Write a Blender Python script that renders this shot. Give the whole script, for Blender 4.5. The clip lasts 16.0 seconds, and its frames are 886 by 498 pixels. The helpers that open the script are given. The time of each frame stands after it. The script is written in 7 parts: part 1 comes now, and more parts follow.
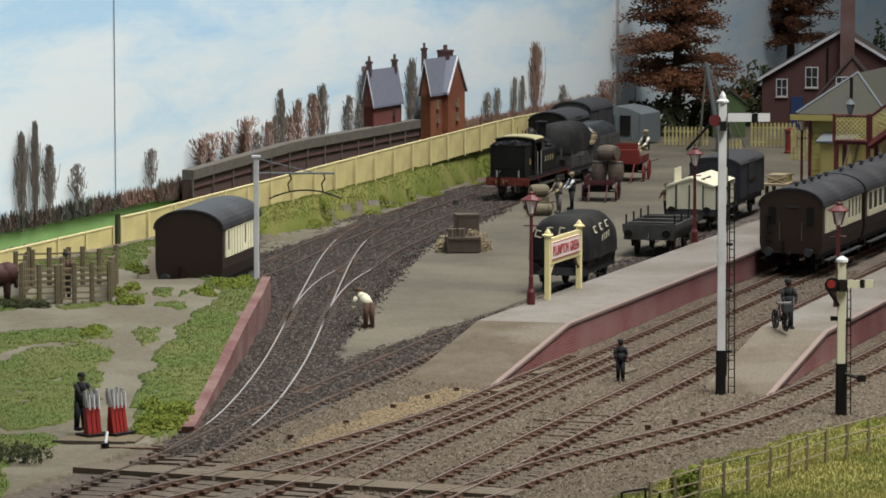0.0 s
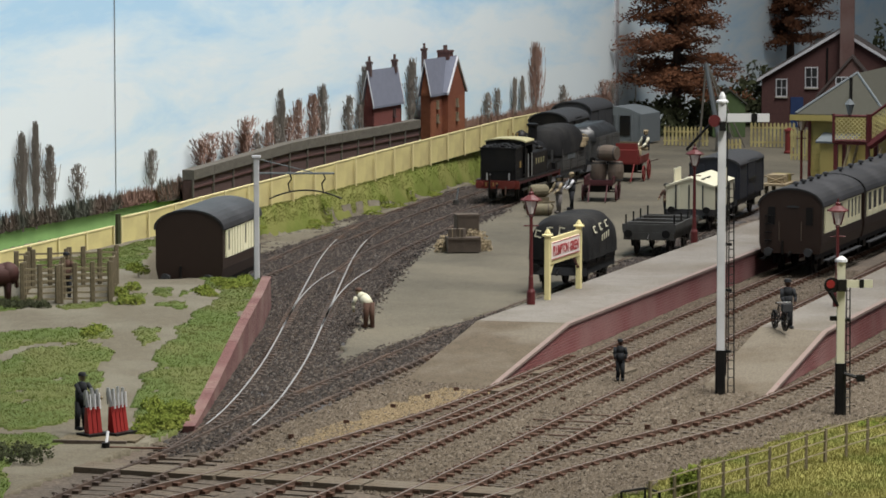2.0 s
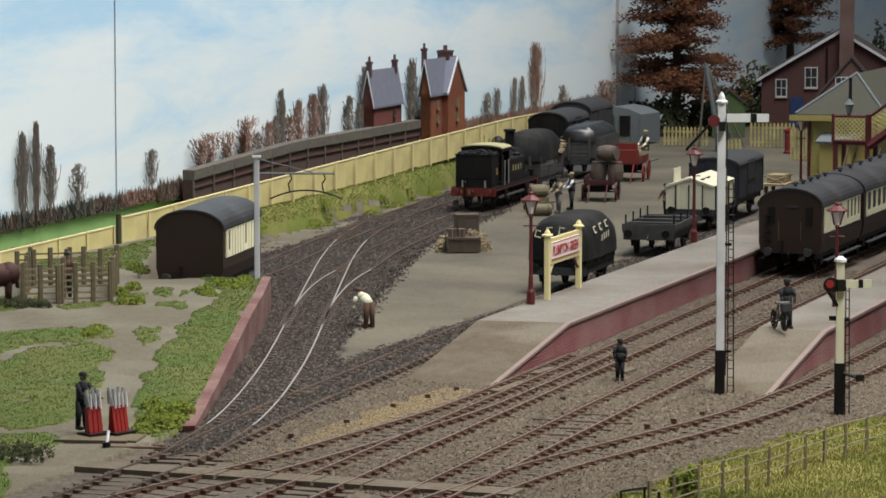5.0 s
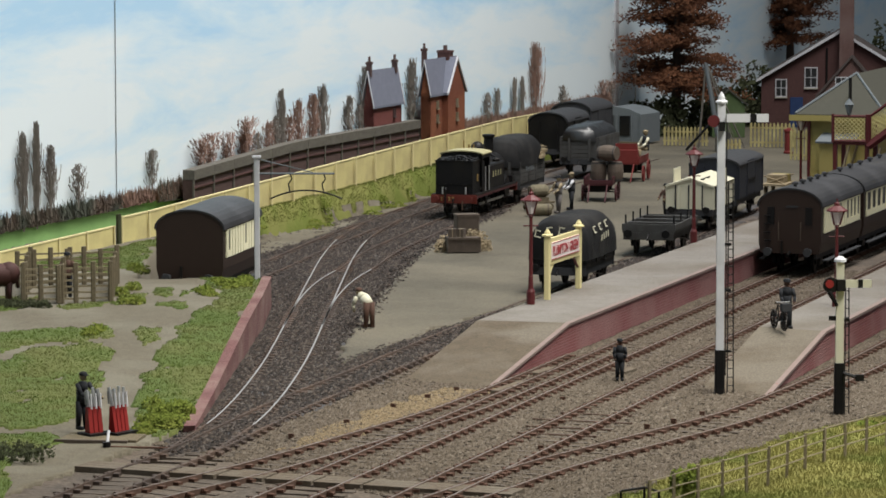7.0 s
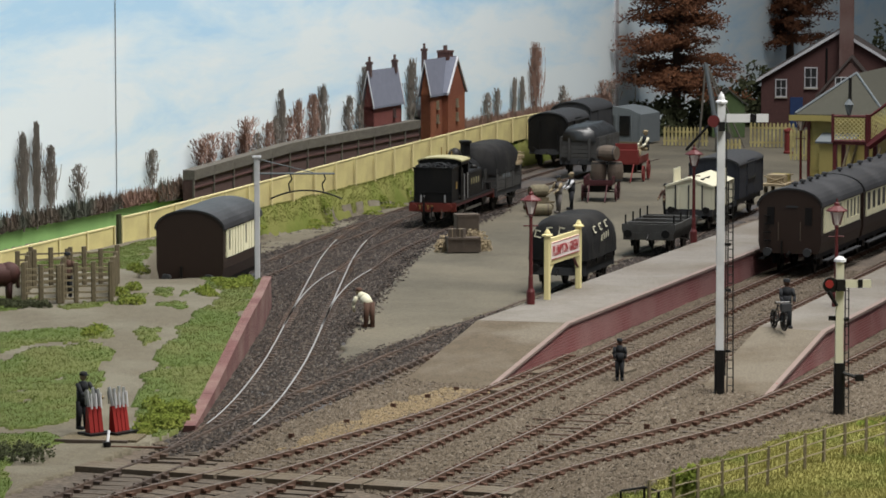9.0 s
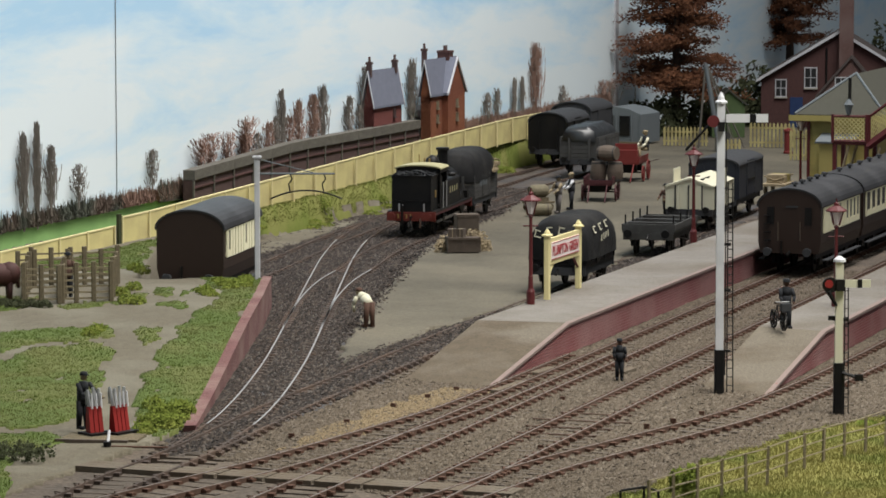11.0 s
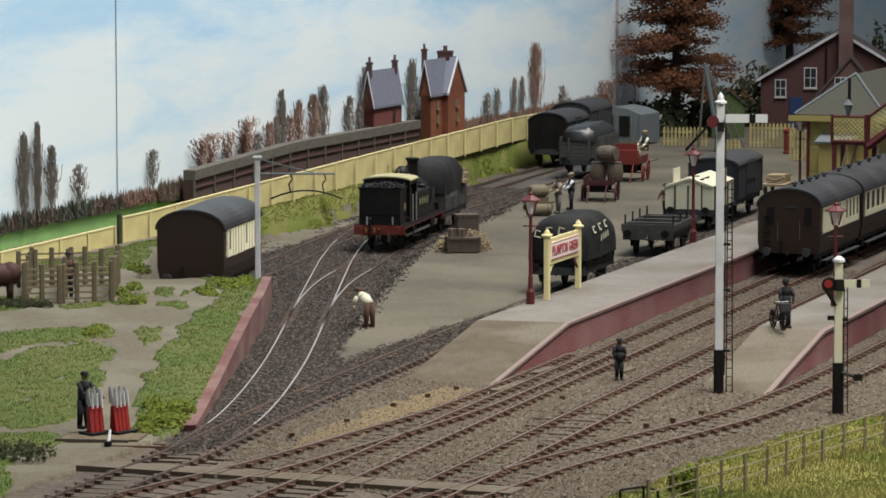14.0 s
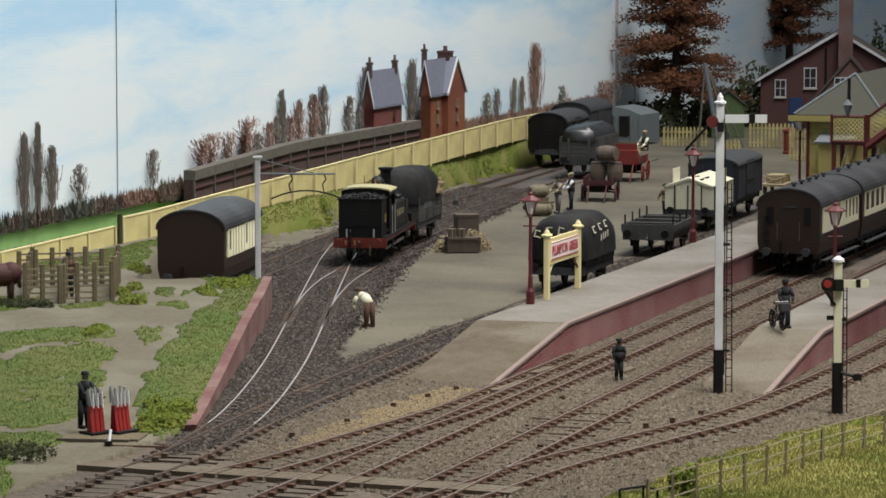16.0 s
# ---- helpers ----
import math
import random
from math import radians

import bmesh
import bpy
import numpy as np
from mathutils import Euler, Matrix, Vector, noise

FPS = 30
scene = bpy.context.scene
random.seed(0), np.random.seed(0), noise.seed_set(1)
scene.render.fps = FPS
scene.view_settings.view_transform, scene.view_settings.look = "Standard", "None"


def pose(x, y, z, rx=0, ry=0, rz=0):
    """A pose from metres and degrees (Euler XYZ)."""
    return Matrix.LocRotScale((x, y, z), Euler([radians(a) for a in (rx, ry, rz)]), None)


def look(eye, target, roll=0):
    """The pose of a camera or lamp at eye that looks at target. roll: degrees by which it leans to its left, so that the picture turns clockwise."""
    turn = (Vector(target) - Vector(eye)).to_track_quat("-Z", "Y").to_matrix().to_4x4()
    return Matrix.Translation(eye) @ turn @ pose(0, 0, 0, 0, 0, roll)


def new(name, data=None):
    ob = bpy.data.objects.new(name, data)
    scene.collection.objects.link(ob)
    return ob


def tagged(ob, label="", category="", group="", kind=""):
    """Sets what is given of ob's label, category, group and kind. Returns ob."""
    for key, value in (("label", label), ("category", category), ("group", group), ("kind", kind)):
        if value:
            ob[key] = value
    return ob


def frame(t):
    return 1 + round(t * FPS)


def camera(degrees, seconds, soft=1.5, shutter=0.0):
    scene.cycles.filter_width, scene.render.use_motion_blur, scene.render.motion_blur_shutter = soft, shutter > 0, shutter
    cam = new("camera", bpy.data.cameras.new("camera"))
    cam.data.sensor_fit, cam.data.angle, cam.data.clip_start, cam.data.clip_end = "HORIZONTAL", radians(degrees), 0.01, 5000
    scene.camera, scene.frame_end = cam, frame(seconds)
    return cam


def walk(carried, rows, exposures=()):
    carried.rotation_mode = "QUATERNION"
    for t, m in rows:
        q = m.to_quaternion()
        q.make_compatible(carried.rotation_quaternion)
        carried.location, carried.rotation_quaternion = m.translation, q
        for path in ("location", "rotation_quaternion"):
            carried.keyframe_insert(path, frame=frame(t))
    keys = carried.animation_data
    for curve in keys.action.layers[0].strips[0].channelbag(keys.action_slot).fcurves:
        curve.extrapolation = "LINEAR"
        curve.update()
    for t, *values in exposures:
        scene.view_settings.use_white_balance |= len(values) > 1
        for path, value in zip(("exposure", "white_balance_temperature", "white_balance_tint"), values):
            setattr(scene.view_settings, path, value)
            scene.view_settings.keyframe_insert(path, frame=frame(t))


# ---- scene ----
# A 4 mm scale model railway: all lengths below are scale metres, S turns them into real ones.
S = 1 / 76
cam = camera(14.19, 16.0, soft=1.7)
H = 15.8
BACK = Vector((0, -0.99531, 0.09675))  # straight back along the line of sight


def eye_row(d):
    p = Vector((0, 0, H)) + BACK * d
    return pose(p.x * S, p.y * S, p.z * S, 84.448, 0, 0)


walk(cam, [(0, eye_row(-0.55)), (4, eye_row(-0.2)), (9, eye_row(0.0)), (16, eye_row(0.5))])

# ---- light: one wide lighting rig over the layout, an added front fill, dim hall round it ----
world = bpy.data.worlds.new("hall")
scene.world = world
world.use_nodes = True
bg = world.node_tree.nodes["Background"]
bg.inputs["Color"].default_value = (0.80, 0.90, 1.0, 1)
bg.inputs["Strength"].default_value = 0.17


def area(name, at, to, sx, sy, watts, color):
    d = bpy.data.lights.new(name, "AREA")
    d.shape, d.size, d.size_y, d.energy, d.color = "RECTANGLE", sx * S, sy * S, watts, color
    ob = new(name, d)
    ob.matrix_world = look([c * S for c in at], [c * S for c in to])
    return ob


rig = area("rig_light", (30, 160, 104), (-10, 178, 2), 110, 34, 19.0, (0.975, 0.95, 0.92))
rig.data.spread = radians(110)
# fill lamp added to brighten the foreground and verge, no known source there
front = area("front_fill", (28, 90, 60), (4, 107, 0), 40, 16, 2.9, (0.97, 0.96, 0.88))
front.data.spread = radians(75)

# ---- plan: u runs along the main line, v square to it towards the backscene ----
CU, SU = 0.552, 0.834


def uv(u, v):
    return (CU * u - SU * v, SU * u + CU * v)


ALONG = math.degrees(math.atan2(SU, CU))

# the plan is drawn short along the line of sight: ground() gives true scale metres
KX, KY, Y0, LEAN = 0.98625, 1.9454, 4.44, 0.281
KU = math.hypot(KX * CU, KY * SU)  # true length of one plan metre along the main line


def ground(x, y, z=0.0):
    return (KX * x, KY * y + Y0 - LEAN * z)


def heading(rz):
    """The true bearing of a plan bearing."""
    return math.degrees(math.atan2(KY * math.sin(radians(rz)), KX * math.cos(radians(rz))))


def guv(u, v, z=0.0):
    return ground(*uv(u, v), z)


# ---- materials ----
def material(name, base, rough=0.7, var=0.25, grain=6.0, bump=0.15, metal=0.0, second=None, patch=0.6, edge=(0.45, 0.6), spec=0.3, fine=40.0):
    m = bpy.data.materials.new(name)
    m.use_nodes = True
    t = m.node_tree
    n, l = t.nodes, t.links
    b = n["Principled BSDF"]
    co = n.new("ShaderNodeTexCoord")

    def tex(scale, detail=4.0):
        x = n.new("ShaderNodeTexNoise")
        x.inputs["Scale"].default_value = scale / S
        x.inputs["Detail"].default_value = detail
        l.new(co.outputs["Object"], x.inputs["Vector"])
        return x

    a, f, p = tex(grain), tex(fine, 2.0), tex(patch, 5.0)
    dark = [c * (1 - var) for c in base[:3]] + [1]
    lite = [min(1, c * (1 + var)) for c in base[:3]] + [1]
    mix = n.new("ShaderNodeMix")
    mix.data_type = "RGBA"
    mix.inputs["A"].default_value, mix.inputs["B"].default_value = dark, lite
    l.new(a.outputs["Fac"], mix.inputs["Factor"])
    out = mix.outputs["Result"]
    if second:
        r = n.new("ShaderNodeMapRange")
        r.inputs["From Min"].default_value, r.inputs["From Max"].default_value = edge
        l.new(p.outputs["Fac"], r.inputs["Value"])
        m2 = n.new("ShaderNodeMix")
        m2.data_type = "RGBA"
        m2.inputs["B"].default_value = (*second[:3], 1)
        l.new(out, m2.inputs["A"])
        l.new(r.outputs["Result"], m2.inputs["Factor"])
        out = m2.outputs["Result"]
    g = n.new("ShaderNodeMix")
    g.data_type, g.blend_type = "RGBA", "MULTIPLY"
    g.inputs["Factor"].default_value = min(1, var * 1.6)
    l.new(out, g.inputs["A"])
    ramp = n.new("ShaderNodeMapRange")
    ramp.inputs["From Min"].default_value, ramp.inputs["From Max"].default_value = 0.3, 0.7
    ramp.inputs["To Min"].default_value, ramp.inputs["To Max"].default_value = 0.45, 1.35
    l.new(f.outputs["Fac"], ramp.inputs["Value"])
    l.new(ramp.outputs["Result"], g.inputs["B"])
    l.new(g.outputs["Result"], b.inputs["Base Color"])
    b.inputs["Roughness"].default_value, b.inputs["Metallic"].default_value = rough, metal
    b.inputs["Specular IOR Level"].default_value = spec
    if bump:
        k = n.new("ShaderNodeBump")
        k.inputs["Strength"].default_value, k.inputs["Distance"].default_value = bump, 0.05 * S
        l.new(f.outputs["Fac"], k.inputs["Height"])
        l.new(k.outputs["Normal"], b.inputs["Normal"])
    return m


M = dict(
    ballast=material("ballast", (0.10, 0.078, 0.06), 0.95, 0.5, 5, 0.9, second=(0.075, 0.06, 0.048), patch=0.25, fine=9),
    cinder=material("cinder", (0.055, 0.052, 0.053), 0.95, 0.55, 5, 0.9, second=(0.085, 0.07, 0.06), patch=0.3, fine=9),
    yard=material("yard", (0.078, 0.069, 0.051), 0.95, 0.28, 1.6, 0.4, second=(0.122, 0.106, 0.078), patch=0.16, edge=(0.38, 0.66), fine=11),
    path=material("path", (0.105, 0.09, 0.064), 0.95, 0.25, 3, 0.4, second=(0.138, 0.124, 0.093), patch=0.3, fine=14),
    sand=material("sand", (0.20, 0.15, 0.09), 0.95, 0.3, 4, 0.5, fine=12),
    slab=material("platform_surface", (0.165, 0.15, 0.133), 0.9, 0.25, 1.6, 0.3, second=(0.118, 0.10, 0.08), patch=0.22, edge=(0.42, 0.66), fine=12),
    coping=material("coping_stone", (0.19, 0.14, 0.125), 0.85, 0.12, 3, 0.2),
    brick=material("red_brick", (0.23, 0.085, 0.085), 0.88, 0.25, 4, 0.3, second=(0.31, 0.165, 0.16), patch=0.35, edge=(0.4, 0.65)),
    mortar=material("mortar", (0.31, 0.17, 0.165), 0.9, 0.15, 4, 0.2),
    turf=material("turf", (0.068, 0.095, 0.02), 0.95, 0.2, 3, 0.4, second=(0.095, 0.105, 0.03), patch=0.35, fine=30),
    grass=material("grass", (0.083, 0.116, 0.023), 0.9, 0.25, 3, 0.2, second=(0.105, 0.112, 0.034), patch=0.3, spec=0.1),
    lush=material("lush_grass", (0.13, 0.155, 0.036), 0.9, 0.2, 3, 0.1, second=(0.175, 0.18, 0.055), patch=0.35, spec=0.1),
    drygrass=material("dry_grass", (0.22, 0.205, 0.065), 0.9, 0.25, 3, 0.2, second=(0.15, 0.165, 0.045), patch=0.25, spec=0.1),
    bush=material("bush_foliage", (0.12, 0.15, 0.026), 0.9, 0.35, 4, 0.2, second=(0.17, 0.19, 0.04), patch=0.8, spec=0.1),
    darkbush=material("dark_foliage", (0.045, 0.05, 0.026), 0.9, 0.45, 4, 0.2, spec=0.1),
    rail=material("rail_rust", (0.085, 0.05, 0.036), 0.7, 0.3, 5, 0.2),
    railtop=material("rail_top", (0.30, 0.29, 0.285), 0.35, 0.15, 1.5, 0.05, metal=0.35),
    dullrail=material("dull_rail_head", (0.155, 0.125, 0.108), 0.5, 0.2, 2, 0.05, metal=0.2),
    sootrail=material("sooty_rail", (0.058, 0.041, 0.033), 0.75, 0.35, 4, 0.2, second=(0.085, 0.055, 0.04), patch=0.4),
    chair=material("rail_chair_rust", (0.078, 0.038, 0.024), 0.85, 0.35, 6, 0.2),
    sleeper=material("sleeper_wood", (0.085, 0.067, 0.052), 0.9, 0.4, 4, 0.4),
    timber=material("old_timber", (0.13, 0.105, 0.066), 0.9, 0.35, 4, 0.4),
    fence=material("cream_fence_paint", (0.56, 0.49, 0.215), 0.75, 0.10, 1.5, 0.1, second=(0.46, 0.39, 0.18), patch=0.5),
    fencepost=material("cream_post_paint", (0.62, 0.54, 0.28), 0.75, 0.08, 2, 0.1),
    cabcream=material("dirty_cream_paint", (0.33, 0.30, 0.165), 0.6, 0.15, 3, 0.05),
    cream=material("cream_paint", (0.78, 0.74, 0.52), 0.5, 0.06, 2, 0.05),
    white=material("white_paint", (0.50, 0.50, 0.52), 0.55, 0.08, 2, 0.05, second=(0.42, 0.42, 0.44), patch=0.8),
    offwhite=material("offwhite_paint", (0.53, 0.505, 0.385), 0.6, 0.05, 2, 0.05),
    choc=material("chocolate_paint", (0.025, 0.0148, 0.0112), 0.42, 0.15, 3, 0.05),
    roof=material("carriage_roof", (0.026, 0.026, 0.028), 0.5, 0.25, 2, 0.1, second=(0.042, 0.042, 0.045), patch=0.5),
    black=material("weathered_black", (0.0055, 0.0052, 0.0055), 0.5, 0.3, 4, 0.08, second=(0.011, 0.0095, 0.008), patch=0.8, spec=0.2),
    brass=material("dull_brass", (0.30, 0.20, 0.07), 0.45, 0.2, 3, 0.05, metal=0.4),
    coalheap=material("coal", (0.011, 0.011, 0.012), 0.5, 0.4, 8, 0.3, spec=0.25),
    grey=material("wagon_grey", (0.052, 0.051, 0.049), 0.75, 0.3, 4, 0.1, second=(0.036, 0.034, 0.031), patch=0.8),
    darkgrey=material("dark_wagon_grey", (0.03, 0.031, 0.034), 0.7, 0.2, 4, 0.1),
    bluegrey=material("blue_black_paint", (0.017, 0.019, 0.027), 0.6, 0.2, 4, 0.1),
    bluedoor=material("blue_door_paint", (0.02, 0.04, 0.11), 0.5, 0.15, 3, 0.05),
    palegrey=material("pale_van_grey", (0.115, 0.13, 0.138), 0.7, 0.12, 3, 0.1),
    sheet=material("tarpaulin", (0.012, 0.012, 0.0125), 0.8, 0.3, 3, 0.2, second=(0.024, 0.023, 0.022), patch=0.7, spec=0.15),
    red=material("red_paint", (0.22, 0.018, 0.016), 0.5, 0.15, 3, 0.05),
    bufferred=material("buffer_beam_red", (0.10, 0.016, 0.010), 0.6, 0.25, 3, 0.05),
    maroon=material("maroon_paint", (0.085, 0.014, 0.015), 0.5, 0.15, 3, 0.05),
    dray=material("dray_maroon", (0.055, 0.014, 0.016), 0.6, 0.2, 3, 0.05),
    rampdirt=material("ramp_surface", (0.082, 0.063, 0.042), 0.92, 0.3, 2, 0.25, second=(0.125, 0.105, 0.08), patch=0.3, fine=14),
    crimson=material("cart_red_paint", (0.13, 0.018, 0.015), 0.6, 0.2, 3, 0.05),
    signwhite=material("sign_white", (0.75, 0.68, 0.66), 0.6, 0.05, 2, 0.0),
    signred=material("sign_red", (0.33, 0.05, 0.055), 0.6, 0.1, 2, 0.0),
    steel=material("bare_steel", (0.42, 0.42, 0.42), 0.35, 0.1, 3, 0.05, metal=0.6),
    rope=material("straw_and_sacking", (0.27, 0.215, 0.135), 0.95, 0.3, 6, 0.4),
    dockbrick=material("dock_brick", (0.128, 0.058, 0.055), 0.9, 0.35, 3, 0.5, second=(0.20, 0.125, 0.11), patch=0.55, edge=(0.42, 0.68)),
    shinysheet=material("shiny_sheet", (0.014, 0.015, 0.016), 0.38, 0.3, 3, 0.1, spec=0.6),
    greywood=material("weathered_fence_wood", (0.19, 0.155, 0.105), 0.9, 0.3, 4, 0.3),
    penrail=material("pale_pen_rails", (0.2, 0.165, 0.105), 0.9, 0.3, 4, 0.3),
    wickerwork=material("canvas_and_wicker", (0.15, 0.13, 0.085), 0.9, 0.3, 6, 0.4),
    boards=material("dirty_crossing_boards", (0.105, 0.08, 0.056), 0.92, 0.35, 3, 0.4, second=(0.12, 0.098, 0.074), patch=0.5),
    pickets=material("faded_picket_paint", (0.36, 0.31, 0.135), 0.8, 0.25, 2, 0.1, second=(0.24, 0.2, 0.09), patch=0.8),
    carpet=material("hall_carpet", (0.09, 0.085, 0.08), 0.95, 0.2, 0.5, 0.2),
    crate=material("crate_wood", (0.085, 0.065, 0.05), 0.85, 0.3, 4, 0.3),
    barrel=material("barrel_oak", (0.10, 0.076, 0.058), 0.75, 0.25, 4, 0.2),
    navy=material("navy_uniform", (0.011, 0.012, 0.015), 0.85, 0.3, 6, 0.1),
    brownfig=material("brown_cloth", (0.075, 0.04, 0.028), 0.85, 0.3, 6, 0.1),
    tweed=material("grey_cloth", (0.10, 0.09, 0.085), 0.85, 0.3, 6, 0.1),
    bull=material("brown_hide", (0.05, 0.018, 0.015), 0.7, 0.25, 4, 0.1),
    slate=material("slate_blue", (0.135, 0.145, 0.185), 0.8, 0.15, 3, 0.1),
    ownbrick=material("orange_brick", (0.19, 0.066, 0.032), 0.85, 0.3, 5, 0.2, second=(0.15, 0.048, 0.026), patch=0.5),
    darkbrick=material("dark_red_brick", (0.075, 0.036, 0.033), 0.85, 0.25, 5, 0.2),
    extbrick=material("weathered_brick", (0.12, 0.07, 0.062), 0.9, 0.25, 5, 0.2, second=(0.15, 0.10, 0.09), patch=0.4),
    redhouse=material("skyline_red_brick", (0.135, 0.042, 0.036), 0.85, 0.25, 5, 0.2),
    wallbrown=material("viaduct_brown", (0.075, 0.045, 0.042), 0.85, 0.3, 4, 0.2),
    parapet=material("parapet_grey", (0.105, 0.095, 0.08), 0.85, 0.35, 4, 0.2),
    winglass=material("window_dark", (0.010, 0.0105, 0.011), 0.4, 0.1, 3, 0.0, spec=0.6),
    stationcream=material("station_cream", (0.32, 0.265, 0.09), 0.7, 0.1, 2, 0.1),
    tileroof=material("grey_green_tiles", (0.05, 0.049, 0.037), 0.85, 0.15, 4, 0.3),
    greenpaint=material("green_shed", (0.06, 0.09, 0.035), 0.8, 0.2, 3, 0.1),
    houseroof=material("dark_roof_slate", (0.075, 0.06, 0.055), 0.85, 0.2, 4, 0.2),
    treewood=material("bare_branches", (0.16, 0.14, 0.12), 0.95, 0.3, 5, 0.1),
    redwood=material("reddish_branches", (0.21, 0.13, 0.10), 0.95, 0.3, 5, 0.1),
    autumn=material("autumn_foliage", (0.115, 0.05, 0.026), 0.95, 0.4, 3, 0.2, second=(0.075, 0.032, 0.018), patch=0.6, spec=0.1),
    bark=material("bark", (0.05, 0.035, 0.028), 0.95, 0.3, 4, 0.4),
    concrete=material("concrete", (0.36, 0.33, 0.28), 0.9, 0.15, 3, 0.2),
    copse=material("painted_hedge", (0.105, 0.112, 0.09), 0.95, 0.4, 4, 0.2, second=(0.14, 0.105, 0.085), patch=0.5, spec=0.1),
)


def sky_paint():
    """Hand-painted backscene: blue wash with brushed white cloud, pale towards the bottom."""
    m = bpy.data.materials.new("painted_sky")
    m.use_nodes = True
    n, l = m.node_tree.nodes, m.node_tree.links
    b = n["Principled BSDF"]
    b.inputs["Roughness"].default_value, b.inputs["Specular IOR Level"].default_value = 0.8, 0.15
    co = n.new("ShaderNodeTexCoord")
    mp = n.new("ShaderNodeMapping")
    mp.inputs["Scale"].default_value = (0.035 / S, 1, 0.11 / S)
    mp.inputs["Rotation"].default_value = (0, radians(-14), 0)
    l.new(co.outputs["Object"], mp.inputs["Vector"])
    a = n.new("ShaderNodeTexNoise")
    a.inputs["Scale"].default_value, a.inputs["Detail"].default_value, a.inputs["Distortion"].default_value = 2.4, 12, 0.35
    a.inputs["Roughness"].default_value = 0.62
    l.new(mp.outputs["Vector"], a.inputs["Vector"])
    sep = n.new("ShaderNodeSeparateXYZ")
    l.new(co.outputs["Object"], sep.inputs["Vector"])
    hz = n.new("ShaderNodeMapRange")
    hz.inputs["From Min"].default_value, hz.inputs["From Max"].default_value = 4.5 * S, 11 * S
    hz.inputs["To Min"].default_value, hz.inputs["To Max"].default_value = 0.10, -0.04
    l.new(sep.outputs["Z"], hz.inputs["Value"])
    add = n.new("ShaderNodeMath")
    l.new(a.outputs["Fac"], add.inputs[0])
    l.new(hz.outputs["Result"], add.inputs[1])
    fine = n.new("ShaderNodeTexNoise")
    fine.inputs["Scale"].default_value, fine.inputs["Detail"].default_value, fine.inputs["Distortion"].default_value = 11, 8, 0.8
    l.new(mp.outputs["Vector"], fine.inputs["Vector"])
    brush = n.new("ShaderNodeMath")
    brush.operation = "MULTIPLY_ADD"
    brush.inputs[1].default_value = 0.16
    l.new(fine.outputs["Fac"], brush.inputs[0])
    l.new(add.outputs[0], brush.inputs[2])
    r = n.new("ShaderNodeValToRGB")
    e = r.color_ramp.elements
    e[0].position, e[0].color = 0.45, (0.40, 0.60, 0.77, 1)
    e[1].position, e[1].color = 0.70, (0.68, 0.75, 0.775, 1)
    mid = r.color_ramp.elements.new(0.58)
    mid.color = (0.565, 0.70, 0.785, 1)
    l.new(brush.outputs[0], r.inputs["Fac"])
    l.new(r.outputs["Color"], b.inputs["Base Color"])
    return m


def stone(name, colors):
    """Loose stones, each of its own shade."""
    m = bpy.data.materials.new(name)
    m.use_nodes = True
    n, l = m.node_tree.nodes, m.node_tree.links
    b = n["Principled BSDF"]
    b.inputs["Roughness"].default_value, b.inputs["Specular IOR Level"].default_value = 0.95, 0.15
    g = n.new("ShaderNodeNewGeometry")
    r = n.new("ShaderNodeValToRGB")
    r.color_ramp.elements[0].color, r.color_ramp.elements[1].color = (*colors[0], 1), (*colors[-1], 1)
    for i, c in enumerate(colors[1:-1]):
        e = r.color_ramp.elements.new((i + 1) / (len(colors) - 1))
        e.color = (*c, 1)
    l.new(g.outputs["Random Per Island"], r.inputs["Fac"])
    l.new(r.outputs["Color"], b.inputs["Base Color"])
    return m


M["granite"] = stone("granite_chips", [(0.05, 0.040, 0.031), (0.108, 0.086, 0.065), (0.135, 0.110, 0.085), (0.088, 0.069, 0.051), (0.175, 0.146, 0.117)])
M["clinker"] = stone("clinker", [(0.015, 0.013, 0.012), (0.045, 0.039, 0.036), (0.028, 0.023, 0.021), (0.075, 0.058, 0.047), (0.11, 0.096, 0.088)])
M["sky"] = sky_paint()
M["field"] = material("painted_field", (0.25, 0.44, 0.15), 0.9, 0.2, 1.2, 0.05, second=(0.21, 0.27, 0.14), patch=0.12)


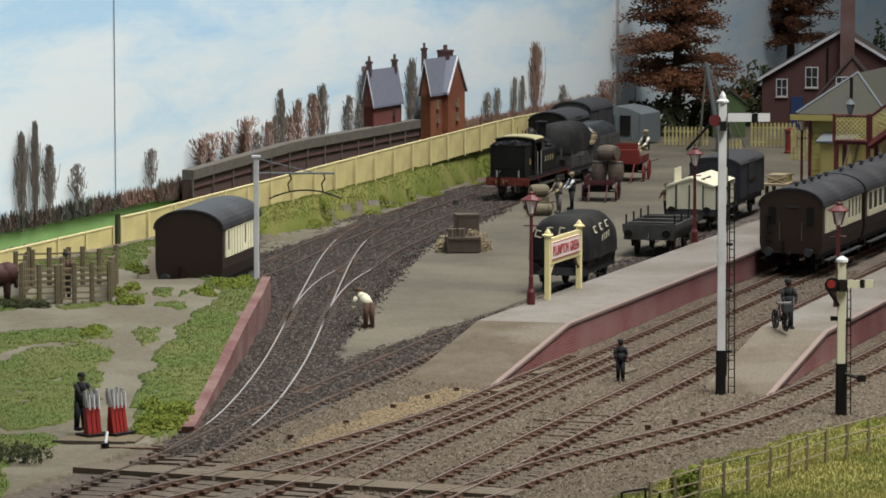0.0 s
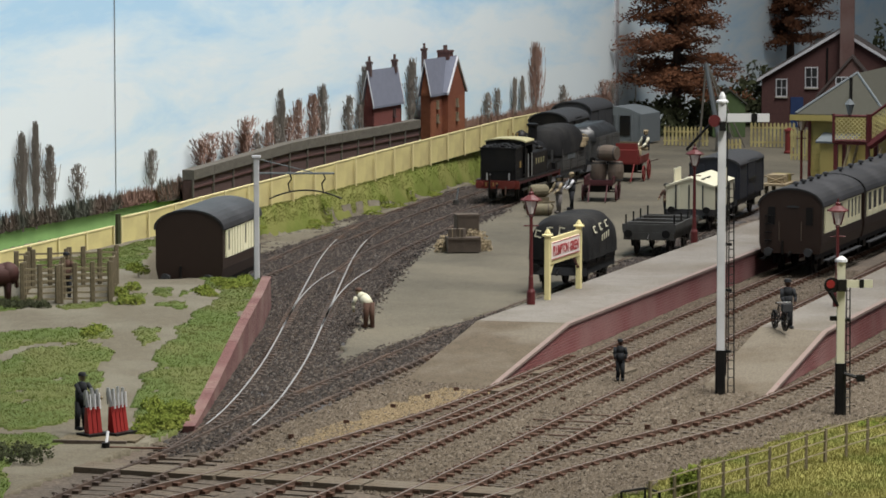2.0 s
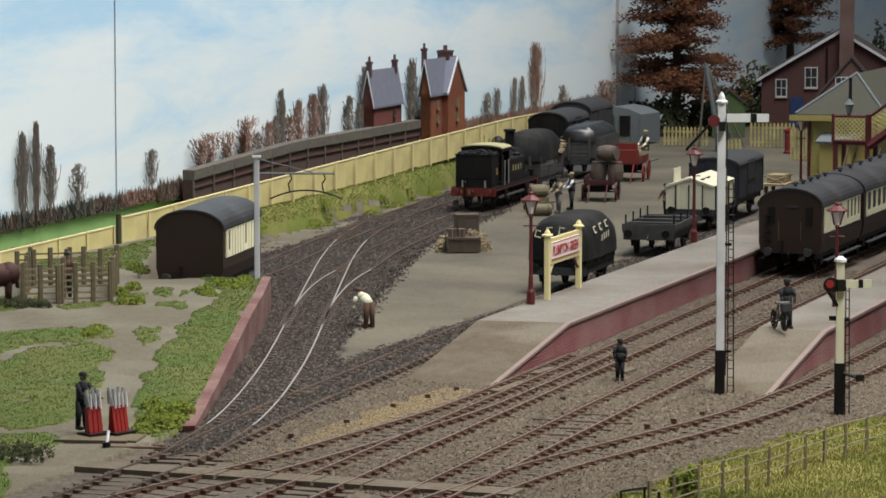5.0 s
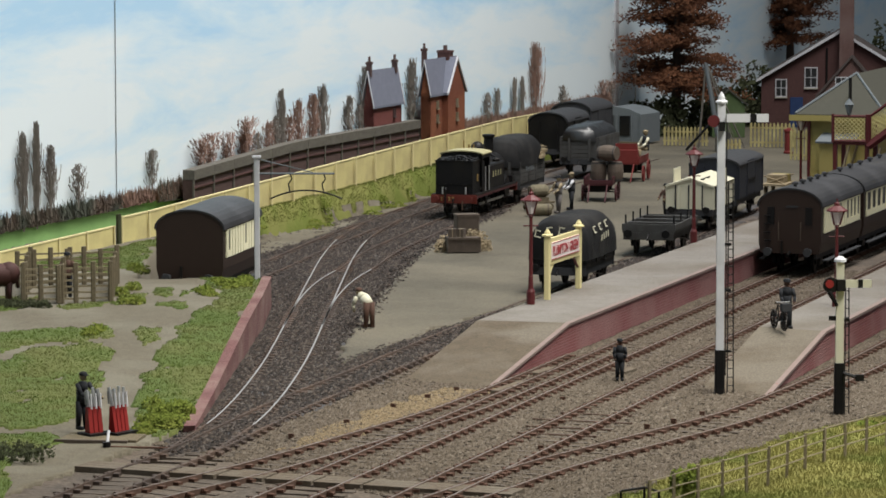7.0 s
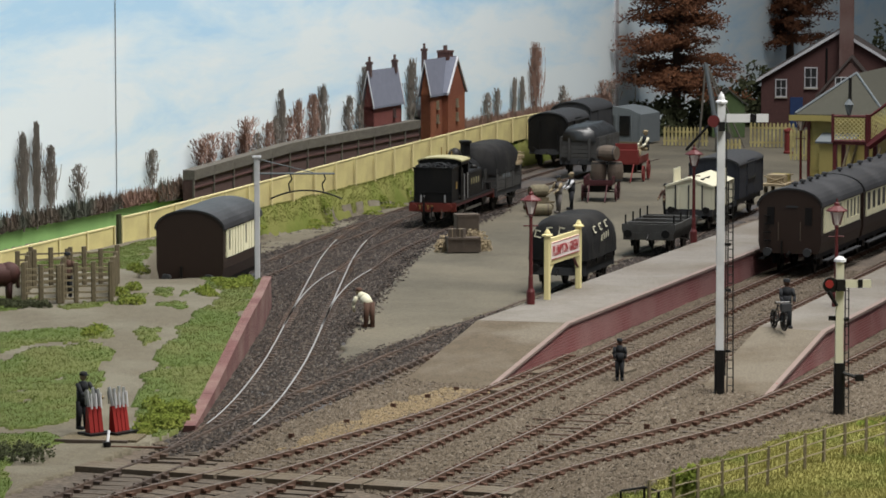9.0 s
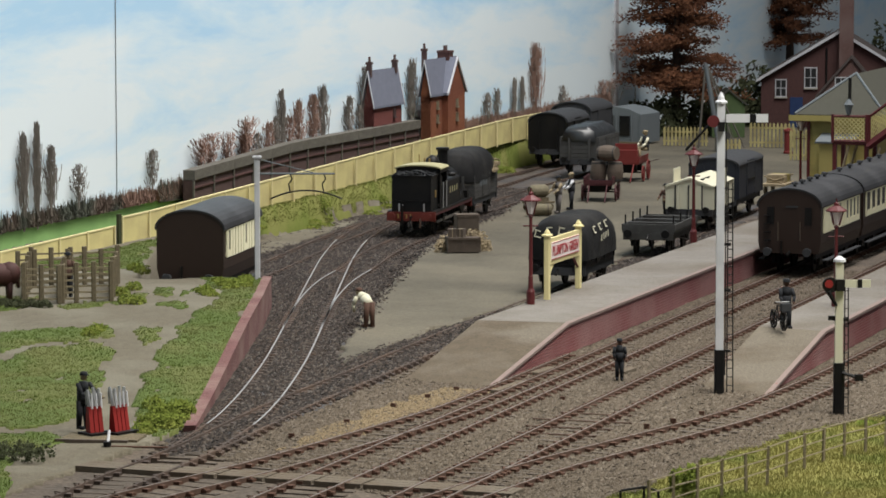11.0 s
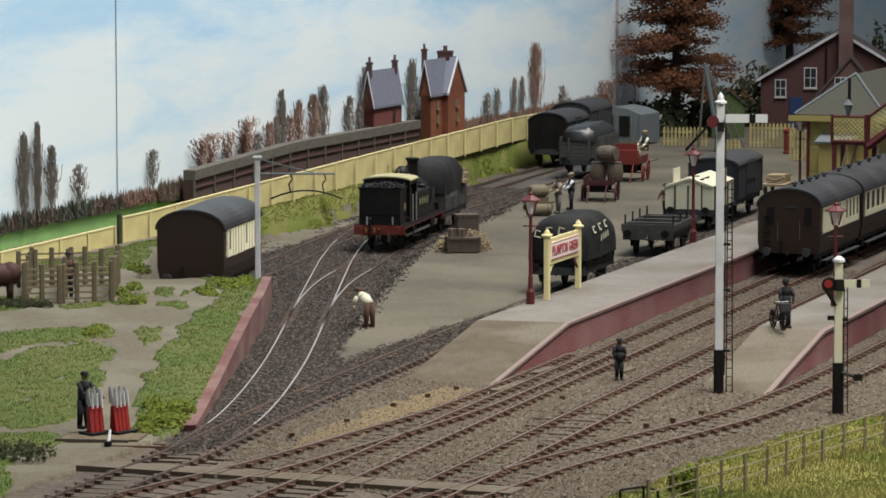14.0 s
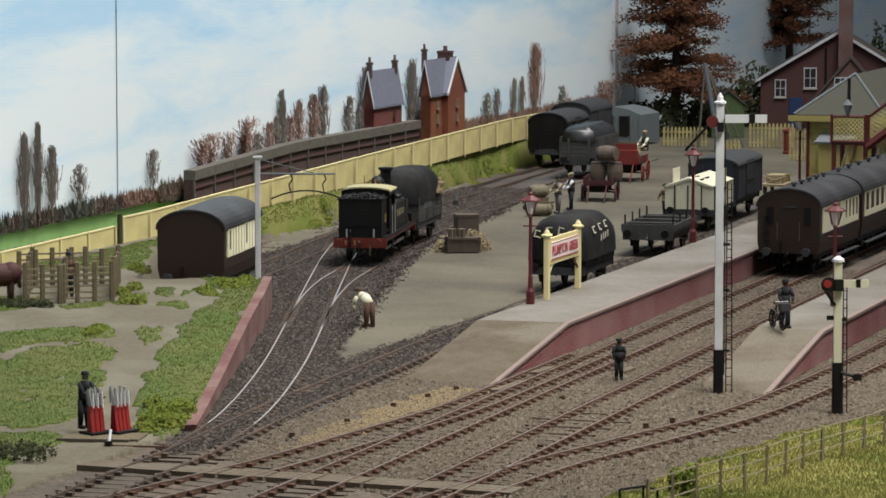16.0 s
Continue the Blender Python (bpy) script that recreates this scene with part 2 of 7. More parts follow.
# ---- mesh helpers ----
class Solid:
    """Collects boxes, rods and hulls, in scale metres, for one mesh."""

    def __init__(s):
        s.v, s.f = [], []

    def put(s, vs, fs, m=None):
        k = len(s.v)
        s.v += [tuple(m @ Vector(p)) if m else tuple(p) for p in vs]
        s.f += [tuple(k + i for i in f) for f in fs]
        return s

    def box(s, x, y, z, sx, sy, sz, rz=0, rx=0, ry=0, ch=0.0):
        """A box by its centre and size, its upright edges chamfered by ch."""
        a, b, h = sx / 2, sy / 2, sz / 2
        if ch > 0:
            ring = [(-a + ch, -b), (a - ch, -b), (a, -b + ch), (a, b - ch), (a - ch, b), (-a + ch, b), (-a, b - ch), (-a, -b + ch)]
        else:
            ring = [(-a, -b), (a, -b), (a, b), (-a, b)]
        n = len(ring)
        vs = [(p[0], p[1], -h) for p in ring] + [(p[0], p[1], h) for p in ring]
        fs = [tuple(range(n))[::-1], tuple(range(n, 2 * n))] + [(i, (i + 1) % n, n + (i + 1) % n, n + i) for i in range(n)]
        return s.put(vs, fs, pose(x, y, z, rx, ry, rz))

    def rod(s, p0, p1, r0, r1=None, n=10):
        r1 = r0 if r1 is None else r1
        p0, p1 = Vector(p0), Vector(p1)
        q = (p1 - p0).to_track_quat("Z", "Y").to_matrix()
        vs = []
        for p, r in ((p0, r0), (p1, r1)):
            vs += [tuple(p + q @ Vector((r * math.cos(2 * math.pi * i / n), r * math.sin(2 * math.pi * i / n), 0))) for i in range(n)]
        fs = [tuple(range(n))[::-1], tuple(range(n, 2 * n))] + [(i, (i + 1) % n, n + (i + 1) % n, n + i) for i in range(n)]
        return s.put(vs, fs)

    def turn(s, at, prof, n=14, axis="z"):
        """A turned shape: prof is (radius, height) from one end to the other."""
        vs = []
        for r, h in prof:
            for i in range(n):
                a = 2 * math.pi * i / n
                p = (r * math.cos(a), r * math.sin(a), h)
                if axis == "y":
                    p = (p[0], p[2], p[1])
                if axis == "x":
                    p = (p[2], p[0], p[1])
                vs.append((p[0] + at[0], p[1] + at[1], p[2] + at[2]))
        fs = [tuple(range(n))[::-1], tuple(range(len(vs) - n, len(vs)))]
        for k in range(len(prof) - 1):
            fs += [(k * n + i, k * n + (i + 1) % n, (k + 1) * n + (i + 1) % n, (k + 1) * n + i) for i in range(n)]
        return s.put(vs, fs)

    def sweep(s, ring, a, b, axis="x"):
        """A solid with the outline ring (pairs) from a to b along an axis: pairs are (y, z) for x, (x, z) for y, (x, y) for z."""
        n = len(ring)

        def pt(p, t):
            return (t, p[0], p[1]) if axis == "x" else (p[0], t, p[1]) if axis == "y" else (p[0], p[1], t)

        vs = [pt(p, a) for p in ring] + [pt(p, b) for p in ring]
        fs = [tuple(range(n))[::-1], tuple(range(n, 2 * n))] + [(i, (i + 1) % n, n + (i + 1) % n, n + i) for i in range(n)]
        return s.put(vs, fs)

    def ball(s, x, y, z, r, sz=1.0, n=8, jag=0.0):
        k, vs = n // 2, []
        for j in range(k + 1):
            for i in range(n):
                a, b = 2 * math.pi * i / n, math.pi * (j + 0.001) / (k + 0.002)
                q = r * (1 + random.uniform(-jag, jag))
                vs.append((x + q * math.sin(b) * math.cos(a), y + q * math.sin(b) * math.sin(a), z + q * sz * math.cos(b)))
        fs = [(j * n + i, (j + 1) * n + i, (j + 1) * n + (i + 1) % n, j * n + (i + 1) % n) for j in range(k) for i in range(n)]
        return s.put(vs, fs)


def part(name, so, mat, parent=None, label="", smooth=False, at=None):
    me = bpy.data.meshes.new(name)
    me.from_pydata([(x * S, y * S, z * S) for x, y, z in so.v], [], so.f)
    me.materials.append(M[mat] if isinstance(mat, str) else mat)
    bm = bmesh.new()
    bm.from_mesh(me)
    bmesh.ops.recalc_face_normals(bm, faces=bm.faces) if len(bm.faces) < 60000 else None
    bm.to_mesh(me)
    bm.free()
    if smooth:
        for p in me.polygons:
            p.use_smooth = True
    ob = new(name, me)
    if parent:
        ob.parent = parent
    if at is not None:
        ob.matrix_basis = at
    if label:
        ob["label"] = label
    return ob


def place(x, y, z=0, rz=0):
    gx, gy = ground(x, y, z)
    return pose(gx * S, gy * S, z * S, 0, 0, heading(rz))


def thing(name, x, y, z, rz, label, category, group="", kind="", sx=1.0):
    """An Empty at a place of the plan; sx draws it out along its own x."""
    ob = new(name)
    ob.matrix_basis = place(x, y, z, rz) @ Matrix.Diagonal((sx, 1, 1, 1))
    ob.empty_display_size = 0.01
    return tagged(ob, label, category, group, kind)


def setting(name, label, category, group="", kind=""):
    """An Empty for what is built straight in true metres."""
    ob = new(name)
    ob.empty_display_size = 0.01
    return tagged(ob, label, category, group, kind)


def smooth_line(pts, step=0.7):
    """Points at even steps on a smooth curve through pts."""
    P = [Vector(p) for p in pts]
    P = [P[0] * 2 - P[1]] + P + [P[-1] * 2 - P[-2]]
    dense = []
    for a, b, c, d in zip(P, P[1:], P[2:], P[3:]):
        for k in range(24):
            t = k / 24
            dense.append(0.5 * ((2 * b) + (c - a) * t + (2 * a - 5 * b + 4 * c - d) * t * t + (3 * b - a - 3 * c + d) * t ** 3))
    dense.append(P[-2])
    out, run = [dense[0]], 0.0
    for a, b in zip(dense, dense[1:]):
        seg = (b - a).length
        while run + seg >= step:
            f = (step - run) / seg
            a = a + (b - a) * f
            out.append(a.copy())
            seg, run = (b - a).length, 0.0
        run += seg
    return out
# ---- ground ----
def lerp(a, b, t):
    return a + (b - a) * max(0.0, min(1.0, t))


def ease(t):
    t = max(0.0, min(1.0, t))
    return t * t * (3 - 2 * t)


def inside(p, ring):
    x, y = p
    hit = False
    for (x0, y0), (x1, y1) in zip(ring, ring[1:] + ring[:1]):
        if (y0 > y) != (y1 > y) and x < (x1 - x0) * (y - y0) / (y1 - y0) + x0:
            hit = not hit
    return hit


def wob(x, y, k=1.0, seed=0.0):
    return noise.noise(Vector((x * k, y * k, seed)))


def relief(name, x0, x1, y0, y1, step, height, mat, keep=None, floor=None, uvplan=False, smooth=True):
    """A sheet of land with a height of its own, closed down to floor at its rim."""
    nx, ny = max(1, int((x1 - x0) / step)), max(1, int((y1 - y0) / step))
    so, idx = Solid(), {}

    def vert(i, j):
        if (i, j) not in idx:
            a, b = x0 + (x1 - x0) * i / nx, y0 + (y1 - y0) * j / ny
            p = uv(a, b) if uvplan else (a, b)
            idx[i, j] = len(so.v)
            z = height(*p)
            so.v.append((*ground(*p, z), z))
        return idx[i, j]

    for i in range(nx):
        for j in range(ny):
            a, b = x0 + (x1 - x0) * (i + 0.5) / nx, y0 + (y1 - y0) * (j + 0.5) / ny
            p = uv(a, b) if uvplan else (a, b)
            if keep is None or keep(*p):
                so.f.append((vert(i, j), vert(i + 1, j), vert(i + 1, j + 1), vert(i, j + 1)))
    if floor is not None:
        count = {}
        for f in list(so.f):
            for a, b in zip(f, f[1:] + f[:1]):
                count[a, b] = 1
        rim = [(a, b) for a, b in count if (b, a) not in count]
        low = {}
        for a, b in rim:
            for k in (a, b):
                if k not in low:
                    low[k] = len(so.v)
                    so.v.append((so.v[k][0], so.v[k][1], floor))
            so.f.append((b, a, low[a], low[b]))
    return part(name, so, mat, smooth=smooth)


def bed(x, y):
    return -0.165 + 0.03 * wob(x, y, 2.3) + 0.05 * wob(x, y, 0.35)


base = relief("ground", 16, 160, 2, 62, 0.6, bed, "ballast", uvplan=True, floor=-1.2)
tagged(base, "grey-brown granite ballast over the baseboard", "ground", kind="structure")

CINDER = [(-8.3, 50), (-7.4, 70), (-9.4, 76), (-9.3, 83), (-5, 92), (6, 107), (14, 118), (17, 118), (10, 104), (5.4, 99), (3, 92), (-0.6, 82), (-2.1, 74), (-3.6, 64), (-3.8, 60.6), (-0.3, 65.6), (4.2, 71.4), (12, 86), (18, 97), (20, 97), (9, 78), (1.3, 66), (-1.2, 60.5), (-3.4, 56), (-6.4, 51.2)]
cinder = relief("siding_bed", -10, 21, 49, 119, 0.2, lambda x, y: bed(x, y) + 0.05 + 0.03 * wob(x, y, 5), "cinder", keep=lambda x, y: inside((x + 0.3 * wob(x, y, 0.9), y + 0.3 * wob(x, y, 0.9, 4)), CINDER), floor=-0.5)
tagged(cinder, "dark ash ballast along the goods sidings", "ballast", kind="structure")

YARD = [(-3.7, 60.6), (-2.6, 61.9), (-0.2, 65.8), (3.6, 70.6), (8, 78.5), (13.2, 88), (17, 95), (30, 112), (34, 130), (20, 132), (13, 119), (10.6, 105.6), (5.8, 100), (3.4, 92.3), (1.3, 87.3), (-0.5, 82.2), (-1.2, 80), (-2.2, 74), (-3.4, 65)]
yard = relief("goods_yard", -5, 36, 60, 132, 0.16, lambda x, y: -0.03 + 0.02 * wob(x, y, 0.6), "yard", keep=lambda x, y: inside((x + 0.35 * wob(x, y, 0.8), y + 0.35 * wob(x, y, 0.8, 5)), YARD), floor=-0.5)
tagged(yard, "smooth pale brown earth goods yard surface", "yard", kind="structure")


def sand_keep(x, y):
    r = [(-4.9, 50.6), (-3.4, 53.2), (-1.8, 55.6), (0.1, 57.6), (2.2, 57.6), (1.4, 56.6), (-1.4, 54.1), (-3, 51.6)]
    return inside((x + 0.5 * wob(x, y, 1.4), y + 0.5 * wob(x, y, 1.4, 3)), r)


tagged(relief("sand_patch", -5.5, 3, 50, 58.5, 0.12, lambda x, y: -0.135 + 0.02 * wob(x, y, 4), "sand", keep=sand_keep, floor=-0.4), "dry sandy grass beside the main line", "ground", kind="structure")


# dock bank beside the sidings
def bank_h(x, y):
    h = 1.1 * ease((y - 51.0) / 16.0) + 0.06 * wob(x, y, 0.5) + 0.02 * wob(x, y, 2.2)
    return h - 0.10 * (1 - ease((y - 47) / 6))


def bank_keep(x, y):
    wall = lerp(-7.85, -7.1, (y - 52) / 14)
    if y < 52.4:
        wall = lerp(-13.4, -8.0, (y - 44.5) / 7.9)
    if y > 69.4:
        wall = -12.4
    return x < wall and (x - uv(0, 54.2)[0]) * SU * -1 + (y - uv(0, 54.2)[1]) * CU < 8


bank = relief("dock_bank", -34, -7.0, 44, 86, 0.22, bank_h, "path", keep=lambda x, y: bank_keep(x, y) and -SU * x + CU * y < 57.5, floor=-0.6)
tagged(bank, "trodden earth loading bank with worn paths", "bank", kind="structure")

TURF = [
    [(-9.7, 54.0), (-9.8, 56.8), (-9.6, 60.7), (-9.2, 63.6), (-8.7, 65.2), (-8.8, 67.5), (-9.4, 69.2), (-7.2, 69.2), (-7.3, 62.8), (-7.7, 54.7), (-8.2, 51.6), (-9.5, 51.8)],
    [(-17, 60.6), (-13.8, 61.9), (-11.9, 62.4), (-11.6, 61.3), (-12.5, 60.3), (-14.3, 60.5), (-17, 58.7)],
    [(-17, 56.0), (-14.2, 59.6), (-11.8, 60.6), (-11.4, 59.4), (-11.2, 55.4), (-11.5, 53.4), (-12.4, 52.6), (-16, 52.5)],
    [(-16, 51.4), (-11.8, 51.8), (-11.5, 51.2), (-12.1, 50.0), (-16, 49.9)],
    [(-20, 49.6), (-12.6, 49.5), (-12.2, 48.3), (-11.9, 46.0), (-18, 45)],
    [(-11.1, 67.6), (-10.5, 67.8), (-10.4, 66.2), (-11.0, 66.0)], [(-10.1, 67.5), (-9.6, 67.3), (-9.7, 66.4), (-10.2, 66.6)],
    [(-10.9, 61.9), (-10.0, 61.9), (-10.1, 60.6), (-10.6, 60.2)], [(-12.3, 66.2), (-11.4, 66.4), (-11.4, 65.2), (-12.4, 65.0)],
    [(-14.2, 65.0), (-12.6, 65.4), (-12.8, 64.6), (-14.4, 64.2)], [(-10.6, 65.1), (-9.6, 65.3), (-9.7, 64.6), (-10.6, 64.5)],
    [(-20, 66), (-15.5, 66), (-15.6, 64.4), (-20, 63)], [(-14, 70.5), (-12.5, 72.5), (-12.6, 78), (-17, 72)],
]


def turf_keep(x, y):
    q = (x + 0.45 * wob(x, y, 0.9) + 0.2 * wob(x, y, 3), y + 0.7 * wob(x, y, 0.9, 7) + 0.3 * wob(x, y, 3, 2))
    return bank_keep(x, y) and any(inside(q, r) for r in TURF) and wob(x, y, 1.3, 9) > -0.55


turf = relief("turf", -20, -7.1, 45, 79, 0.14, lambda x, y: bank_h(x, y) + 0.04 + 0.03 * wob(x, y, 4), "turf", keep=turf_keep, floor=-0.3)
tagged(turf, "short worn green turf on the loading bank", "grass", kind="structure")


# grass embankment below the fence, which bends back at its far end
def fence_v(u):
    return 54.2 * (1 + 0.04 * ease((u - 74) / 20))


def foot(u):
    return fence_v(u) - lerp(0.72, 0.42, (u - 64) / 22)


def emb_h(x, y):
    u, v = CU * x + SU * y, -SU * x + CU * y
    top = lerp(1.25, 1.65, (u - 64) / 26) - 1.2 * ease((u - 95) / 6)
    k = ease((v - foot(u)) / max(0.5, fence_v(u) - foot(u)))
    return -0.12 + (top + 0.12) * k + 0.10 * wob(x, y, 0.7) * k + 0.03 * wob(x, y, 3)


def emb_keep(x, y):
    u, v = CU * x + SU * y, -SU * x + CU * y
    return v > foot(u) + 0.3 * wob(x, y, 0.8)


emb = relief("embankment", 62, 104, 48, 57.8, 0.3, emb_h, "lush", keep=emb_keep, uvplan=True, floor=-0.6)
tagged(emb, "grassy embankment sloping up to the cream fence", "embankment", kind="structure")


def strip_keep(x, y):
    u, v = CU * x + SU * y, -SU * x + CU * y
    rise = 0.3 * ease((84 - u) / 8)
    low = lerp(51.4, 53.4, (u - 63) / 15) if u < 78 else fence_v(u) - 0.8
    return 58 < u < 86 and low + 0.2 * wob(x, y, 1.1) < v < foot(u) + rise * (fence_v(u) - foot(u)) + 0.12 * wob(x, y, 1.3, 4)


gravel = relief("gravel_path", 57, 87, 50.5, 56, 0.15, lambda x, y: max(-0.06, emb_h(x, y) + 0.07) + 0.02 * wob(x, y, 2), "path", keep=strip_keep, uvplan=True, floor=-0.5)
tagged(gravel, "pale gravel strip beside the back siding", "path", kind="structure")


# grassed slope in front of the lineside fence
def verge_keep(x, y):
    return inside((x + 0.25 * wob(x, y, 1.1), y + 0.25 * wob(x, y, 1.1, 3)), [(3.2, 45.2), (6.0, 47.6), (8.6, 50.4), (11.0, 52.4), (14.4, 54.2), (24, 62), (40, 62), (40, 40), (3, 40)])


verge_h = lambda x, y: -0.1 + 0.08 * wob(x, y, 0.5) + 0.03 * wob(x, y, 3)
verge = relief("verge", 3, 40, 40, 60, 0.3, verge_h, "drygrass", keep=verge_keep, floor=-0.6)
tagged(verge, "rough grass verge below the running lines", "grass", kind="structure")


# ---- grass blades ----
def blades(name, spots, mat, hi, label, wide=0.02):
    so = Solid()
    for x, y, z in spots:
        x, y = ground(x, y, z)
        h, a = hi * random.uniform(0.5, 1.3), random.uniform(0, 6.28)
        w = wide * (1 + random.random())
        dx, dy = math.cos(a), math.sin(a)
        lx, ly = random.gauss(0, 0.35) * h, random.gauss(0, 0.35) * h
        so.put([(x - w * dx, y - w * dy, z - 0.02), (x + w * dx, y + w * dy, z - 0.02), (x + lx, y + ly, z + h)], [(0, 1, 2)])
    return tagged(part(name, so, mat), label, "grass", kind="stuff")


def scatter(n, x0, x1, y0, y1, keep, height, uvplan=False):
    out, tries = [], 0
    while len(out) < n and tries < n * 40:
        tries += 1
        p = (random.uniform(x0, x1), random.uniform(y0, y1))
        p = uv(*p) if uvplan else p
        if keep(*p):
            out.append((p[0], p[1], height(*p)))
    return out


blades("turf_blades", scatter(70000, -17, -7.2, 46, 78, turf_keep, lambda x, y: bank_h(x, y) + 0.04), "grass", 0.05, "short static grass on the bank", 0.009)
blades("verge_blades", scatter(85000, 3.5, 18, 44.5, 56, verge_keep, verge_h), "drygrass", 0.10, "long yellowing grass on the verge", 0.008)
blades("bank_blades", scatter(70000, 62, 98, 52, 57, lambda x, y: emb_keep(x, y) and not strip_keep(x, y), emb_h, True), "lush", 0.085, "green grass on the embankment", 0.013)

# ---- tracks ----
LINES = {
    "main": [uv(20, 29.1), uv(40, 29.05), uv(75, 29.05), uv(140, 29.05), uv(175, 29.05)],
    "loop": [uv(20, 25.95), uv(45, 25.95), uv(75, 25.95), uv(140, 25.95), uv(175, 25.95)],
    "bay": [(-6, 39.5), (0.2, 46.0), (3.0, 48.9), (5.6, 51.0), (9.3, 54.0), (12.1, 57.1), (15.9, 62.0), (20, 68), (26, 77), (60, 128)],
    "dock": [(-14, 38.2), (-9.8, 46.2), (-7.2, 50.7), (-5.1, 54.9), (-2.6, 59.2), (0.7, 65.0), (4.0, 70.4), (6.6, 75.0), (9.4, 80.0), (12.0, 85.6), (13.9, 89.2), (17.0, 94.6)],
    "crossover": [(-13.6, 41.2), (-8.6, 45.9), (-5.4, 48.6), (-2.6, 51.4), (0.4, 54.6), (2.6, 57.7), (5.2, 61.6)],
    "siding": [(-7.4, 50.4), (-6.3, 54.2), (-5.6, 60.2), (-5.25, 68.2), (-5.0, 75.0), (-4.75, 80.0), (-4.2, 84.5), (-2.8, 89.5), (0.0, 95.6), (3.2, 101.6), (6.6, 107.8), (10.5, 115)],
    "loco_road": [(-5.35, 66.0), (-5.1, 70.6), (-4.58, 74.2), (-3.75, 77.2), (-2.8, 80.95), (-1.5, 84.3), (0.06, 88.2), (1.82, 92.0), (3.68, 95.4), (6.0, 99.6), (8.95, 104.6), (13.0, 111.5)],
    "back_siding": [(-12.6, 66.6), (-9.9, 72.0), (-7.9, 76.6), (-5.9, 82.2), (-4.3, 86.2), (-2.8, 89.5)],
}


def track(key, label, head="dullrail", bright=(0, 0), web="rail", iron="chair"):
    pts = smooth_line([ground(*p) for p in LINES[key]], 0.72)
    th = setting("track", label, "railway track", "tracks", "structure")
    rails = {k: (Solid(), Solid()) for k in (-1, 1)}
    sleepers, chairs, ring = Solid(), Solid(), {}
    for i, p in enumerate(pts):
        d = (pts[min(i + 1, len(pts) - 1)] - pts[max(i - 1, 0)]).normalized()
        nrm = Vector((-d.y, d.x))
        a = math.degrees(math.atan2(d.y, d.x))
        sleepers.box(p.x, p.y, -0.195, 0.22, 2.55, 0.13, rz=a + random.uniform(-1.2, 1.2))
        for k in (-1, 1):
            c = p + nrm * (0.72 * k)
            chairs.box(c.x, c.y, -0.10, 0.21, 0.46, 0.10, rz=a)
            chairs.box(c.x + nrm.x * 0.07 * k, c.y + nrm.y * 0.07 * k, -0.075, 0.14, 0.14, 0.12, rz=a)
            for so, w, z0, z1 in ((rails[k][0], 0.04, -0.15, -0.012), (rails[k][1], 0.025, -0.012, 0.0)):
                s0 = len(so.v)
                so.v += [(c.x - nrm.x * w, c.y - nrm.y * w, z0), (c.x + nrm.x * w, c.y + nrm.y * w, z0), (c.x + nrm.x * w, c.y + nrm.y * w, z1), (c.x - nrm.x * w, c.y - nrm.y * w, z1)]
                if i:
                    so.f += [(s0 - 4 + q, s0 - 4 + (q + 1) % 4, s0 + (q + 1) % 4, s0 + q) for q in range(4)]
    tagged(part("sleepers", sleepers, "sleeper", th, "weathered brown sleepers sunk in ballast"), kind="stuff")
    tagged(part("chairs", chairs, iron, th, "rusty cast rail chairs"), kind="stuff")
    for k in (-1, 1):
        r = part("rail", rails[k][0], web, th, "rusty bullhead rail")
        top, polished = rails[k][1], Solid()
        polished.v = top.v
        polished.f = [f for f in top.f if bright[0] < top.v[f[0]][1] < bright[1]]
        top.f = [f for f in top.f if not bright[0] < top.v[f[0]][1] < bright[1]]
        part("running_surface", top, head, r, "worn rail head")
        if polished.f:
            part("running_surface", polished, "railtop", r, "bright polished rail head")
    return th


track("main", "straight main line track beside the platform")
track("loop", "straight loop line track with rusty rails")
track("bay", "curving track along the far platform face")
track("dock", "siding track behind the platform in dark ash", "sootrail", web="sootrail", iron="sootrail")
track("crossover", "crossover track joining siding and main line")
track("siding", "bright-railed siding running into the goods yard", "sootrail", bright=(107, 167), web="sootrail", iron="sootrail")
track("loco_road", "siding track on which the tank engine runs", "sootrail", bright=(126, 153), web="sootrail", iron="sootrail")
track("back_siding", "short siding track ending behind the bank", "sootrail", web="sootrail", iron="sootrail")


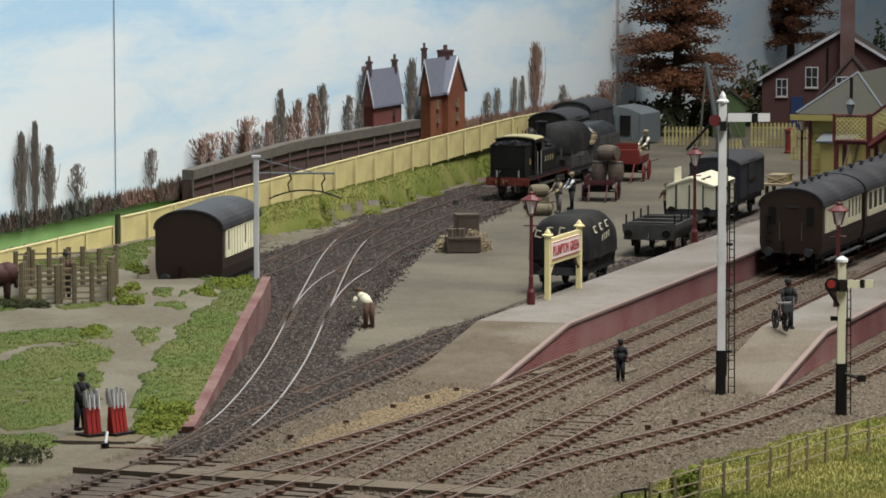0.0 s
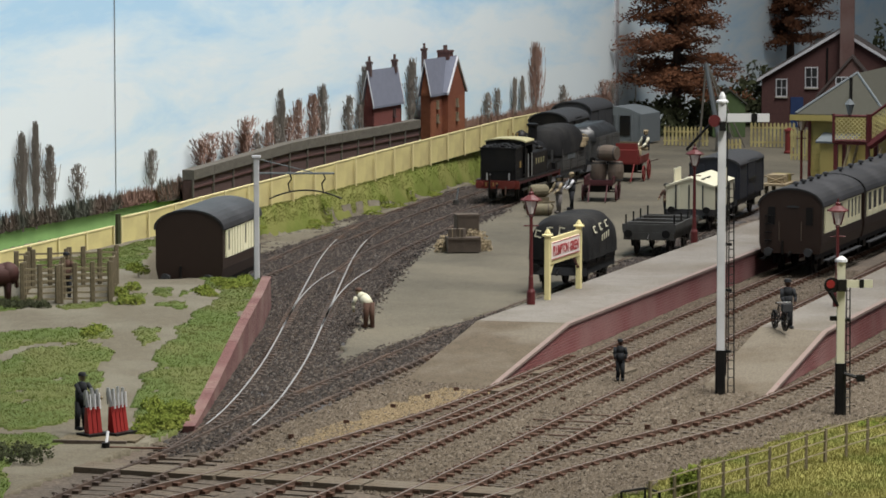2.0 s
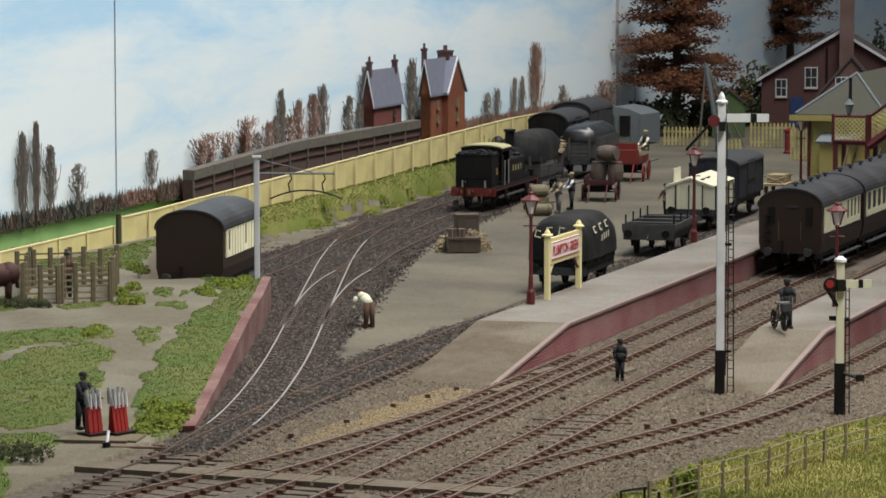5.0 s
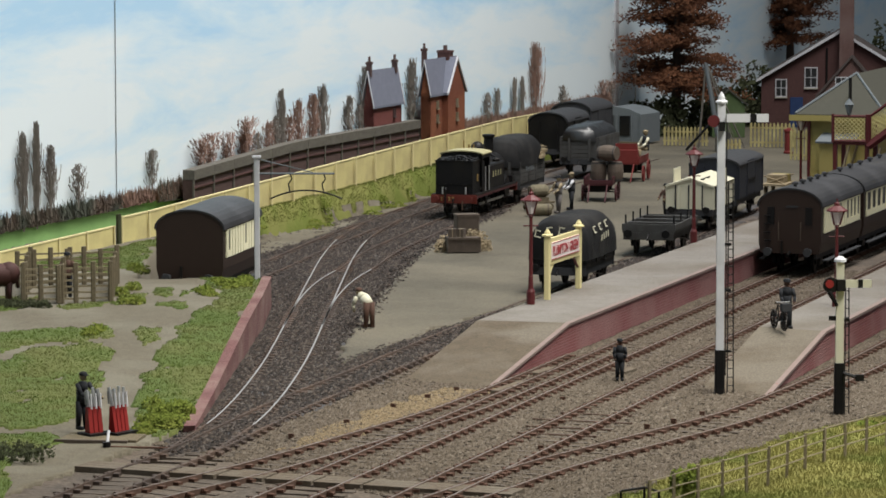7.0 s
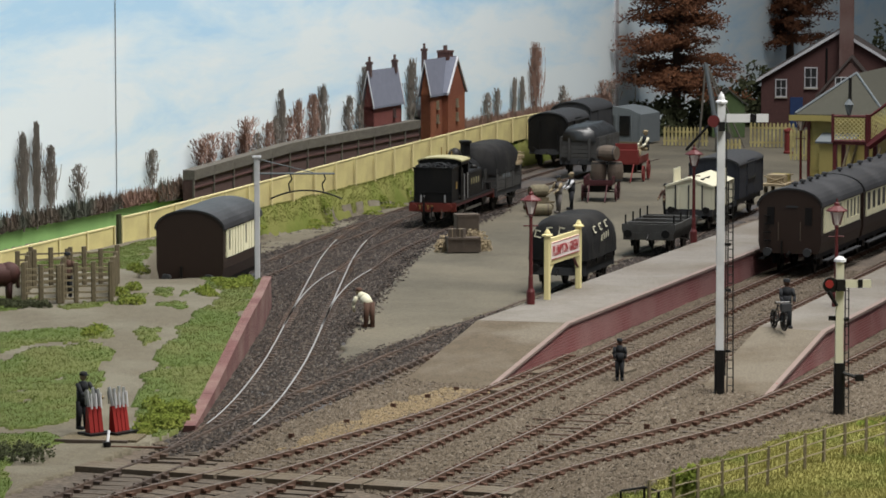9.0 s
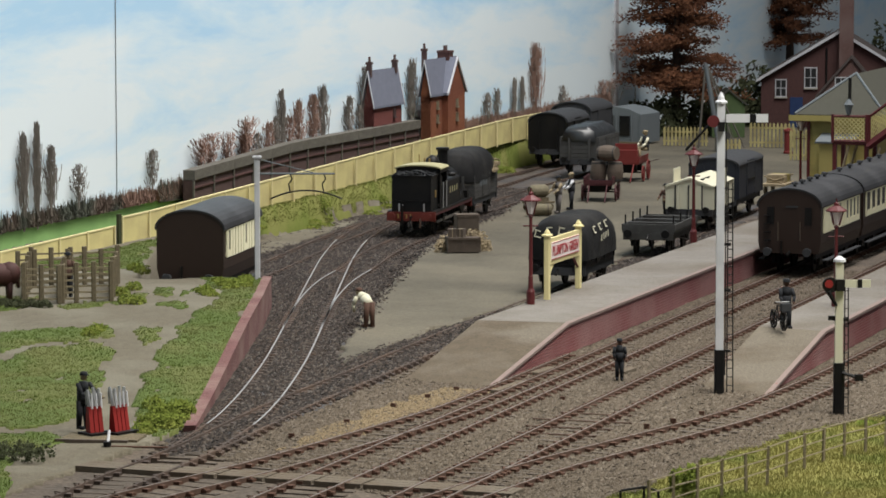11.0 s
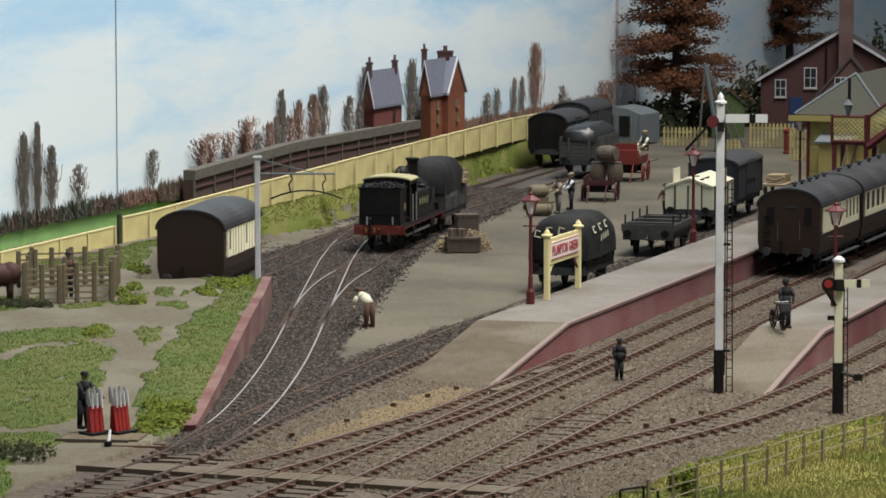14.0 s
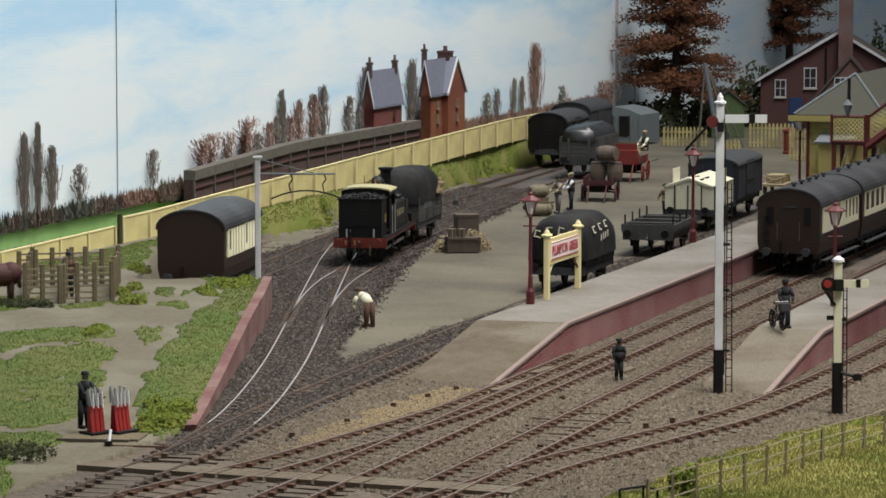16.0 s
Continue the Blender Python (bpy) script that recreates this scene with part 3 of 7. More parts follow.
# ---- platforms ----
def platform(name, u0, u1, u2, v0, v1, skew, label, pieces=False):
    """Ramp from u0 to u1, level on to u2; v0 the track side, v1 the rear."""
    th = setting(name, label, "platform", "platforms", "structure")
    h = 0.98
    top, face, cope = Solid(), Solid(), Solid()
    f0, f1, f2 = guv(u0 + skew, v0 + 0.145), guv(u1 + skew, v0 + 0.145), guv(u2, v0 + 0.145)
    b0, b1, b2 = guv(u0, v1), guv(u1 - skew, v1), guv(u2, v1)
    t = 0.09

    def slab(a, b, c, d, za, zb, so, th_):
        vs = [(*a, za), (*b, zb), (*c, zb), (*d, za), (*a, za - th_), (*b, zb - th_), (*c, zb - th_), (*d, za - th_)]
        so.put(vs, [(0, 1, 2, 3), (7, 6, 5, 4), (0, 4, 5, 1), (1, 5, 6, 2), (2, 6, 7, 3), (3, 7, 4, 0)])

    ramp = Solid()
    slab(f0, f1, b1, b0, -0.15, h, ramp, 0.35)
    part("ramp_surface", ramp, "rampdirt", th, "brown trodden ramp surface")
    slab(f1, f2, b2, b1, h, h, top, 0.6)
    part("platform_surface", top, "slab", th, "worn pale stone-dust surface")
    inset = 0.06
    g = [guv(u0 + skew, v0 + inset), guv(u1 + skew, v0 + inset), guv(u2, v0 + inset)]
    q = [guv(u0 + skew, v0 + 0.5), guv(u1 + skew, v0 + 0.5), guv(u2, v0 + 0.5)]
    for (a, za), (b, zb), c, d in (((g[0], -0.24), (g[1], h - 0.1), q[1], q[0]), ((g[1], h - 0.1), (g[2], h - 0.1), q[2], q[1])):
        vs = [(*a, -0.5), (*b, -0.5), (*c, -0.5), (*d, -0.5), (*a, za), (*b, zb), (*c, zb), (*d, za)]
        face.put(vs, [(0, 1, 2, 3), (4, 5, 6, 7), (0, 1, 5, 4), (1, 2, 6, 5), (2, 3, 7, 6), (3, 0, 4, 7)])
    part("face_wall", face, "mortar", th, "red brick platform face")
    for s, e, zs, ze in ((u0 + skew, u1 + skew, -0.15, h), (u1 + skew, u2, h, h)):
        a0, a1, c0, c1 = guv(s, v0 - 0.03), guv(e, v0 - 0.03), guv(s, v0 + 0.15), guv(e, v0 + 0.15)
        slab(a0, a1, c1, c0, zs + 0.012, ze + 0.012, cope, 0.09)
    part("edge_coping", cope, "coping", th, "worn pinkish edge coping")
    return th, face


def brick_courses(th, u0, u1, u2, v0, h=0.88):
    """Courses of long brick strips standing a little proud of the mortar."""
    so = Solid()
    zs = -0.12
    while zs < h - 0.09:
        start = u0 + (u1 - u0) * max(0.0, (zs + 0.16)) / 0.98 + 0.05
        x = start + random.uniform(0, 0.3)
        while x < u2:
            w = random.choice((0.46, 0.46, 0.23, 0.92))
            p = guv(x + w / KU / 2, v0 + 0.055)
            so.box(p[0], p[1], zs + 0.045, w - 0.02, 0.03, 0.068, rz=heading(ALONG))
            x += w / KU
        zs += 0.105
    tagged(part("bricks", so, "brick", th, "weathered red bricks"), kind="stuff")


p1, _ = platform("platform", 48.3, 53.6, 135, 30.5, 33.5, 0.7, "stone-dust platform with red brick face and end ramp")
brick_courses(p1, 49.0, 54.3, 84, 30.5)
p2, _ = platform("platform", 52.9, 57.9, 135, 22.35, 24.6, 0.3, "island platform with red brick face and end ramp")
brick_courses(p2, 53.2, 58.2, 84, 22.35)
p3, _ = platform("platform", 57.0, 61.5, 135, 14.5, 18.2, 0.3, "low platform ramp across the bay line")

# brick retaining wall of the dock
wall = setting("dock_wall", "low red brick retaining wall with stone coping", "retaining wall", kind="structure")
core, cope = Solid(), Solid()
ys = [52.3 + 0.5 * i for i in range(35)]
for y0, y1 in zip(ys, ys[1:]):
    xa, xb = lerp(-7.85, -7.1, (y0 - 52) / 14), lerp(-7.85, -7.1, (y1 - 52) / 14)
    za, zb = 1.1 * ease((y0 - 51.0) / 16.0) + 0.05, 1.1 * ease((y1 - 51.0) / 16.0) + 0.05
    core.put([(xa - 0.1, y0, -0.5), (xa + 0.26, y0, -0.5), (xb + 0.26, y1, -0.5), (xb - 0.1, y1, -0.5), (xa - 0.1, y0, za), (xa + 0.26, y0, za), (xb + 0.26, y1, zb), (xb - 0.1, y1, zb)],
             [(3, 2, 1, 0), (4, 5, 6, 7), (0, 1, 5, 4), (1, 2, 6, 5), (2, 3, 7, 6), (3, 0, 4, 7)])
    cope.put([(xa - 0.08, y0, za), (xa + 0.28, y0, za), (xb + 0.28, y1 - 0.01, zb), (xb - 0.08, y1 - 0.01, zb), (xa - 0.08, y0, za + 0.07), (xa + 0.28, y0, za + 0.07), (xb + 0.28, y1 - 0.01, zb + 0.07), (xb - 0.08, y1 - 0.01, zb + 0.07)],
             [(3, 2, 1, 0), (4, 5, 6, 7), (0, 1, 5, 4), (1, 2, 6, 5), (2, 3, 7, 6), (3, 0, 4, 7)])
for so in (core, cope):
    so.v = [(*ground(*p), p[2]) for p in so.v]
part("brickwork", core, "dockbrick", wall)
part("coping", cope, "dockbrick", wall)

# ---- backscene board and what stands before it ----
sky = thing("backdrop", *uv(60, 58), 0, ALONG, "painted sky backscene boards with soft white clouds", "backdrop", kind="structure", sx=KU)
for a, b in ((-40, -0.22), (-0.22, 49.35), (49.35, 130)):
    part("board", Solid().box((a + b) / 2, 0.3, 16, b - a, 0.6, 36), "sky", sky)
part("joint_strip", Solid().rod((-0.1, -0.03, -2), (-0.1, -0.03, 34), 0.018, n=4), "palegrey", sky, "dark joint between two boards")
part("joint_strip", Solid().box(49.35, -0.06, 16, 0.45, 0.12, 36), "white", sky, "pale strip over the board joint")
field = Solid()
us = [-25 + 1.0 * i for i in range(40)]
for a, b in zip(us, us[1:]):
    ha, hb = 2.0 + 0.12 * wob(a, 0, 0.3), 2.0 + 0.12 * wob(b, 0, 0.3)
    field.put([(a, -0.1, -0.5), (b, -0.1, -0.5), (b, -0.1, hb), (a, -0.1, ha), (a, -0.02, -0.5), (b, -0.02, -0.5), (b, -0.02, hb), (a, -0.02, ha)], [(0, 1, 2, 3), (3, 2, 6, 7), (4, 7, 6, 5)])
part("painted_field", field, "field", sky, "bright green painted meadow")


def fence_run(u0, u1, v, zf, label, bent=False):
    th = setting("fence", label, "fence", "boundary fence")
    n = int(round((u1 - u0) / 1.72))
    w = (u1 - u0) / n
    for i in range(n + 1):
        u = u0 + w * i
        z = zf(u)
        r = fence_v(u) / 54.2 if bent else 1.0
        z, pu, pv = H - (H - z) * r, u * r, v * r
        post = Solid().box(0, 0, 0.66, 0.11, 0.035, 1.5)
        part("post", post, "fencepost", th, at=place(*uv(pu, pv - 0.045), z, ALONG))
        if i == n:
            break
        r1 = fence_v(u + w) / 54.2 if bent else 1.0
        a, b = Vector(guv(pu, pv)), Vector(guv((u + w) * r1, v * r1))
        z1, wd = H - (H - zf(u + w)) * r1, (b - a).length
        turned = math.degrees(math.atan2(b.y - a.y, b.x - a.x))
        tilt = math.degrees(math.atan2(z1 - z, wd))
        ob = part("panel", Solid().box(wd / 2, 0, 0.70, wd, 0.08, 1.36), "fence", th)
        part("capping", Solid().box(wd / 2, -0.005, 1.42, wd, 0.11, 0.06), "fencepost", ob)
        ob.matrix_basis = pose(a.x * S, a.y * S, (z - 0.05) * S, 0, -tilt, turned)
    return th


fence_run(36, 55.9, 54.3, lambda u: 0.42 + 0.012 * (u - 49), "cream boarded fence along the loading bank")
fence_run(56.3, 94.5, 54.2, lambda u: lerp(0.85, 1.98, (u - 57.6) / 31.3), "cream boarded fence on top of the embankment", bent=True)
tagged(part("fence_gatepost", Solid().box(0, 0, 0.85, 0.3, 0.12, 1.9), "darkbush", at=place(*uv(56.1, 54.2), 0.6, ALONG)), "dark ivy-grown end post between fence runs", "post")


# ---- loose stones ----
def stones(name, spots, mat, r0, r1, label):
    so = Solid()
    for x, y, z in spots:
        x, y = ground(x, y, z)
        r = random.uniform(r0, r1)
        a, b, c = (r * random.uniform(0.6, 1.3) for _ in range(3))
        t = random.uniform(0, 6.28)
        ct, st_ = math.cos(t), math.sin(t)
        k = len(so.v)
        so.v += [(x + a * ct, y + a * st_, z), (x - b * st_, y + b * ct, z + 0.3 * r), (x - a * ct, y - a * st_, z), (x + b * st_, y - b * ct, z - 0.2 * r), (x + 0.3 * a, y, z + c * 0.8), (x, y, z - c)]
        so.f += [(k + i, k + (i + 1) % 4, k + 4) for i in range(4)] + [(k + (i + 1) % 4, k + i, k + 5) for i in range(4)]
    return tagged(part(name, so, mat), label, "ballast", kind="stuff")


def open_bed(x, y):
    return not (inside((x, y), CINDER) or inside((x, y), YARD) or bank_keep(x, y) or verge_keep(x, y)) and abs(x) < 0.27 * y and y > 44.5


stones("ballast_stones", scatter(120000, 38, 74, 14, 36, open_bed, lambda x, y: bed(x, y) + 0.01, True), "granite", 0.035, 0.085, "loose brown granite ballast chips")
stones("siding_stones", scatter(75000, -9.6, 14, 50, 100, lambda x, y: inside((x + 0.35 * wob(x, y, 1.2), y + 0.35 * wob(x, y, 1.2, 3)), CINDER), lambda x, y: bed(x, y) + 0.065), "clinker", 0.04, 0.09, "loose dark clinker in the sidings")
stones("sand_stones", scatter(2500, -5.5, 3, 50, 58.5, sand_keep, lambda x, y: -0.12), "sand", 0.03, 0.06, "sandy grit beside the line")
EDGE = smooth_line([(-3.4, 60.9), (-0.1, 65.2), (3.5, 69.9), (5.5, 72.9)], 0.012)
ridge = [(p.x + random.gauss(0, 0.13), p.y + random.gauss(0, 0.2), -0.06) for p in EDGE]
stones("edge_lumps", ridge, "clinker", 0.04, 0.11, "dark coal lumps along the edge of the yard")
verge_edge = [(p.x + random.gauss(0, 0.2), p.y + random.gauss(0, 0.3), -0.03) for p in smooth_line([(-3.4, 65), (-2.2, 74), (-1.2, 80), (0.6, 85.5), (3.4, 92.3)], 0.03)]
stones("yard_stones", verge_edge, "clinker", 0.03, 0.09, "scattered ash along the yard edge")
hall = Solid().sweep([(-320, -120), (320, -120), (320, 520), (-320, 520)], -80.6, -80, "z")
tagged(part("floor", hall, "carpet"), "dull grey carpeted hall floor under the layout", "floor", kind="structure")
# ---- things: shared pieces ----
def fused(name, pieces, at, label, category, group="", smooth=False):
    """One mesh in several materials, as a cast and painted model figure is."""
    me = bpy.data.meshes.new(name)
    vs, fs, mi = [], [], []
    for k, (so, mat) in enumerate(pieces):
        n = len(vs)
        vs += [(x * S, y * S, z * S) for x, y, z in so.v]
        fs += [tuple(n + i for i in f) for f in so.f]
        mi += [k] * len(so.f)
        me.materials.append(M[mat])
    me.from_pydata(vs, [], fs)
    for p, k in zip(me.polygons, mi):
        p.material_index, p.use_smooth = k, smooth
    ob = new(name, me)
    ob.matrix_basis = at
    return tagged(ob, label, category, group)


def model_figure(x, y, z, rz, coat, legs, label, bend=0.0, reach=0.3, hat="navy", sleeves=None, size=1.0, skin="rope", sit=False):
    lo, up, hd, ht, sl = Solid(), Solid(), Solid(), Solid(), Solid()
    hip = 0.55 if sit else 0.86
    for s in (-1, 1):
        if sit:
            lo.rod((0.02, 0.10 * s, hip), (0.42, 0.11 * s, hip + 0.02), 0.10, 0.08, 8).rod((0.42, 0.11 * s, hip), (0.46, 0.11 * s, 0.08), 0.08, 0.06, 8)
        else:
            lo.rod((0.06 * s, 0.10 * s, 0.06), (0.0, 0.09 * s, hip), 0.075, 0.115, 8)
        lo.box(0.08 + (0.44 if sit else 0.06 * s), 0.10 * s, 0.05, 0.27, 0.11, 0.10)
    b = radians(bend)
    top = (math.sin(b) * 0.58, 0, hip + math.cos(b) * 0.58)
    mid = (math.sin(b) * 0.3, 0, hip + math.cos(b) * 0.3)
    up.rod((0, 0, hip - 0.08), mid, 0.165, 0.19, 10).rod(mid, top, 0.19, 0.13, 10)
    for s in (-1, 1):
        sh = (top[0] * 0.92, 0.20 * s, top[2] - 0.06)
        el = (sh[0] + 0.10 + reach * 0.3, 0.25 * s, sh[2] - 0.27)
        ha = (el[0] + reach * 0.7, 0.20 * s, el[2] - 0.22 * (1 - reach))
        sl.rod(sh, el, 0.075, 0.065, 7).rod(el, ha, 0.062, 0.05, 7)
        hd.ball(ha[0], ha[1], ha[2], 0.055)
    hx, hz = top[0] + 0.13 * math.sin(b), top[2] + 0.06 + 0.10 * math.cos(b)
    hd.ball(hx, 0, hz, 0.115, 1.15, 10)
    ht.turn((hx, 0, hz + 0.04), [(0.125, 0), (0.13, 0.05), (0.10, 0.10), (0.02, 0.115)], 10).box(hx + 0.10, 0, hz + 0.05, 0.14, 0.2, 0.025)
    m = place(x, y, z, rz)
    if size != 1.0:
        for so in (lo, up, hd, ht, sl):
            so.v = [(a * size, c * size, d * size) for a, c, d in so.v]
    return fused("model_figure", [(lo, legs), (up, coat), (hd, skin), (ht, hat), (sl, sleeves or coat)], m, label, "model figure", smooth=True)


def wheel(parent, x, y, r, mat="black", label="", spokes=0, hub=0.10, tyre=0.05, width=0.12):
    """A wheel on an axle across the thing, with a real rim and spokes."""
    w = Solid()
    n = 18
    ring = []
    for a, b in ((r, -width / 2), (r, width / 2), (r - tyre, width / 2), (r - tyre, -width / 2)):
        ring.append([(a * math.cos(2 * math.pi * i / n), b, a * math.sin(2 * math.pi * i / n)) for i in range(n)])
    vs = [p for q in ring for p in q]
    w.put(vs, [(k * n + i, k * n + (i + 1) % n, ((k + 1) % 4) * n + (i + 1) % n, ((k + 1) % 4) * n + i) for k in range(4) for i in range(n)])
    w.turn((0, 0, 0), [(hub, -width / 2 - 0.02), (hub, width / 2 + 0.02)], 10, "y")
    if spokes:
        for i in range(spokes):
            a = 2 * math.pi * i / spokes
            w.rod((0, 0, 0), ((r - tyre) * math.cos(a), 0, (r - tyre) * math.sin(a)), 0.026, n=5)
    else:
        w.turn((0, 0, 0), [(r - tyre, -0.03), (r - tyre, 0.03)], n, "y")
    ob = part("wheel", w, mat, parent, label)
    ob.matrix_basis = pose(x * S, y * S, r * S)
    return ob


def buffers(parent, x, out, mat="black", y=0.86, z=1.05, r=0.2):
    for s in (-1, 1):
        b = Solid().turn((x, s * y, z), [(0.11, 0), (0.085, out * 0.6), (0.06, out * 0.62), (0.06, out * 0.9), (r, out * 0.92), (r * 0.95, out)], 12, "x")
        part("buffer", b, mat, parent)


def underframe(parent, L, wheels, r=0.47, mat="black", z=0.78, solebar="darkgrey", half=1.05):
    part("solebar", Solid().box(L / 2, half, z + 0.12, L, 0.1, 0.28), solebar, parent)
    part("solebar", Solid().box(L / 2, -half, z + 0.12, L, 0.1, 0.28), solebar, parent)
    for e in (0.04, L - 0.04):
        part("headstock", Solid().box(e, 0, z + 0.12, 0.14, 2 * half + 0.2, 0.32), solebar, parent)
    for x in wheels:
        for s in (-1, 1):
            wheel(parent, x, 0.74 * s, r, mat, spokes=0)
            ax = Solid().box(x, 0.93 * s, r + 0.05, 0.22, 0.12, 0.24).put([(x - 0.42, 0.93 * s - 0.03, z), (x + 0.42, 0.93 * s - 0.03, z), (x + 0.16, 0.93 * s - 0.03, r - 0.1), (x - 0.16, 0.93 * s - 0.03, r - 0.1), (x - 0.42, 0.93 * s + 0.03, z), (x + 0.42, 0.93 * s + 0.03, z), (x + 0.16, 0.93 * s + 0.03, r - 0.1), (x - 0.16, 0.93 * s + 0.03, r - 0.1)], [(0, 1, 2, 3), (7, 6, 5, 4), (0, 4, 5, 1), (1, 5, 6, 2), (2, 6, 7, 3), (3, 7, 4, 0)])
            ax.box(x, 0.96 * s, r + 0.26, 0.8, 0.06, 0.07)
            part("axleguard", ax, mat, parent)
    part("brake_lever", Solid().rod((L * 0.3, -1.08, 0.75), (L * 0.75, -1.12, 0.42), 0.03, n=6), mat, parent)


def arc(half, eave, crown, n=14, power=2.0):
    return [(half * math.cos(math.pi * i / n), eave + (crown - eave) * math.sin(math.pi * i / n) ** (2 / power)) for i in range(n + 1)]


def coach(x, y, rz, L, label, windows, roofmat="roof", bogie=True, plain_end=False, gw_=0.36, solid=()):
    th = thing("coach", x, y, 0, rz, label, "railway coach", "passenger coaches")
    h0, waist, eave, crown, half = 0.95, 1.76, 2.98, 3.75, 1.36
    body = [(-half + 0.10, h0), (half - 0.10, h0), (half, h0 + 0.45), (half, eave), (-half, eave), (-half, h0 + 0.45)]
    low = [(-half + 0.10, h0), (half - 0.10, h0), (half, h0 + 0.45), (half, waist), (-half, waist), (-half, h0 + 0.45)]
    part("lower_body", Solid().sweep(low, 0.05, L), "choc", th, "chocolate-brown lower panels")
    part("upper_body", Solid().box(L / 2 + 0.03, 0, (waist + eave) / 2, L - 0.06, 2 * half - 0.08, eave - waist), "choc", th)
    end = Solid().sweep(arc(half, eave - 0.02, crown - 0.06) + [(-half, h0 + 0.45), (-half + 0.10, h0), (half - 0.10, h0), (half, h0 + 0.45)], -0.02, 0.1)
    part("end_panel", end, "choc", th, "plain dark brown end")
    far = Solid().sweep(arc(half, eave - 0.02, crown - 0.06), L - 0.1, L)
    part("end_panel", far, "choc", th)
    rf = arc(half + 0.07, eave, crown) + [(p[0] * 0.97, p[1] - 0.07) for p in arc(half + 0.07, eave, crown)[::-1]]
    part("roof", Solid().sweep(rf, -0.08, L + 0.05), roofmat, th, "dark grey arched roof", smooth=False)
    for k in range(windows):
        w = (L - 0.9) / windows
        a = 0.55 + w * k
        for s in (-1, 1):
            if k in solid:
                for e in (0.25, 0.75):
                    part("cream_panel", Solid().box(a + w * e, s * (half - 0.01), 2.37, w * 0.34, 0.06, 1.16), "cream", th, "cream upper panel")
                continue
            pane = part("window", Solid().box(a + w / 2, s * (half - 0.03), 2.47, w * gw_, 0.05, 0.8), "winglass", th, "dark glazed window")
            fr = Solid()
            for z, hh in ((1.93, 0.26), (2.9, 0.10)):
                fr.box(a + w / 2, s * (half - 0.01), z, w * 0.95, 0.06, hh)
            for e in (0, 1):
                fr.box(a + w * e + (0.5 - e) * w * (1.08 - gw_) / 2, s * (half - 0.01), 2.46, w * (0.92 - gw_) / 2, 0.06, 0.80)
            part("window_frame", fr, "cream", pane, "cream window surround")
        if k % 2 == 0 and bogie:
            part("roof_vent", Solid().turn((a + w / 2, 0.0, crown - 0.02), [(0.07, 0), (0.07, 0.1), (0.15, 0.11), (0.13, 0.2), (0.03, 0.23)], 10), "roof", th)
    for s in (-1, 1):
        part("footboard", Solid().box(L / 2, s * 1.38, 0.62, L - 1.2, 0.24, 0.05), "darkgrey", th)
        part("solebar", Solid().box(L / 2, s * 1.1, 0.84, L, 0.1, 0.24), "black", th)
    xs = (1.5, 4.0, L - 4.0, L - 1.5) if bogie else (1.1, L - 1.1)
    for x0 in xs:
        for s in (-1, 1):
            wheel(th, x0, 0.74 * s, 0.47)
            part("axlebox", Solid().box(x0, 0.98 * s, 0.55, 0.5, 0.14, 0.34), "black", th)
    buffers(th, -0.02, -0.55, "darkgrey", r=0.19)
    part("coupling", Solid().rod((-0.02, 0, 1.0), (-0.4, 0, 0.9), 0.06, n=8), "black", th)
    part("vacuum_pipe", Solid().rod((-0.1, 0.32, 0.9), (-0.14, 0.32, 1.5), 0.045, n=8), "black", th)
    if not plain_end:
        for s in (-1, 1):
            part("end_window", Solid().box(-0.04, 0.82 * s, 2.55, 0.05, 0.3, 0.75), "black", th, "dark end window")
            part("end_handrail", Solid().rod((-0.1, 0.48 * s, 1.5), (-0.1, 0.48 * s, 2.3), 0.02, n=6), "barrel", th)
        for k in range(4):
            part("end_step", Solid().box(-0.1, 0.95, 1.5 + 0.35 * k, 0.18, 0.28, 0.04), "black", th)
    if not plain_end:
        part("destination_board", Solid().box(-0.05, -0.1, 2.95, 0.05, 0.5, 0.08), "darkgrey", th)
    return th


coach(*uv(71.0, 29.05), ALONG, 8.2, "chocolate and cream railway coach standing at the platform", 10, gw_=0.55, solid=(0, 1, 5))
coach(*uv(76.1, 29.05), ALONG, 17.5, "second chocolate and cream coach coupled behind", 15, roofmat="roof", plain_end=True, gw_=0.66)
coach(-10.15, 69.75, 71.5, 6.8, "short chocolate and cream van at the siding end", 6, gw_=0.3, bogie=False, plain_end=True, solid=(1, 2, 4, 5))


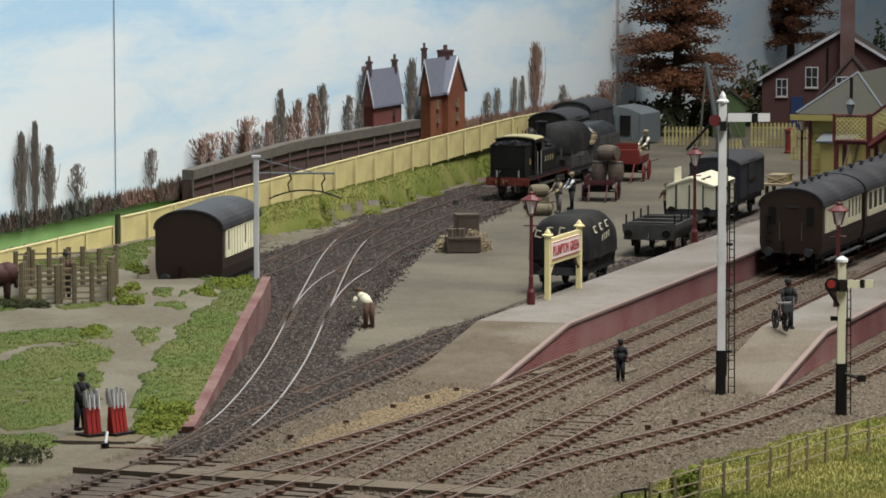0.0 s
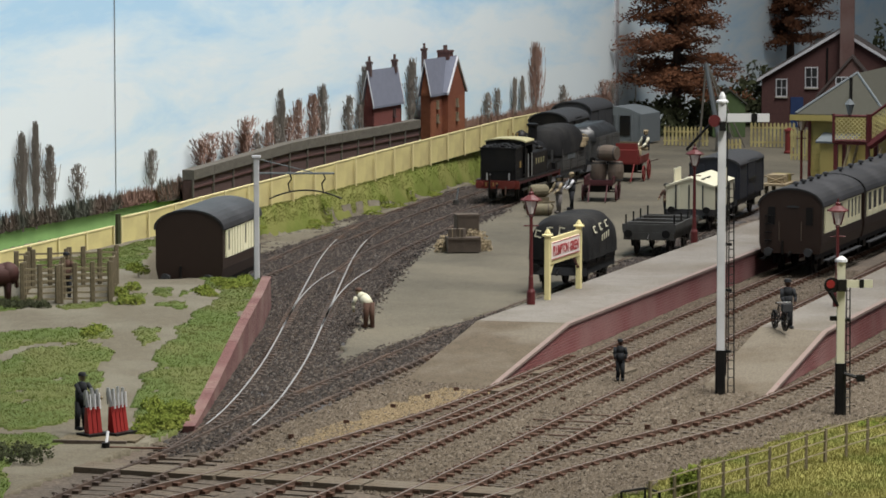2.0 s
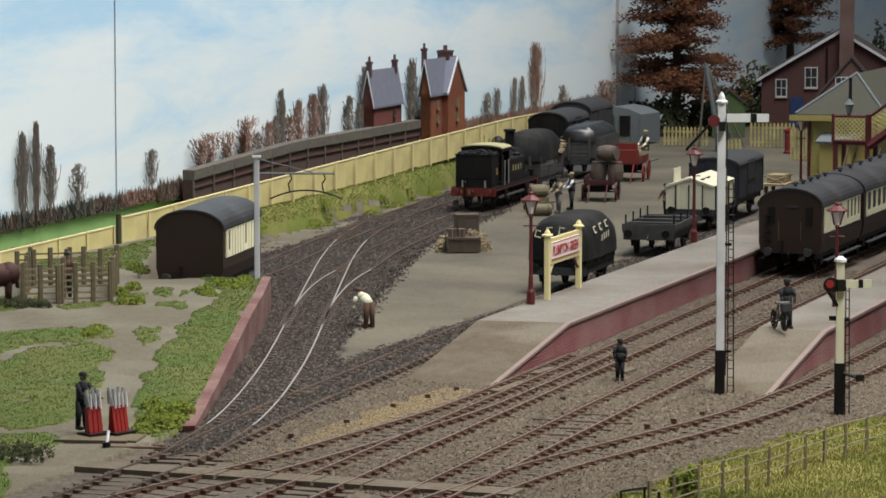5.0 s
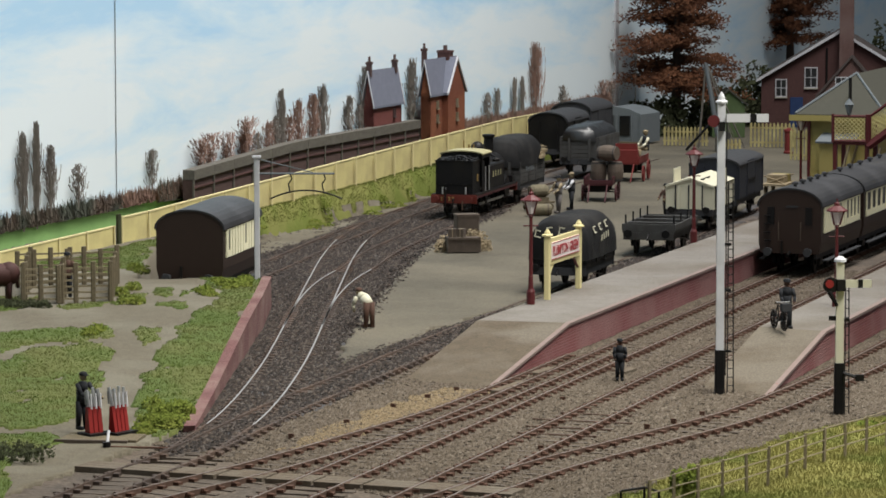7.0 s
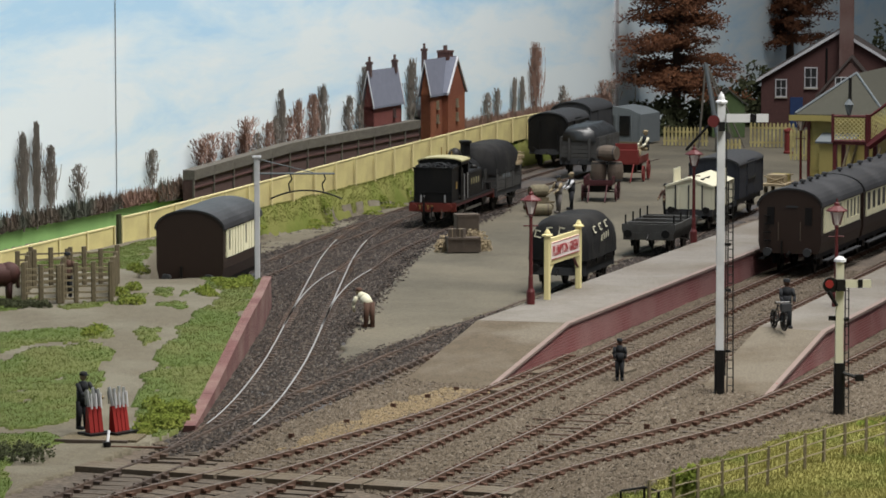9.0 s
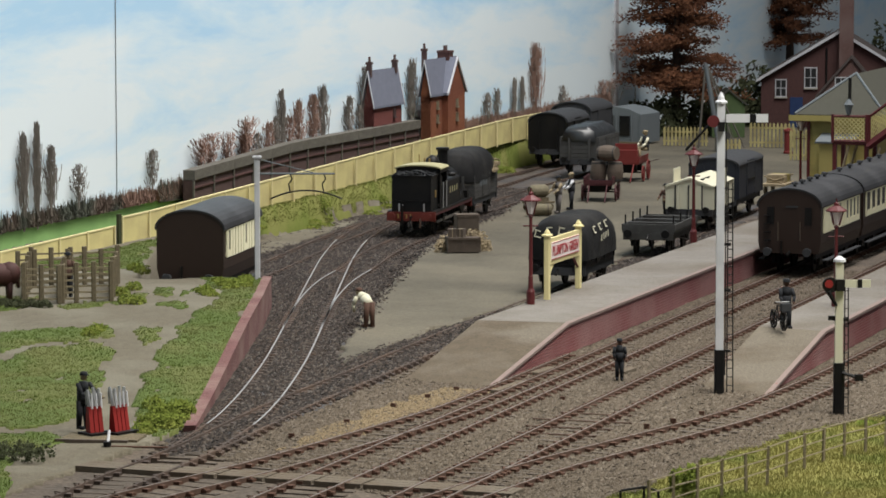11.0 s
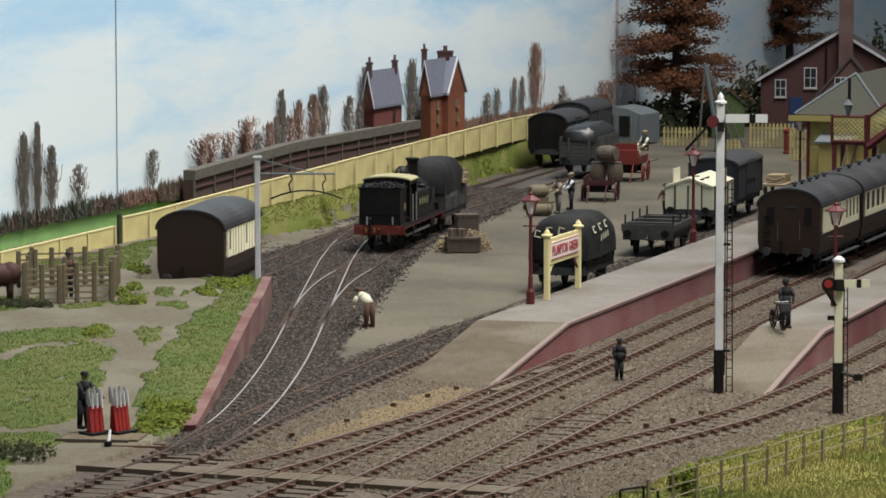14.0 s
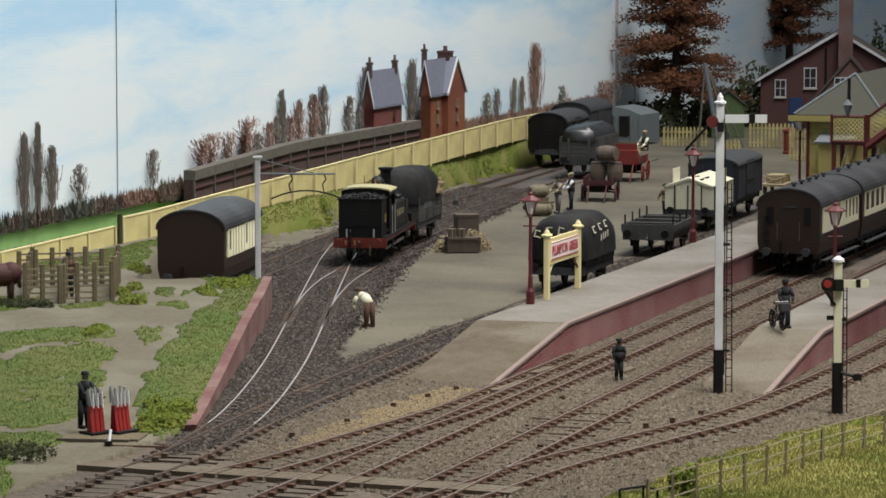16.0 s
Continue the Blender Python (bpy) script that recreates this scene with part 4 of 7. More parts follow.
def van(x, y, rz, L, label, body, roof, half=1.2, eave=3.0, crown=3.45, name="goods_van", ribs=True, arch=14):
    th = thing(name, x, y, 0, rz, label, "goods van", "goods vans")
    z0 = 1.05
    underframe(th, L, (0.95, L - 0.95))
    part("side_wall", Solid().box(L / 2, half - 0.04, (z0 + eave) / 2, L, 0.08, eave - z0), body, th)
    part("side_wall", Solid().box(L / 2, -half + 0.04, (z0 + eave) / 2, L, 0.08, eave - z0), body, th)
    for e in (0.04, L - 0.04):
        pr = [(half - 0.08, z0), (-half + 0.08, z0)] + [(p[0] * 0.92, p[1]) for p in arc(half, eave - 0.02, crown - 0.05, arch)[::-1]]
        part("end_wall", Solid().sweep(pr, e - 0.04, e + 0.04), body, th)
    part("roof", Solid().sweep(arc(half + 0.06, eave, crown, arch) + [(p[0] * 0.96, p[1] - 0.08) for p in arc(half + 0.06, eave, crown, arch)[::-1]], -0.08, L + 0.08), roof, th)
    if ribs:
        for s in (-1, 1):
            for x0 in (0.06, L * 0.34, L * 0.66, L - 0.06):
                part("side_strap", Solid().box(x0, s * (half + 0.02), (z0 + eave) / 2, 0.09, 0.05, eave - z0), body, th)
            part("door", Solid().box(L / 2, s * (half + 0.015), 2.0, L * 0.3, 0.05, 1.75), body, th)
            part("door_bar", Solid().box(L / 2, s * (half + 0.06), 1.9, L * 0.3, 0.05, 0.07), "black", th)
        for y0 in (-0.55, 0.55):
            part("end_post", Solid().box(-0.03, y0, (z0 + eave) / 2, 0.08, 0.12, eave - z0), body, th)
    buffers(th, -0.02, -0.45, r=0.17)
    part("coupling", Solid().rod((-0.02, 0, 0.98), (-0.35, 0, 0.78), 0.05, n=8), "black", th)
    return th


def dome_sheet(parent, L, half, z0, crown, label, mat="sheet", crease=0.03):
    """A tarpaulin roped over hoops: soft-edged, sagging a little between them."""
    so, n, k = Solid(), 18, 14
    for i in range(k + 1):
        t = i / k
        x = -0.08 + (L + 0.16) * t
        fall = 1 - 0.16 * max(0, abs(t - 0.5) * 2 - 0.72) / 0.28
        sag = 0.012 * math.cos(t * math.pi * 6)
        for j in range(n + 1):
            a = math.pi * j / n
            c, s_ = math.cos(a), math.sin(a)
            yy = half * math.copysign(abs(c) ** 0.6, c) * (0.99 if fall == 1 else 0.97)
            zz = z0 + (crown - z0) * (abs(s_) ** 0.62) * fall + sag * s_
            so.v.append((x, yy, zz + crease * wob(x * 2, yy * 2, 1.0 if crease < 0.05 else 1.7, zz)))
    for i in range(k):
        for j in range(n):
            a = i * (n + 1) + j
            so.f.append((a, a + 1, a + n + 2, a + n + 1))
    so.f.append(tuple(range(n + 1)))
    so.f.append(tuple(range(k * (n + 1), (k + 1) * (n + 1)))[::-1])
    return part("tarpaulin", so, mat, parent, label, smooth=True)


def open_wagon(x, y, rz, L, label, body="grey", name="open_wagon", half=1.15, top=2.15, group="open wagons"):
    th = thing(name, x, y, 0, rz, label, "goods wagon", group)
    underframe(th, L, (0.85, L - 0.85))
    part("floor_boards", Solid().box(L / 2, 0, 1.08, L, 2 * half, 0.1), body, th)
    for i in range(5):
        h = (top - 1.14) / 5
        z = 1.14 + h * (i + 0.5)
        for s in (-1, 1):
            part("side_plank", Solid().box(L / 2, s * (half - 0.04), z, L, 0.08, h - 0.018), body, th)
        for e in (0.04, L - 0.04):
            part("end_plank", Solid().box(e, 0, z, 0.08, 2 * half - 0.17, h - 0.018), body, th)
    for s in (-1, 1):
        for x0 in (0.06, L * 0.36, L * 0.64, L - 0.06):
            part("side_strap", Solid().box(x0, s * (half + 0.015), 1.6, 0.08, 0.04, top - 1.0), body, th)
    for y0 in (-0.6, 0.6):
        part("end_post", Solid().box(-0.05, y0, 1.62, 0.12, 0.14, top - 1.05), body, th)
    buffers(th, -0.02, -0.45, r=0.17)
    part("coupling", Solid().rod((-0.02, 0, 0.98), (-0.35, 0, 0.78), 0.05, n=8), "black", th)
    return th


# sheeted wagon behind the name board
w1 = open_wagon(4.75, 71.7, 60, 4.9, "black sheeted goods wagon with white lettering behind the platform", "black", top=1.95)
dome_sheet(w1, 4.9, 1.27, 1.35, 3.1, "black roped tarpaulin over hoops")
for i, (w, a) in enumerate(((0.34, 14), (0.3, -8), (0.34, 10), (0.34, -12))):
    y0, z0 = 0.82 - 0.5 * i, 2.42 + (0.13 if 0 < i < 3 else 0)
    so = Solid().box(-0.10, y0, z0 + 0.13, 0.015, w * 0.7, 0.05, rx=a).box(-0.10, y0 + 0.12, z0, 0.015, 0.05, 0.28, rx=a).box(-0.10, y0, z0 - 0.13, 0.015, w * 0.7, 0.05, rx=a)
    part("lettering", so, "offwhite", w1, "rough white lettering")
for i in range(3):
    x0, z0 = 1.3 + 0.95 * i, 2.52 + 0.05 * i
    so = Solid().box(x0, -1.17, z0 + 0.12, 0.36, 0.02, 0.05, rx=-22).box(x0 - 0.16, -1.20, z0, 0.09, 0.02, 0.28, rx=-22).box(x0, -1.23, z0 - 0.12, 0.36, 0.02, 0.05, rx=-22)
    part("lettering", so, "offwhite", w1, "rough white lettering")
for i in range(4):
    part("lettering", Solid().box(2.2 + 0.36 * i, -1.285, 2.12 + 0.03 * i, 0.10, 0.02, 0.26, ry=12 * (-1) ** i), "offwhite", w1, "rough white numerals")
for i in range(4):
    part("rope", Solid().rod((0.6 + 1.2 * i, -1.29, 2.0), (0.66 + 1.2 * i, -1.22, 1.1), 0.012, n=5), "grey", w1)

# flat wagon with stanchions
fl = thing("flat_wagon", 9.35, 79.5, 0, 62.5, "grey low-sided wagon with upright stanchions in the siding", "flat wagon")
underframe(fl, 5.4, (1.0, 4.4), solebar="grey")
part("floor_boards", Solid().box(2.7, 0, 1.1, 5.4, 2.4, 0.12), "grey", fl)
for s in (-1, 1):
    part("side_plank", Solid().box(2.7, 1.18 * s, 1.3, 5.4, 0.09, 0.28), "grey", fl)
    for x0 in (0.25, 1.9, 3.5, 5.15):
        part("stanchion", Solid().rod((x0, 1.1 * s, 1.15), (x0, 1.1 * s, 1.85), 0.04, n=8), "black", fl)
for x0 in (0.05, 5.35):
    part("end_plank", Solid().box(x0, 0, 1.3, 0.09, 2.3, 0.28), "grey", fl)
for x0 in (0.9, 2.7, 4.4):
    part("bolster", Solid().box(x0, 0, 1.32, 0.3, 2.2, 0.3), "grey", fl)
buffers(fl, -0.02, -0.45)
part("coupling", Solid().rod((-0.02, 0, 0.98), (-0.35, 0, 0.78), 0.05, n=8), "black", fl)

wv = van(12.1, 85.9, 61, 5.0, "cream-white insulated van with a pale roof", "offwhite", "offwhite", half=1.15, eave=2.2, crown=2.6, name="white_van", arch=2)
for y0 in (-0.62, 0.05, 0.7):
    part("end_strap", Solid().box(-0.06, y0, 1.65, 0.06, 0.06, 1.15), "darkgrey", wv, "dark iron end strap")
for x0 in (0.5, 3.6):
    part("side_gap", Solid().box(x0, -1.175, 1.6, 0.22, 0.05, 1.05), "black", wv, "dark ladder recess")
for x0 in (0.8, 2.0):
    part("roof_hatch", Solid().box(x0, -0.45, 2.46, 0.6, 0.16, 0.08, rx=-18), "grey", wv)
van(13.75, 89.0, 60.3, 6.2, "blue-black covered goods van beside the platform", "bluegrey", "darkgrey", half=1.25, eave=2.75, crown=3.15)

# vans and wagon standing at the back of the yard
van(6.4, 107.6, 60, 5.2, "weathered black goods van at the back siding", "black", "darkgrey", half=1.2, eave=2.7, crown=3.3)
van(8.1, 111.6, 58, 5.2, "dark grey goods van behind the black van", "darkgrey", "darkgrey", half=1.25, eave=2.9, crown=3.5)
gw = open_wagon(8.0, 103.3, 61, 5.2, "grey open wagon under a shiny black sheet", "grey", top=2.35)
dome_sheet(gw, 5.2, 1.0, 2.1, 3.0, "shiny creased black sheet", "shinysheet", 0.16)

# ---- tank engine, bunker leading ----
ENGINE = 8.8
loco = thing("tank_engine", 3.74, 95.03, 0, 62, "small black tank engine with red buffer beam and cream cab roof", "locomotive")
part("running_plate", Solid().box(4.4, 0, 1.20, 8.8, 2.36, 0.08), "black", loco)
for s in (-1, 1):
    part("frame_plate", Solid().box(4.4, 0.58 * s, 0.86, 8.4, 0.06, 0.62), "black", loco)
    part("valance", Solid().box(4.4, 1.15 * s, 1.12, 8.8, 0.05, 0.16), "dray", loco, "dark red lined valance")
beam = part("buffer_beam", Solid().box(-0.06, 0, 0.99, 0.12, 2.36, 0.42), "bufferred", loco, "red buffer beam")
for i in range(4):
    part("numeral", Solid().box(-0.126, 0.02 + 0.2 * i, 1.0, 0.01, 0.07, 0.2).box(-0.126, 0.05 + 0.2 * i, 1.08, 0.01, 0.1, 0.04), "brass", beam, "dull brass numerals")
part("front_beam", Solid().box(8.86, 0, 0.99, 0.12, 2.36, 0.42), "bufferred", loco, "red buffer beam")
buffers(loco, -0.12, -0.48, "bufferred", y=0.88, z=1.02)
buffers(loco, 8.92, 0.48, "bufferred", y=0.88, z=1.02)
part("coupling_hook", Solid().rod((-0.1, 0, 0.98), (-0.36, 0, 0.95), 0.05, n=8).rod((-0.32, 0, 0.96), (-0.36, 0, 0.5), 0.04, n=8), "black", loco)
part("vacuum_pipe", Solid().rod((-0.18, 0.42, 0.62), (-0.18, 0.42, 1.45), 0.05, n=8).rod((-0.18, 0.42, 1.45), (-0.08, 0.42, 1.55), 0.05, n=8), "black", loco)
part("steam_heat_pipe", Solid().rod((-0.15, -0.45, 0.45), (-0.13, -0.45, 0.9), 0.04, n=8), "rail", loco)
for y0 in (-0.62, 0.58):
    part("lamp_iron", Solid().box(-0.1, y0, 1.42, 0.04, 0.07, 0.36).box(-0.06, y0, 1.25, 0.1, 0.07, 0.03), "steel", loco, "pale lamp bracket")
bk = part("bunker", Solid().sweep([(-0.95, 1.24), (0.95, 1.24), (0.95, 2.75), (1.0, 2.92), (-1.0, 2.92), (-0.95, 2.75)], 0.0, 1.6), "black", loco, "black coal bunker")
part("bunker_beading", Solid().box(-0.02, 0, 1.72, 0.03, 1.86, 0.04).box(-0.02, 0, 2.91, 0.05, 2.02, 0.05).box(-0.02, 0.93, 2.05, 0.03, 0.05, 1.6).box(-0.02, -0.93, 2.05, 0.03, 0.05, 1.6), "black", bk, "raised edge beading")
coal = Solid()
for i in range(150):
    a, b = random.uniform(0.08, 1.5), random.uniform(-0.88, 0.88)
    coal.ball(a, b, 2.88 + 0.10 * (1 - abs(b)) + random.uniform(-0.05, 0.08), random.uniform(0.06, 0.13), n=6, jag=0.25)
tagged(part("coal", coal, "coalheap", loco, "heaped coal lumps"), kind="stuff")
for s in (-1, 1):
    cab = Solid().box(1.75, 1.06 * s, 2.0, 0.42, 0.05, 1.6).box(3.0, 1.06 * s, 1.85, 0.35, 0.05, 1.3).box(2.4, 1.06 * s, 3.07, 1.75, 0.05, 0.24)
    for x0 in (1.62, 3.12):
        cab.box(x0, 1.06 * s, 2.75, 0.12, 0.05, 0.4)
    part("cab_side", cab, "black", loco)
    part("number_plate", Solid().box(1.0, 0.96 * s, 2.0, 0.26, 0.03, 0.34), "brass", loco, "small brass plate")
    part("handrail", Solid().rod((2.02, 1.13 * s, 1.25), (2.02, 1.13 * s, 2.5), 0.03, n=6), "steel", loco, "bright steel handrail")
    part("handrail", Solid().rod((2.8, 1.13 * s, 1.25), (2.8, 1.13 * s, 2.5), 0.03, n=6), "steel", loco, "bright steel handrail")
cb = Solid().box(1.58, 0, 3.1, 0.05, 2.14, 0.2)
for y0 in (-1.0, -0.3, 0.3, 1.0):
    cb.box(1.58, y0, 2.84, 0.05, 0.16, 0.5)
cabback = part("cab_back", cb, "black", loco, "cab back plate with spectacle openings")
for i in range(9):
    part("window_bar", Solid().rod((1.53, -0.9 + 0.225 * i, 2.5), (1.53, -0.9 + 0.225 * i, 3.05), 0.016, n=4), "black", cabback)
part("cab_front", Solid().box(3.2, 0, 2.2, 0.05, 2.1, 1.95), "black", loco)
part("cab_floor", Solid().box(2.4, 0, 1.3, 1.6, 2.0, 0.1), "black", loco)
part("cab_roof", Solid().sweep(arc(1.14, 3.16, 3.34, 14) + [(p[0] * 0.98, p[1] - 0.06) for p in arc(1.14, 3.16, 3.34, 14)[::-1]], 1.45, 3.35), "cabcream", loco, "dirty cream-painted cab roof", smooth=False)
for s in (-1, 1):
    tank = part("side_tank", Solid().sweep([(0.5 * s, 1.24), (1.06 * s, 1.24), (1.06 * s, 2.42), (1.0 * s, 2.5), (0.5 * s, 2.5)], 3.22, 6.5), "black", loco, "black side tank")
    for i in range(4):
        part("lettering", Solid().box(4.0 + 0.55 * i, 1.066 * s, 1.98, 0.12, 0.012, 0.30), "cabcream", tank, "pale worn lettering")
    for x0 in (3.3, 6.42):
        part("tank_beading", Solid().box(x0, 1.065 * s, 1.85, 0.05, 0.02, 1.2), "black", tank)
    part("tank_filler", Solid().turn((5.8, 0.78 * s, 2.5), [(0.2, 0), (0.2, 0.12), (0.14, 0.18)], 10), "black", loco)
    part("cab_step", Solid().box(2.4, 1.15 * s, 0.55, 0.5, 0.24, 0.04).box(2.4, 1.15 * s, 0.85, 0.46, 0.2, 0.04).box(2.4, 1.07 * s, 0.85, 0.46, 0.03, 0.65), "black", loco)
    part("splasher", Solid().turn((7.3, 0.85 * s, 1.1), [(0.55, -0.16), (0.55, 0.16)], 14, "y"), "black", loco)
part("boiler", Solid().turn((0, 0, 2.12), [(0.66, 3.2), (0.66, 6.9)], 22, "x"), "black", loco)
for x0 in (4.2, 5.4, 6.6):
    part("boiler_band", Solid().turn((0, 0, 2.12), [(0.675, x0), (0.675, x0 + 0.06)], 22, "x"), "black", loco)
part("smokebox", Solid().turn((0, 0, 2.12), [(0.72, 6.8), (0.72, 8.05), (0.66, 8.12), (0.5, 8.16), (0.1, 8.24)], 22, "x"), "black", loco)
part("smokebox_saddle", Solid().box(7.4, 0, 1.5, 1.1, 1.1, 0.7), "black", loco)
part("chimney", Solid().turn((7.4, 0, 2.74), [(0.40, 0), (0.30, 0.10), (0.26, 0.2), (0.25, 0.8), (0.26, 0.88), (0.33, 0.93), (0.33, 1.03), (0.24, 1.05)], 18), "black", loco, "tall black lipped chimney")
part("dome", Solid().turn((4.9, 0, 2.8), [(0.46, 0), (0.38, 0.1), (0.36, 0.42), (0.29, 0.62), (0.15, 0.74), (0.03, 0.78)], 18), "black", loco, "rounded black dome", smooth=True)
part("safety_valve", Solid().rod((3.6, 0.12, 2.75), (3.6, 0.12, 3.5), 0.045, n=8).rod((3.6, -0.12, 2.75), (3.6, -0.12, 3.5), 0.045, n=8), "brass", loco)
part("whistle", Solid().rod((3.42, 0.35, 3.0), (3.42, 0.35, 3.7), 0.03, n=8), "brass", loco)
LOCOWHEELS = []
for x0 in (1.7, 4.4, 6.9):
    for s in (-1, 1):
        LOCOWHEELS.append(wheel(loco, x0, 0.74 * s, 0.62, "black", spokes=12))
for s in (-1, 1):
    part("side_rod", Solid().box(4.3, 0.9 * s, 0.62, 5.3, 0.05, 0.12), "steel", loco, "dull steel coupling rod")
    part("sandbox", Solid().box(8.35, 0.95 * s, 1.42, 0.4, 0.3, 0.36), "black", loco)
    for x0 in (1.7, 4.4, 6.9):
        part("brake_hanger", Solid().box(x0 - 0.75, 0.72 * s, 0.55, 0.08, 0.1, 0.6), "black", loco)

tow = open_wagon(6.3, 99.9, 0, 5.3, "grey open wagon with straw under a black sheet", "grey", name="sheeted_wagon", top=2.2, group="")
dome_sheet(tow, 4.8, 1.2, 1.9, 3.45, "black tarpaulin over a tall load")
straw = Solid()
for i in range(240):
    a = random.uniform(4.0, 5.35)
    b = random.choice((-1, -1, 1)) * random.uniform(0.95, 1.3) if a < 4.85 else random.uniform(-1.2, 1.2)
    straw.box(a, b, 2.15 + max(0.0, a - 4.0) * random.uniform(0.1, 0.6), 0.35, 0.06, 0.05, random.uniform(0, 180), random.uniform(-40, 40))
tagged(part("straw", straw, "rope", tow, "loose pale straw at the end"), kind="stuff")
for i in range(5):
    part("lettering", Solid().box(1.4 + 0.34 * i, -1.165, 1.75, 0.16, 0.012, 0.28), "palegrey", tow, "faded grey lettering")


# the engine's way along its road: place of the leading beam, time by time
def along(pts, s):
    """The point s metres on along a line of points, and where it runs."""
    for a, b in zip(pts, pts[1:]):
        d = (b - a).length
        if s <= d:
            return a + (b - a) * (s / d)
        s -= d
    return pts[-1] + (pts[-1] - pts[-2]).normalized() * s


ROAD = smooth_line([ground(*p) for p in LINES["loco_road"]], 0.2)
RUN = [(0, 3.78, 95.08), (0.5, 3.66, 94.9), (1, 3.5, 94.6), (1.5, 3.34, 94.3), (2, 3.17, 94), (2.5, 3, 93.7), (3, 2.82, 93.37), (3.5, 2.61, 93), (4, 2.38, 92.6), (5, 1.84, 91.6), (6.5, 1, 90), (7, 0.73, 89.4), (7.5, 0.45, 88.85),
       (8, 0.14, 88.25), (8.5, -0.16, 87.6), (9, -0.47, 86.9), (10.2, -1.16, 85.27), (11.5, -1.82, 83.72), (12, -2.08, 83.1), (12.5, -2.31, 82.5), (13, -2.54, 81.9), (13.5, -2.75, 81.25), (14, -2.97, 80.6), (14.5, -3.15, 79.95), (15, -3.33, 79.25), (15.5, -3.5, 78.4), (16, -3.68, 77.45)]


def run_rows(gap, length):
    out = []
    for t, x, y in RUN:
        k = min(range(len(ROAD)), key=lambda i: (ROAD[i] - Vector(ground(x, y))).length)
        rest = [ROAD[k]] + ROAD[k + 1:]
        a, b = along(rest, gap + 0.6), along(rest, gap + length - 0.6)
        d = (b - a).normalized()
        o = a - d * 0.6
        out.append((t, o.x, o.y, math.degrees(math.atan2(d.y, d.x))))
    return out


def motions():
    """The engine draws its wagon down the siding; the wheels turn with it."""
    lr, tr = run_rows(0.0, ENGINE), run_rows(ENGINE + 0.75, 5.3)
    walk(loco, [(t, pose(x * S, y * S, 0, 0, 0, a)) for t, x, y, a in lr])
    walk(tow, [(t, pose(x * S, y * S, 0, 0, 0, a)) for t, x, y, a in tr])
    turned, rows = 0.0, []
    for (t, x, y, a), (_, px, py, _) in zip(lr, [lr[0]] + lr[:-1]):
        turned += math.hypot(x - px, y - py)
        rows.append((t, turned))
    for w in LOCOWHEELS + [o for o in tow.children if o.name.startswith("wheel")]:
        r = w.location.z
        walk(w, [(t, Matrix.Translation(w.location) @ Matrix.Rotation(-s * S / r, 4, "Y")) for t, s in rows])
# ---- low-relief town edge before the backscene ----
def at_back(u, v, z=0.0):
    return place(*uv(u, v), z, ALONG) @ Matrix.Diagonal((KU, 1, 1, 1))


vw = thing("viaduct_wall", *uv(64, 57.2), 0, ALONG, "long dark brown brick wall with grey parapet", "wall", sx=KU)


def raked(a, b, y0, y1, za, zb, ta, tb):
    """A block from a to b whose foot and head both slope."""
    vs = [(a, y0, za), (b, y0, zb), (b, y1, zb), (a, y1, za), (a, y0, ta), (b, y0, tb), (b, y1, tb), (a, y1, ta)]
    return Solid().put(vs, [(3, 2, 1, 0), (4, 5, 6, 7), (0, 1, 5, 4), (1, 2, 6, 5), (2, 3, 7, 6), (3, 0, 4, 7)])


def wall_top(a):
    return lerp(2.85, 3.35, a / 8)


for i in range(13):
    a, b = 1.5 * i, 1.5 * i + 1.5
    ha, hb = wall_top(a), wall_top(b)
    part("wall_panel", raked(a + 0.01, b - 0.01, -0.25, 0.25, -0.5, -0.5, ha - 0.24, hb - 0.24), "wallbrown", vw)
    part("parapet_panel", raked(a, b - 0.012, -0.36, 0.25, ha - 0.23, hb - 0.23, ha + 0.24, hb + 0.24), "parapet", vw)
    part("string_course", raked(a, b, -0.32, -0.255, ha - 0.66, hb - 0.66, ha - 0.58, hb - 0.58), "darkbrick", vw)
    part("pilaster", raked(a - 0.03, a + 0.03, -0.34, -0.256, 0, 0, ha - 0.25, ha - 0.25), "parapet", vw)


def stack(parent, x, y, z, h, pots=2, w=0.15, mat="wallbrown"):
    so = Solid().box(x, y, z + h / 2, w, w * KU, h).box(x, y, z + h - 0.08, w + 0.04, w * KU + 0.08, 0.12)
    c = part("chimney", so, mat, parent, "brick chimney stack")
    for i in range(pots):
        part("chimney_pot", Solid().turn((x + (i - (pots - 1) / 2) * 0.1, y, z + h), [(0.045, 0), (0.035, 0.24), (0.05, 0.28)], 8), "wallbrown", c)
    return c


def pane(parent, x, y, z, w, h, bars=1, paint="white", t=0.07):
    p = part("window", Solid().box(x, y, z, w, 0.08, h), "winglass", parent, "small dark window")
    fr = Solid()
    for s in (-1, 1):
        fr.box(x + s * w / 2, y - 0.03, z, t, 0.1, h + 0.1).box(x, y - 0.03, z + s * h / 2, w + t, 0.1, t)
    fr.box(x, y - 0.03, z, w, 0.09, t * 0.7)
    for i in range(bars):
        fr.box(x - w / 2 + w * (i + 1) / (bars + 1), y - 0.03, z, t * 0.7, 0.09, h)
    part("window_frame", fr, paint, p, "white glazing bars" if paint == "white" else "dull brown window frame")
    part("window_sill", Solid().box(x, y - 0.06, z - h / 2 - 0.08, w + t * 2, 0.16, 0.08), "concrete" if paint == "white" else paint, p)


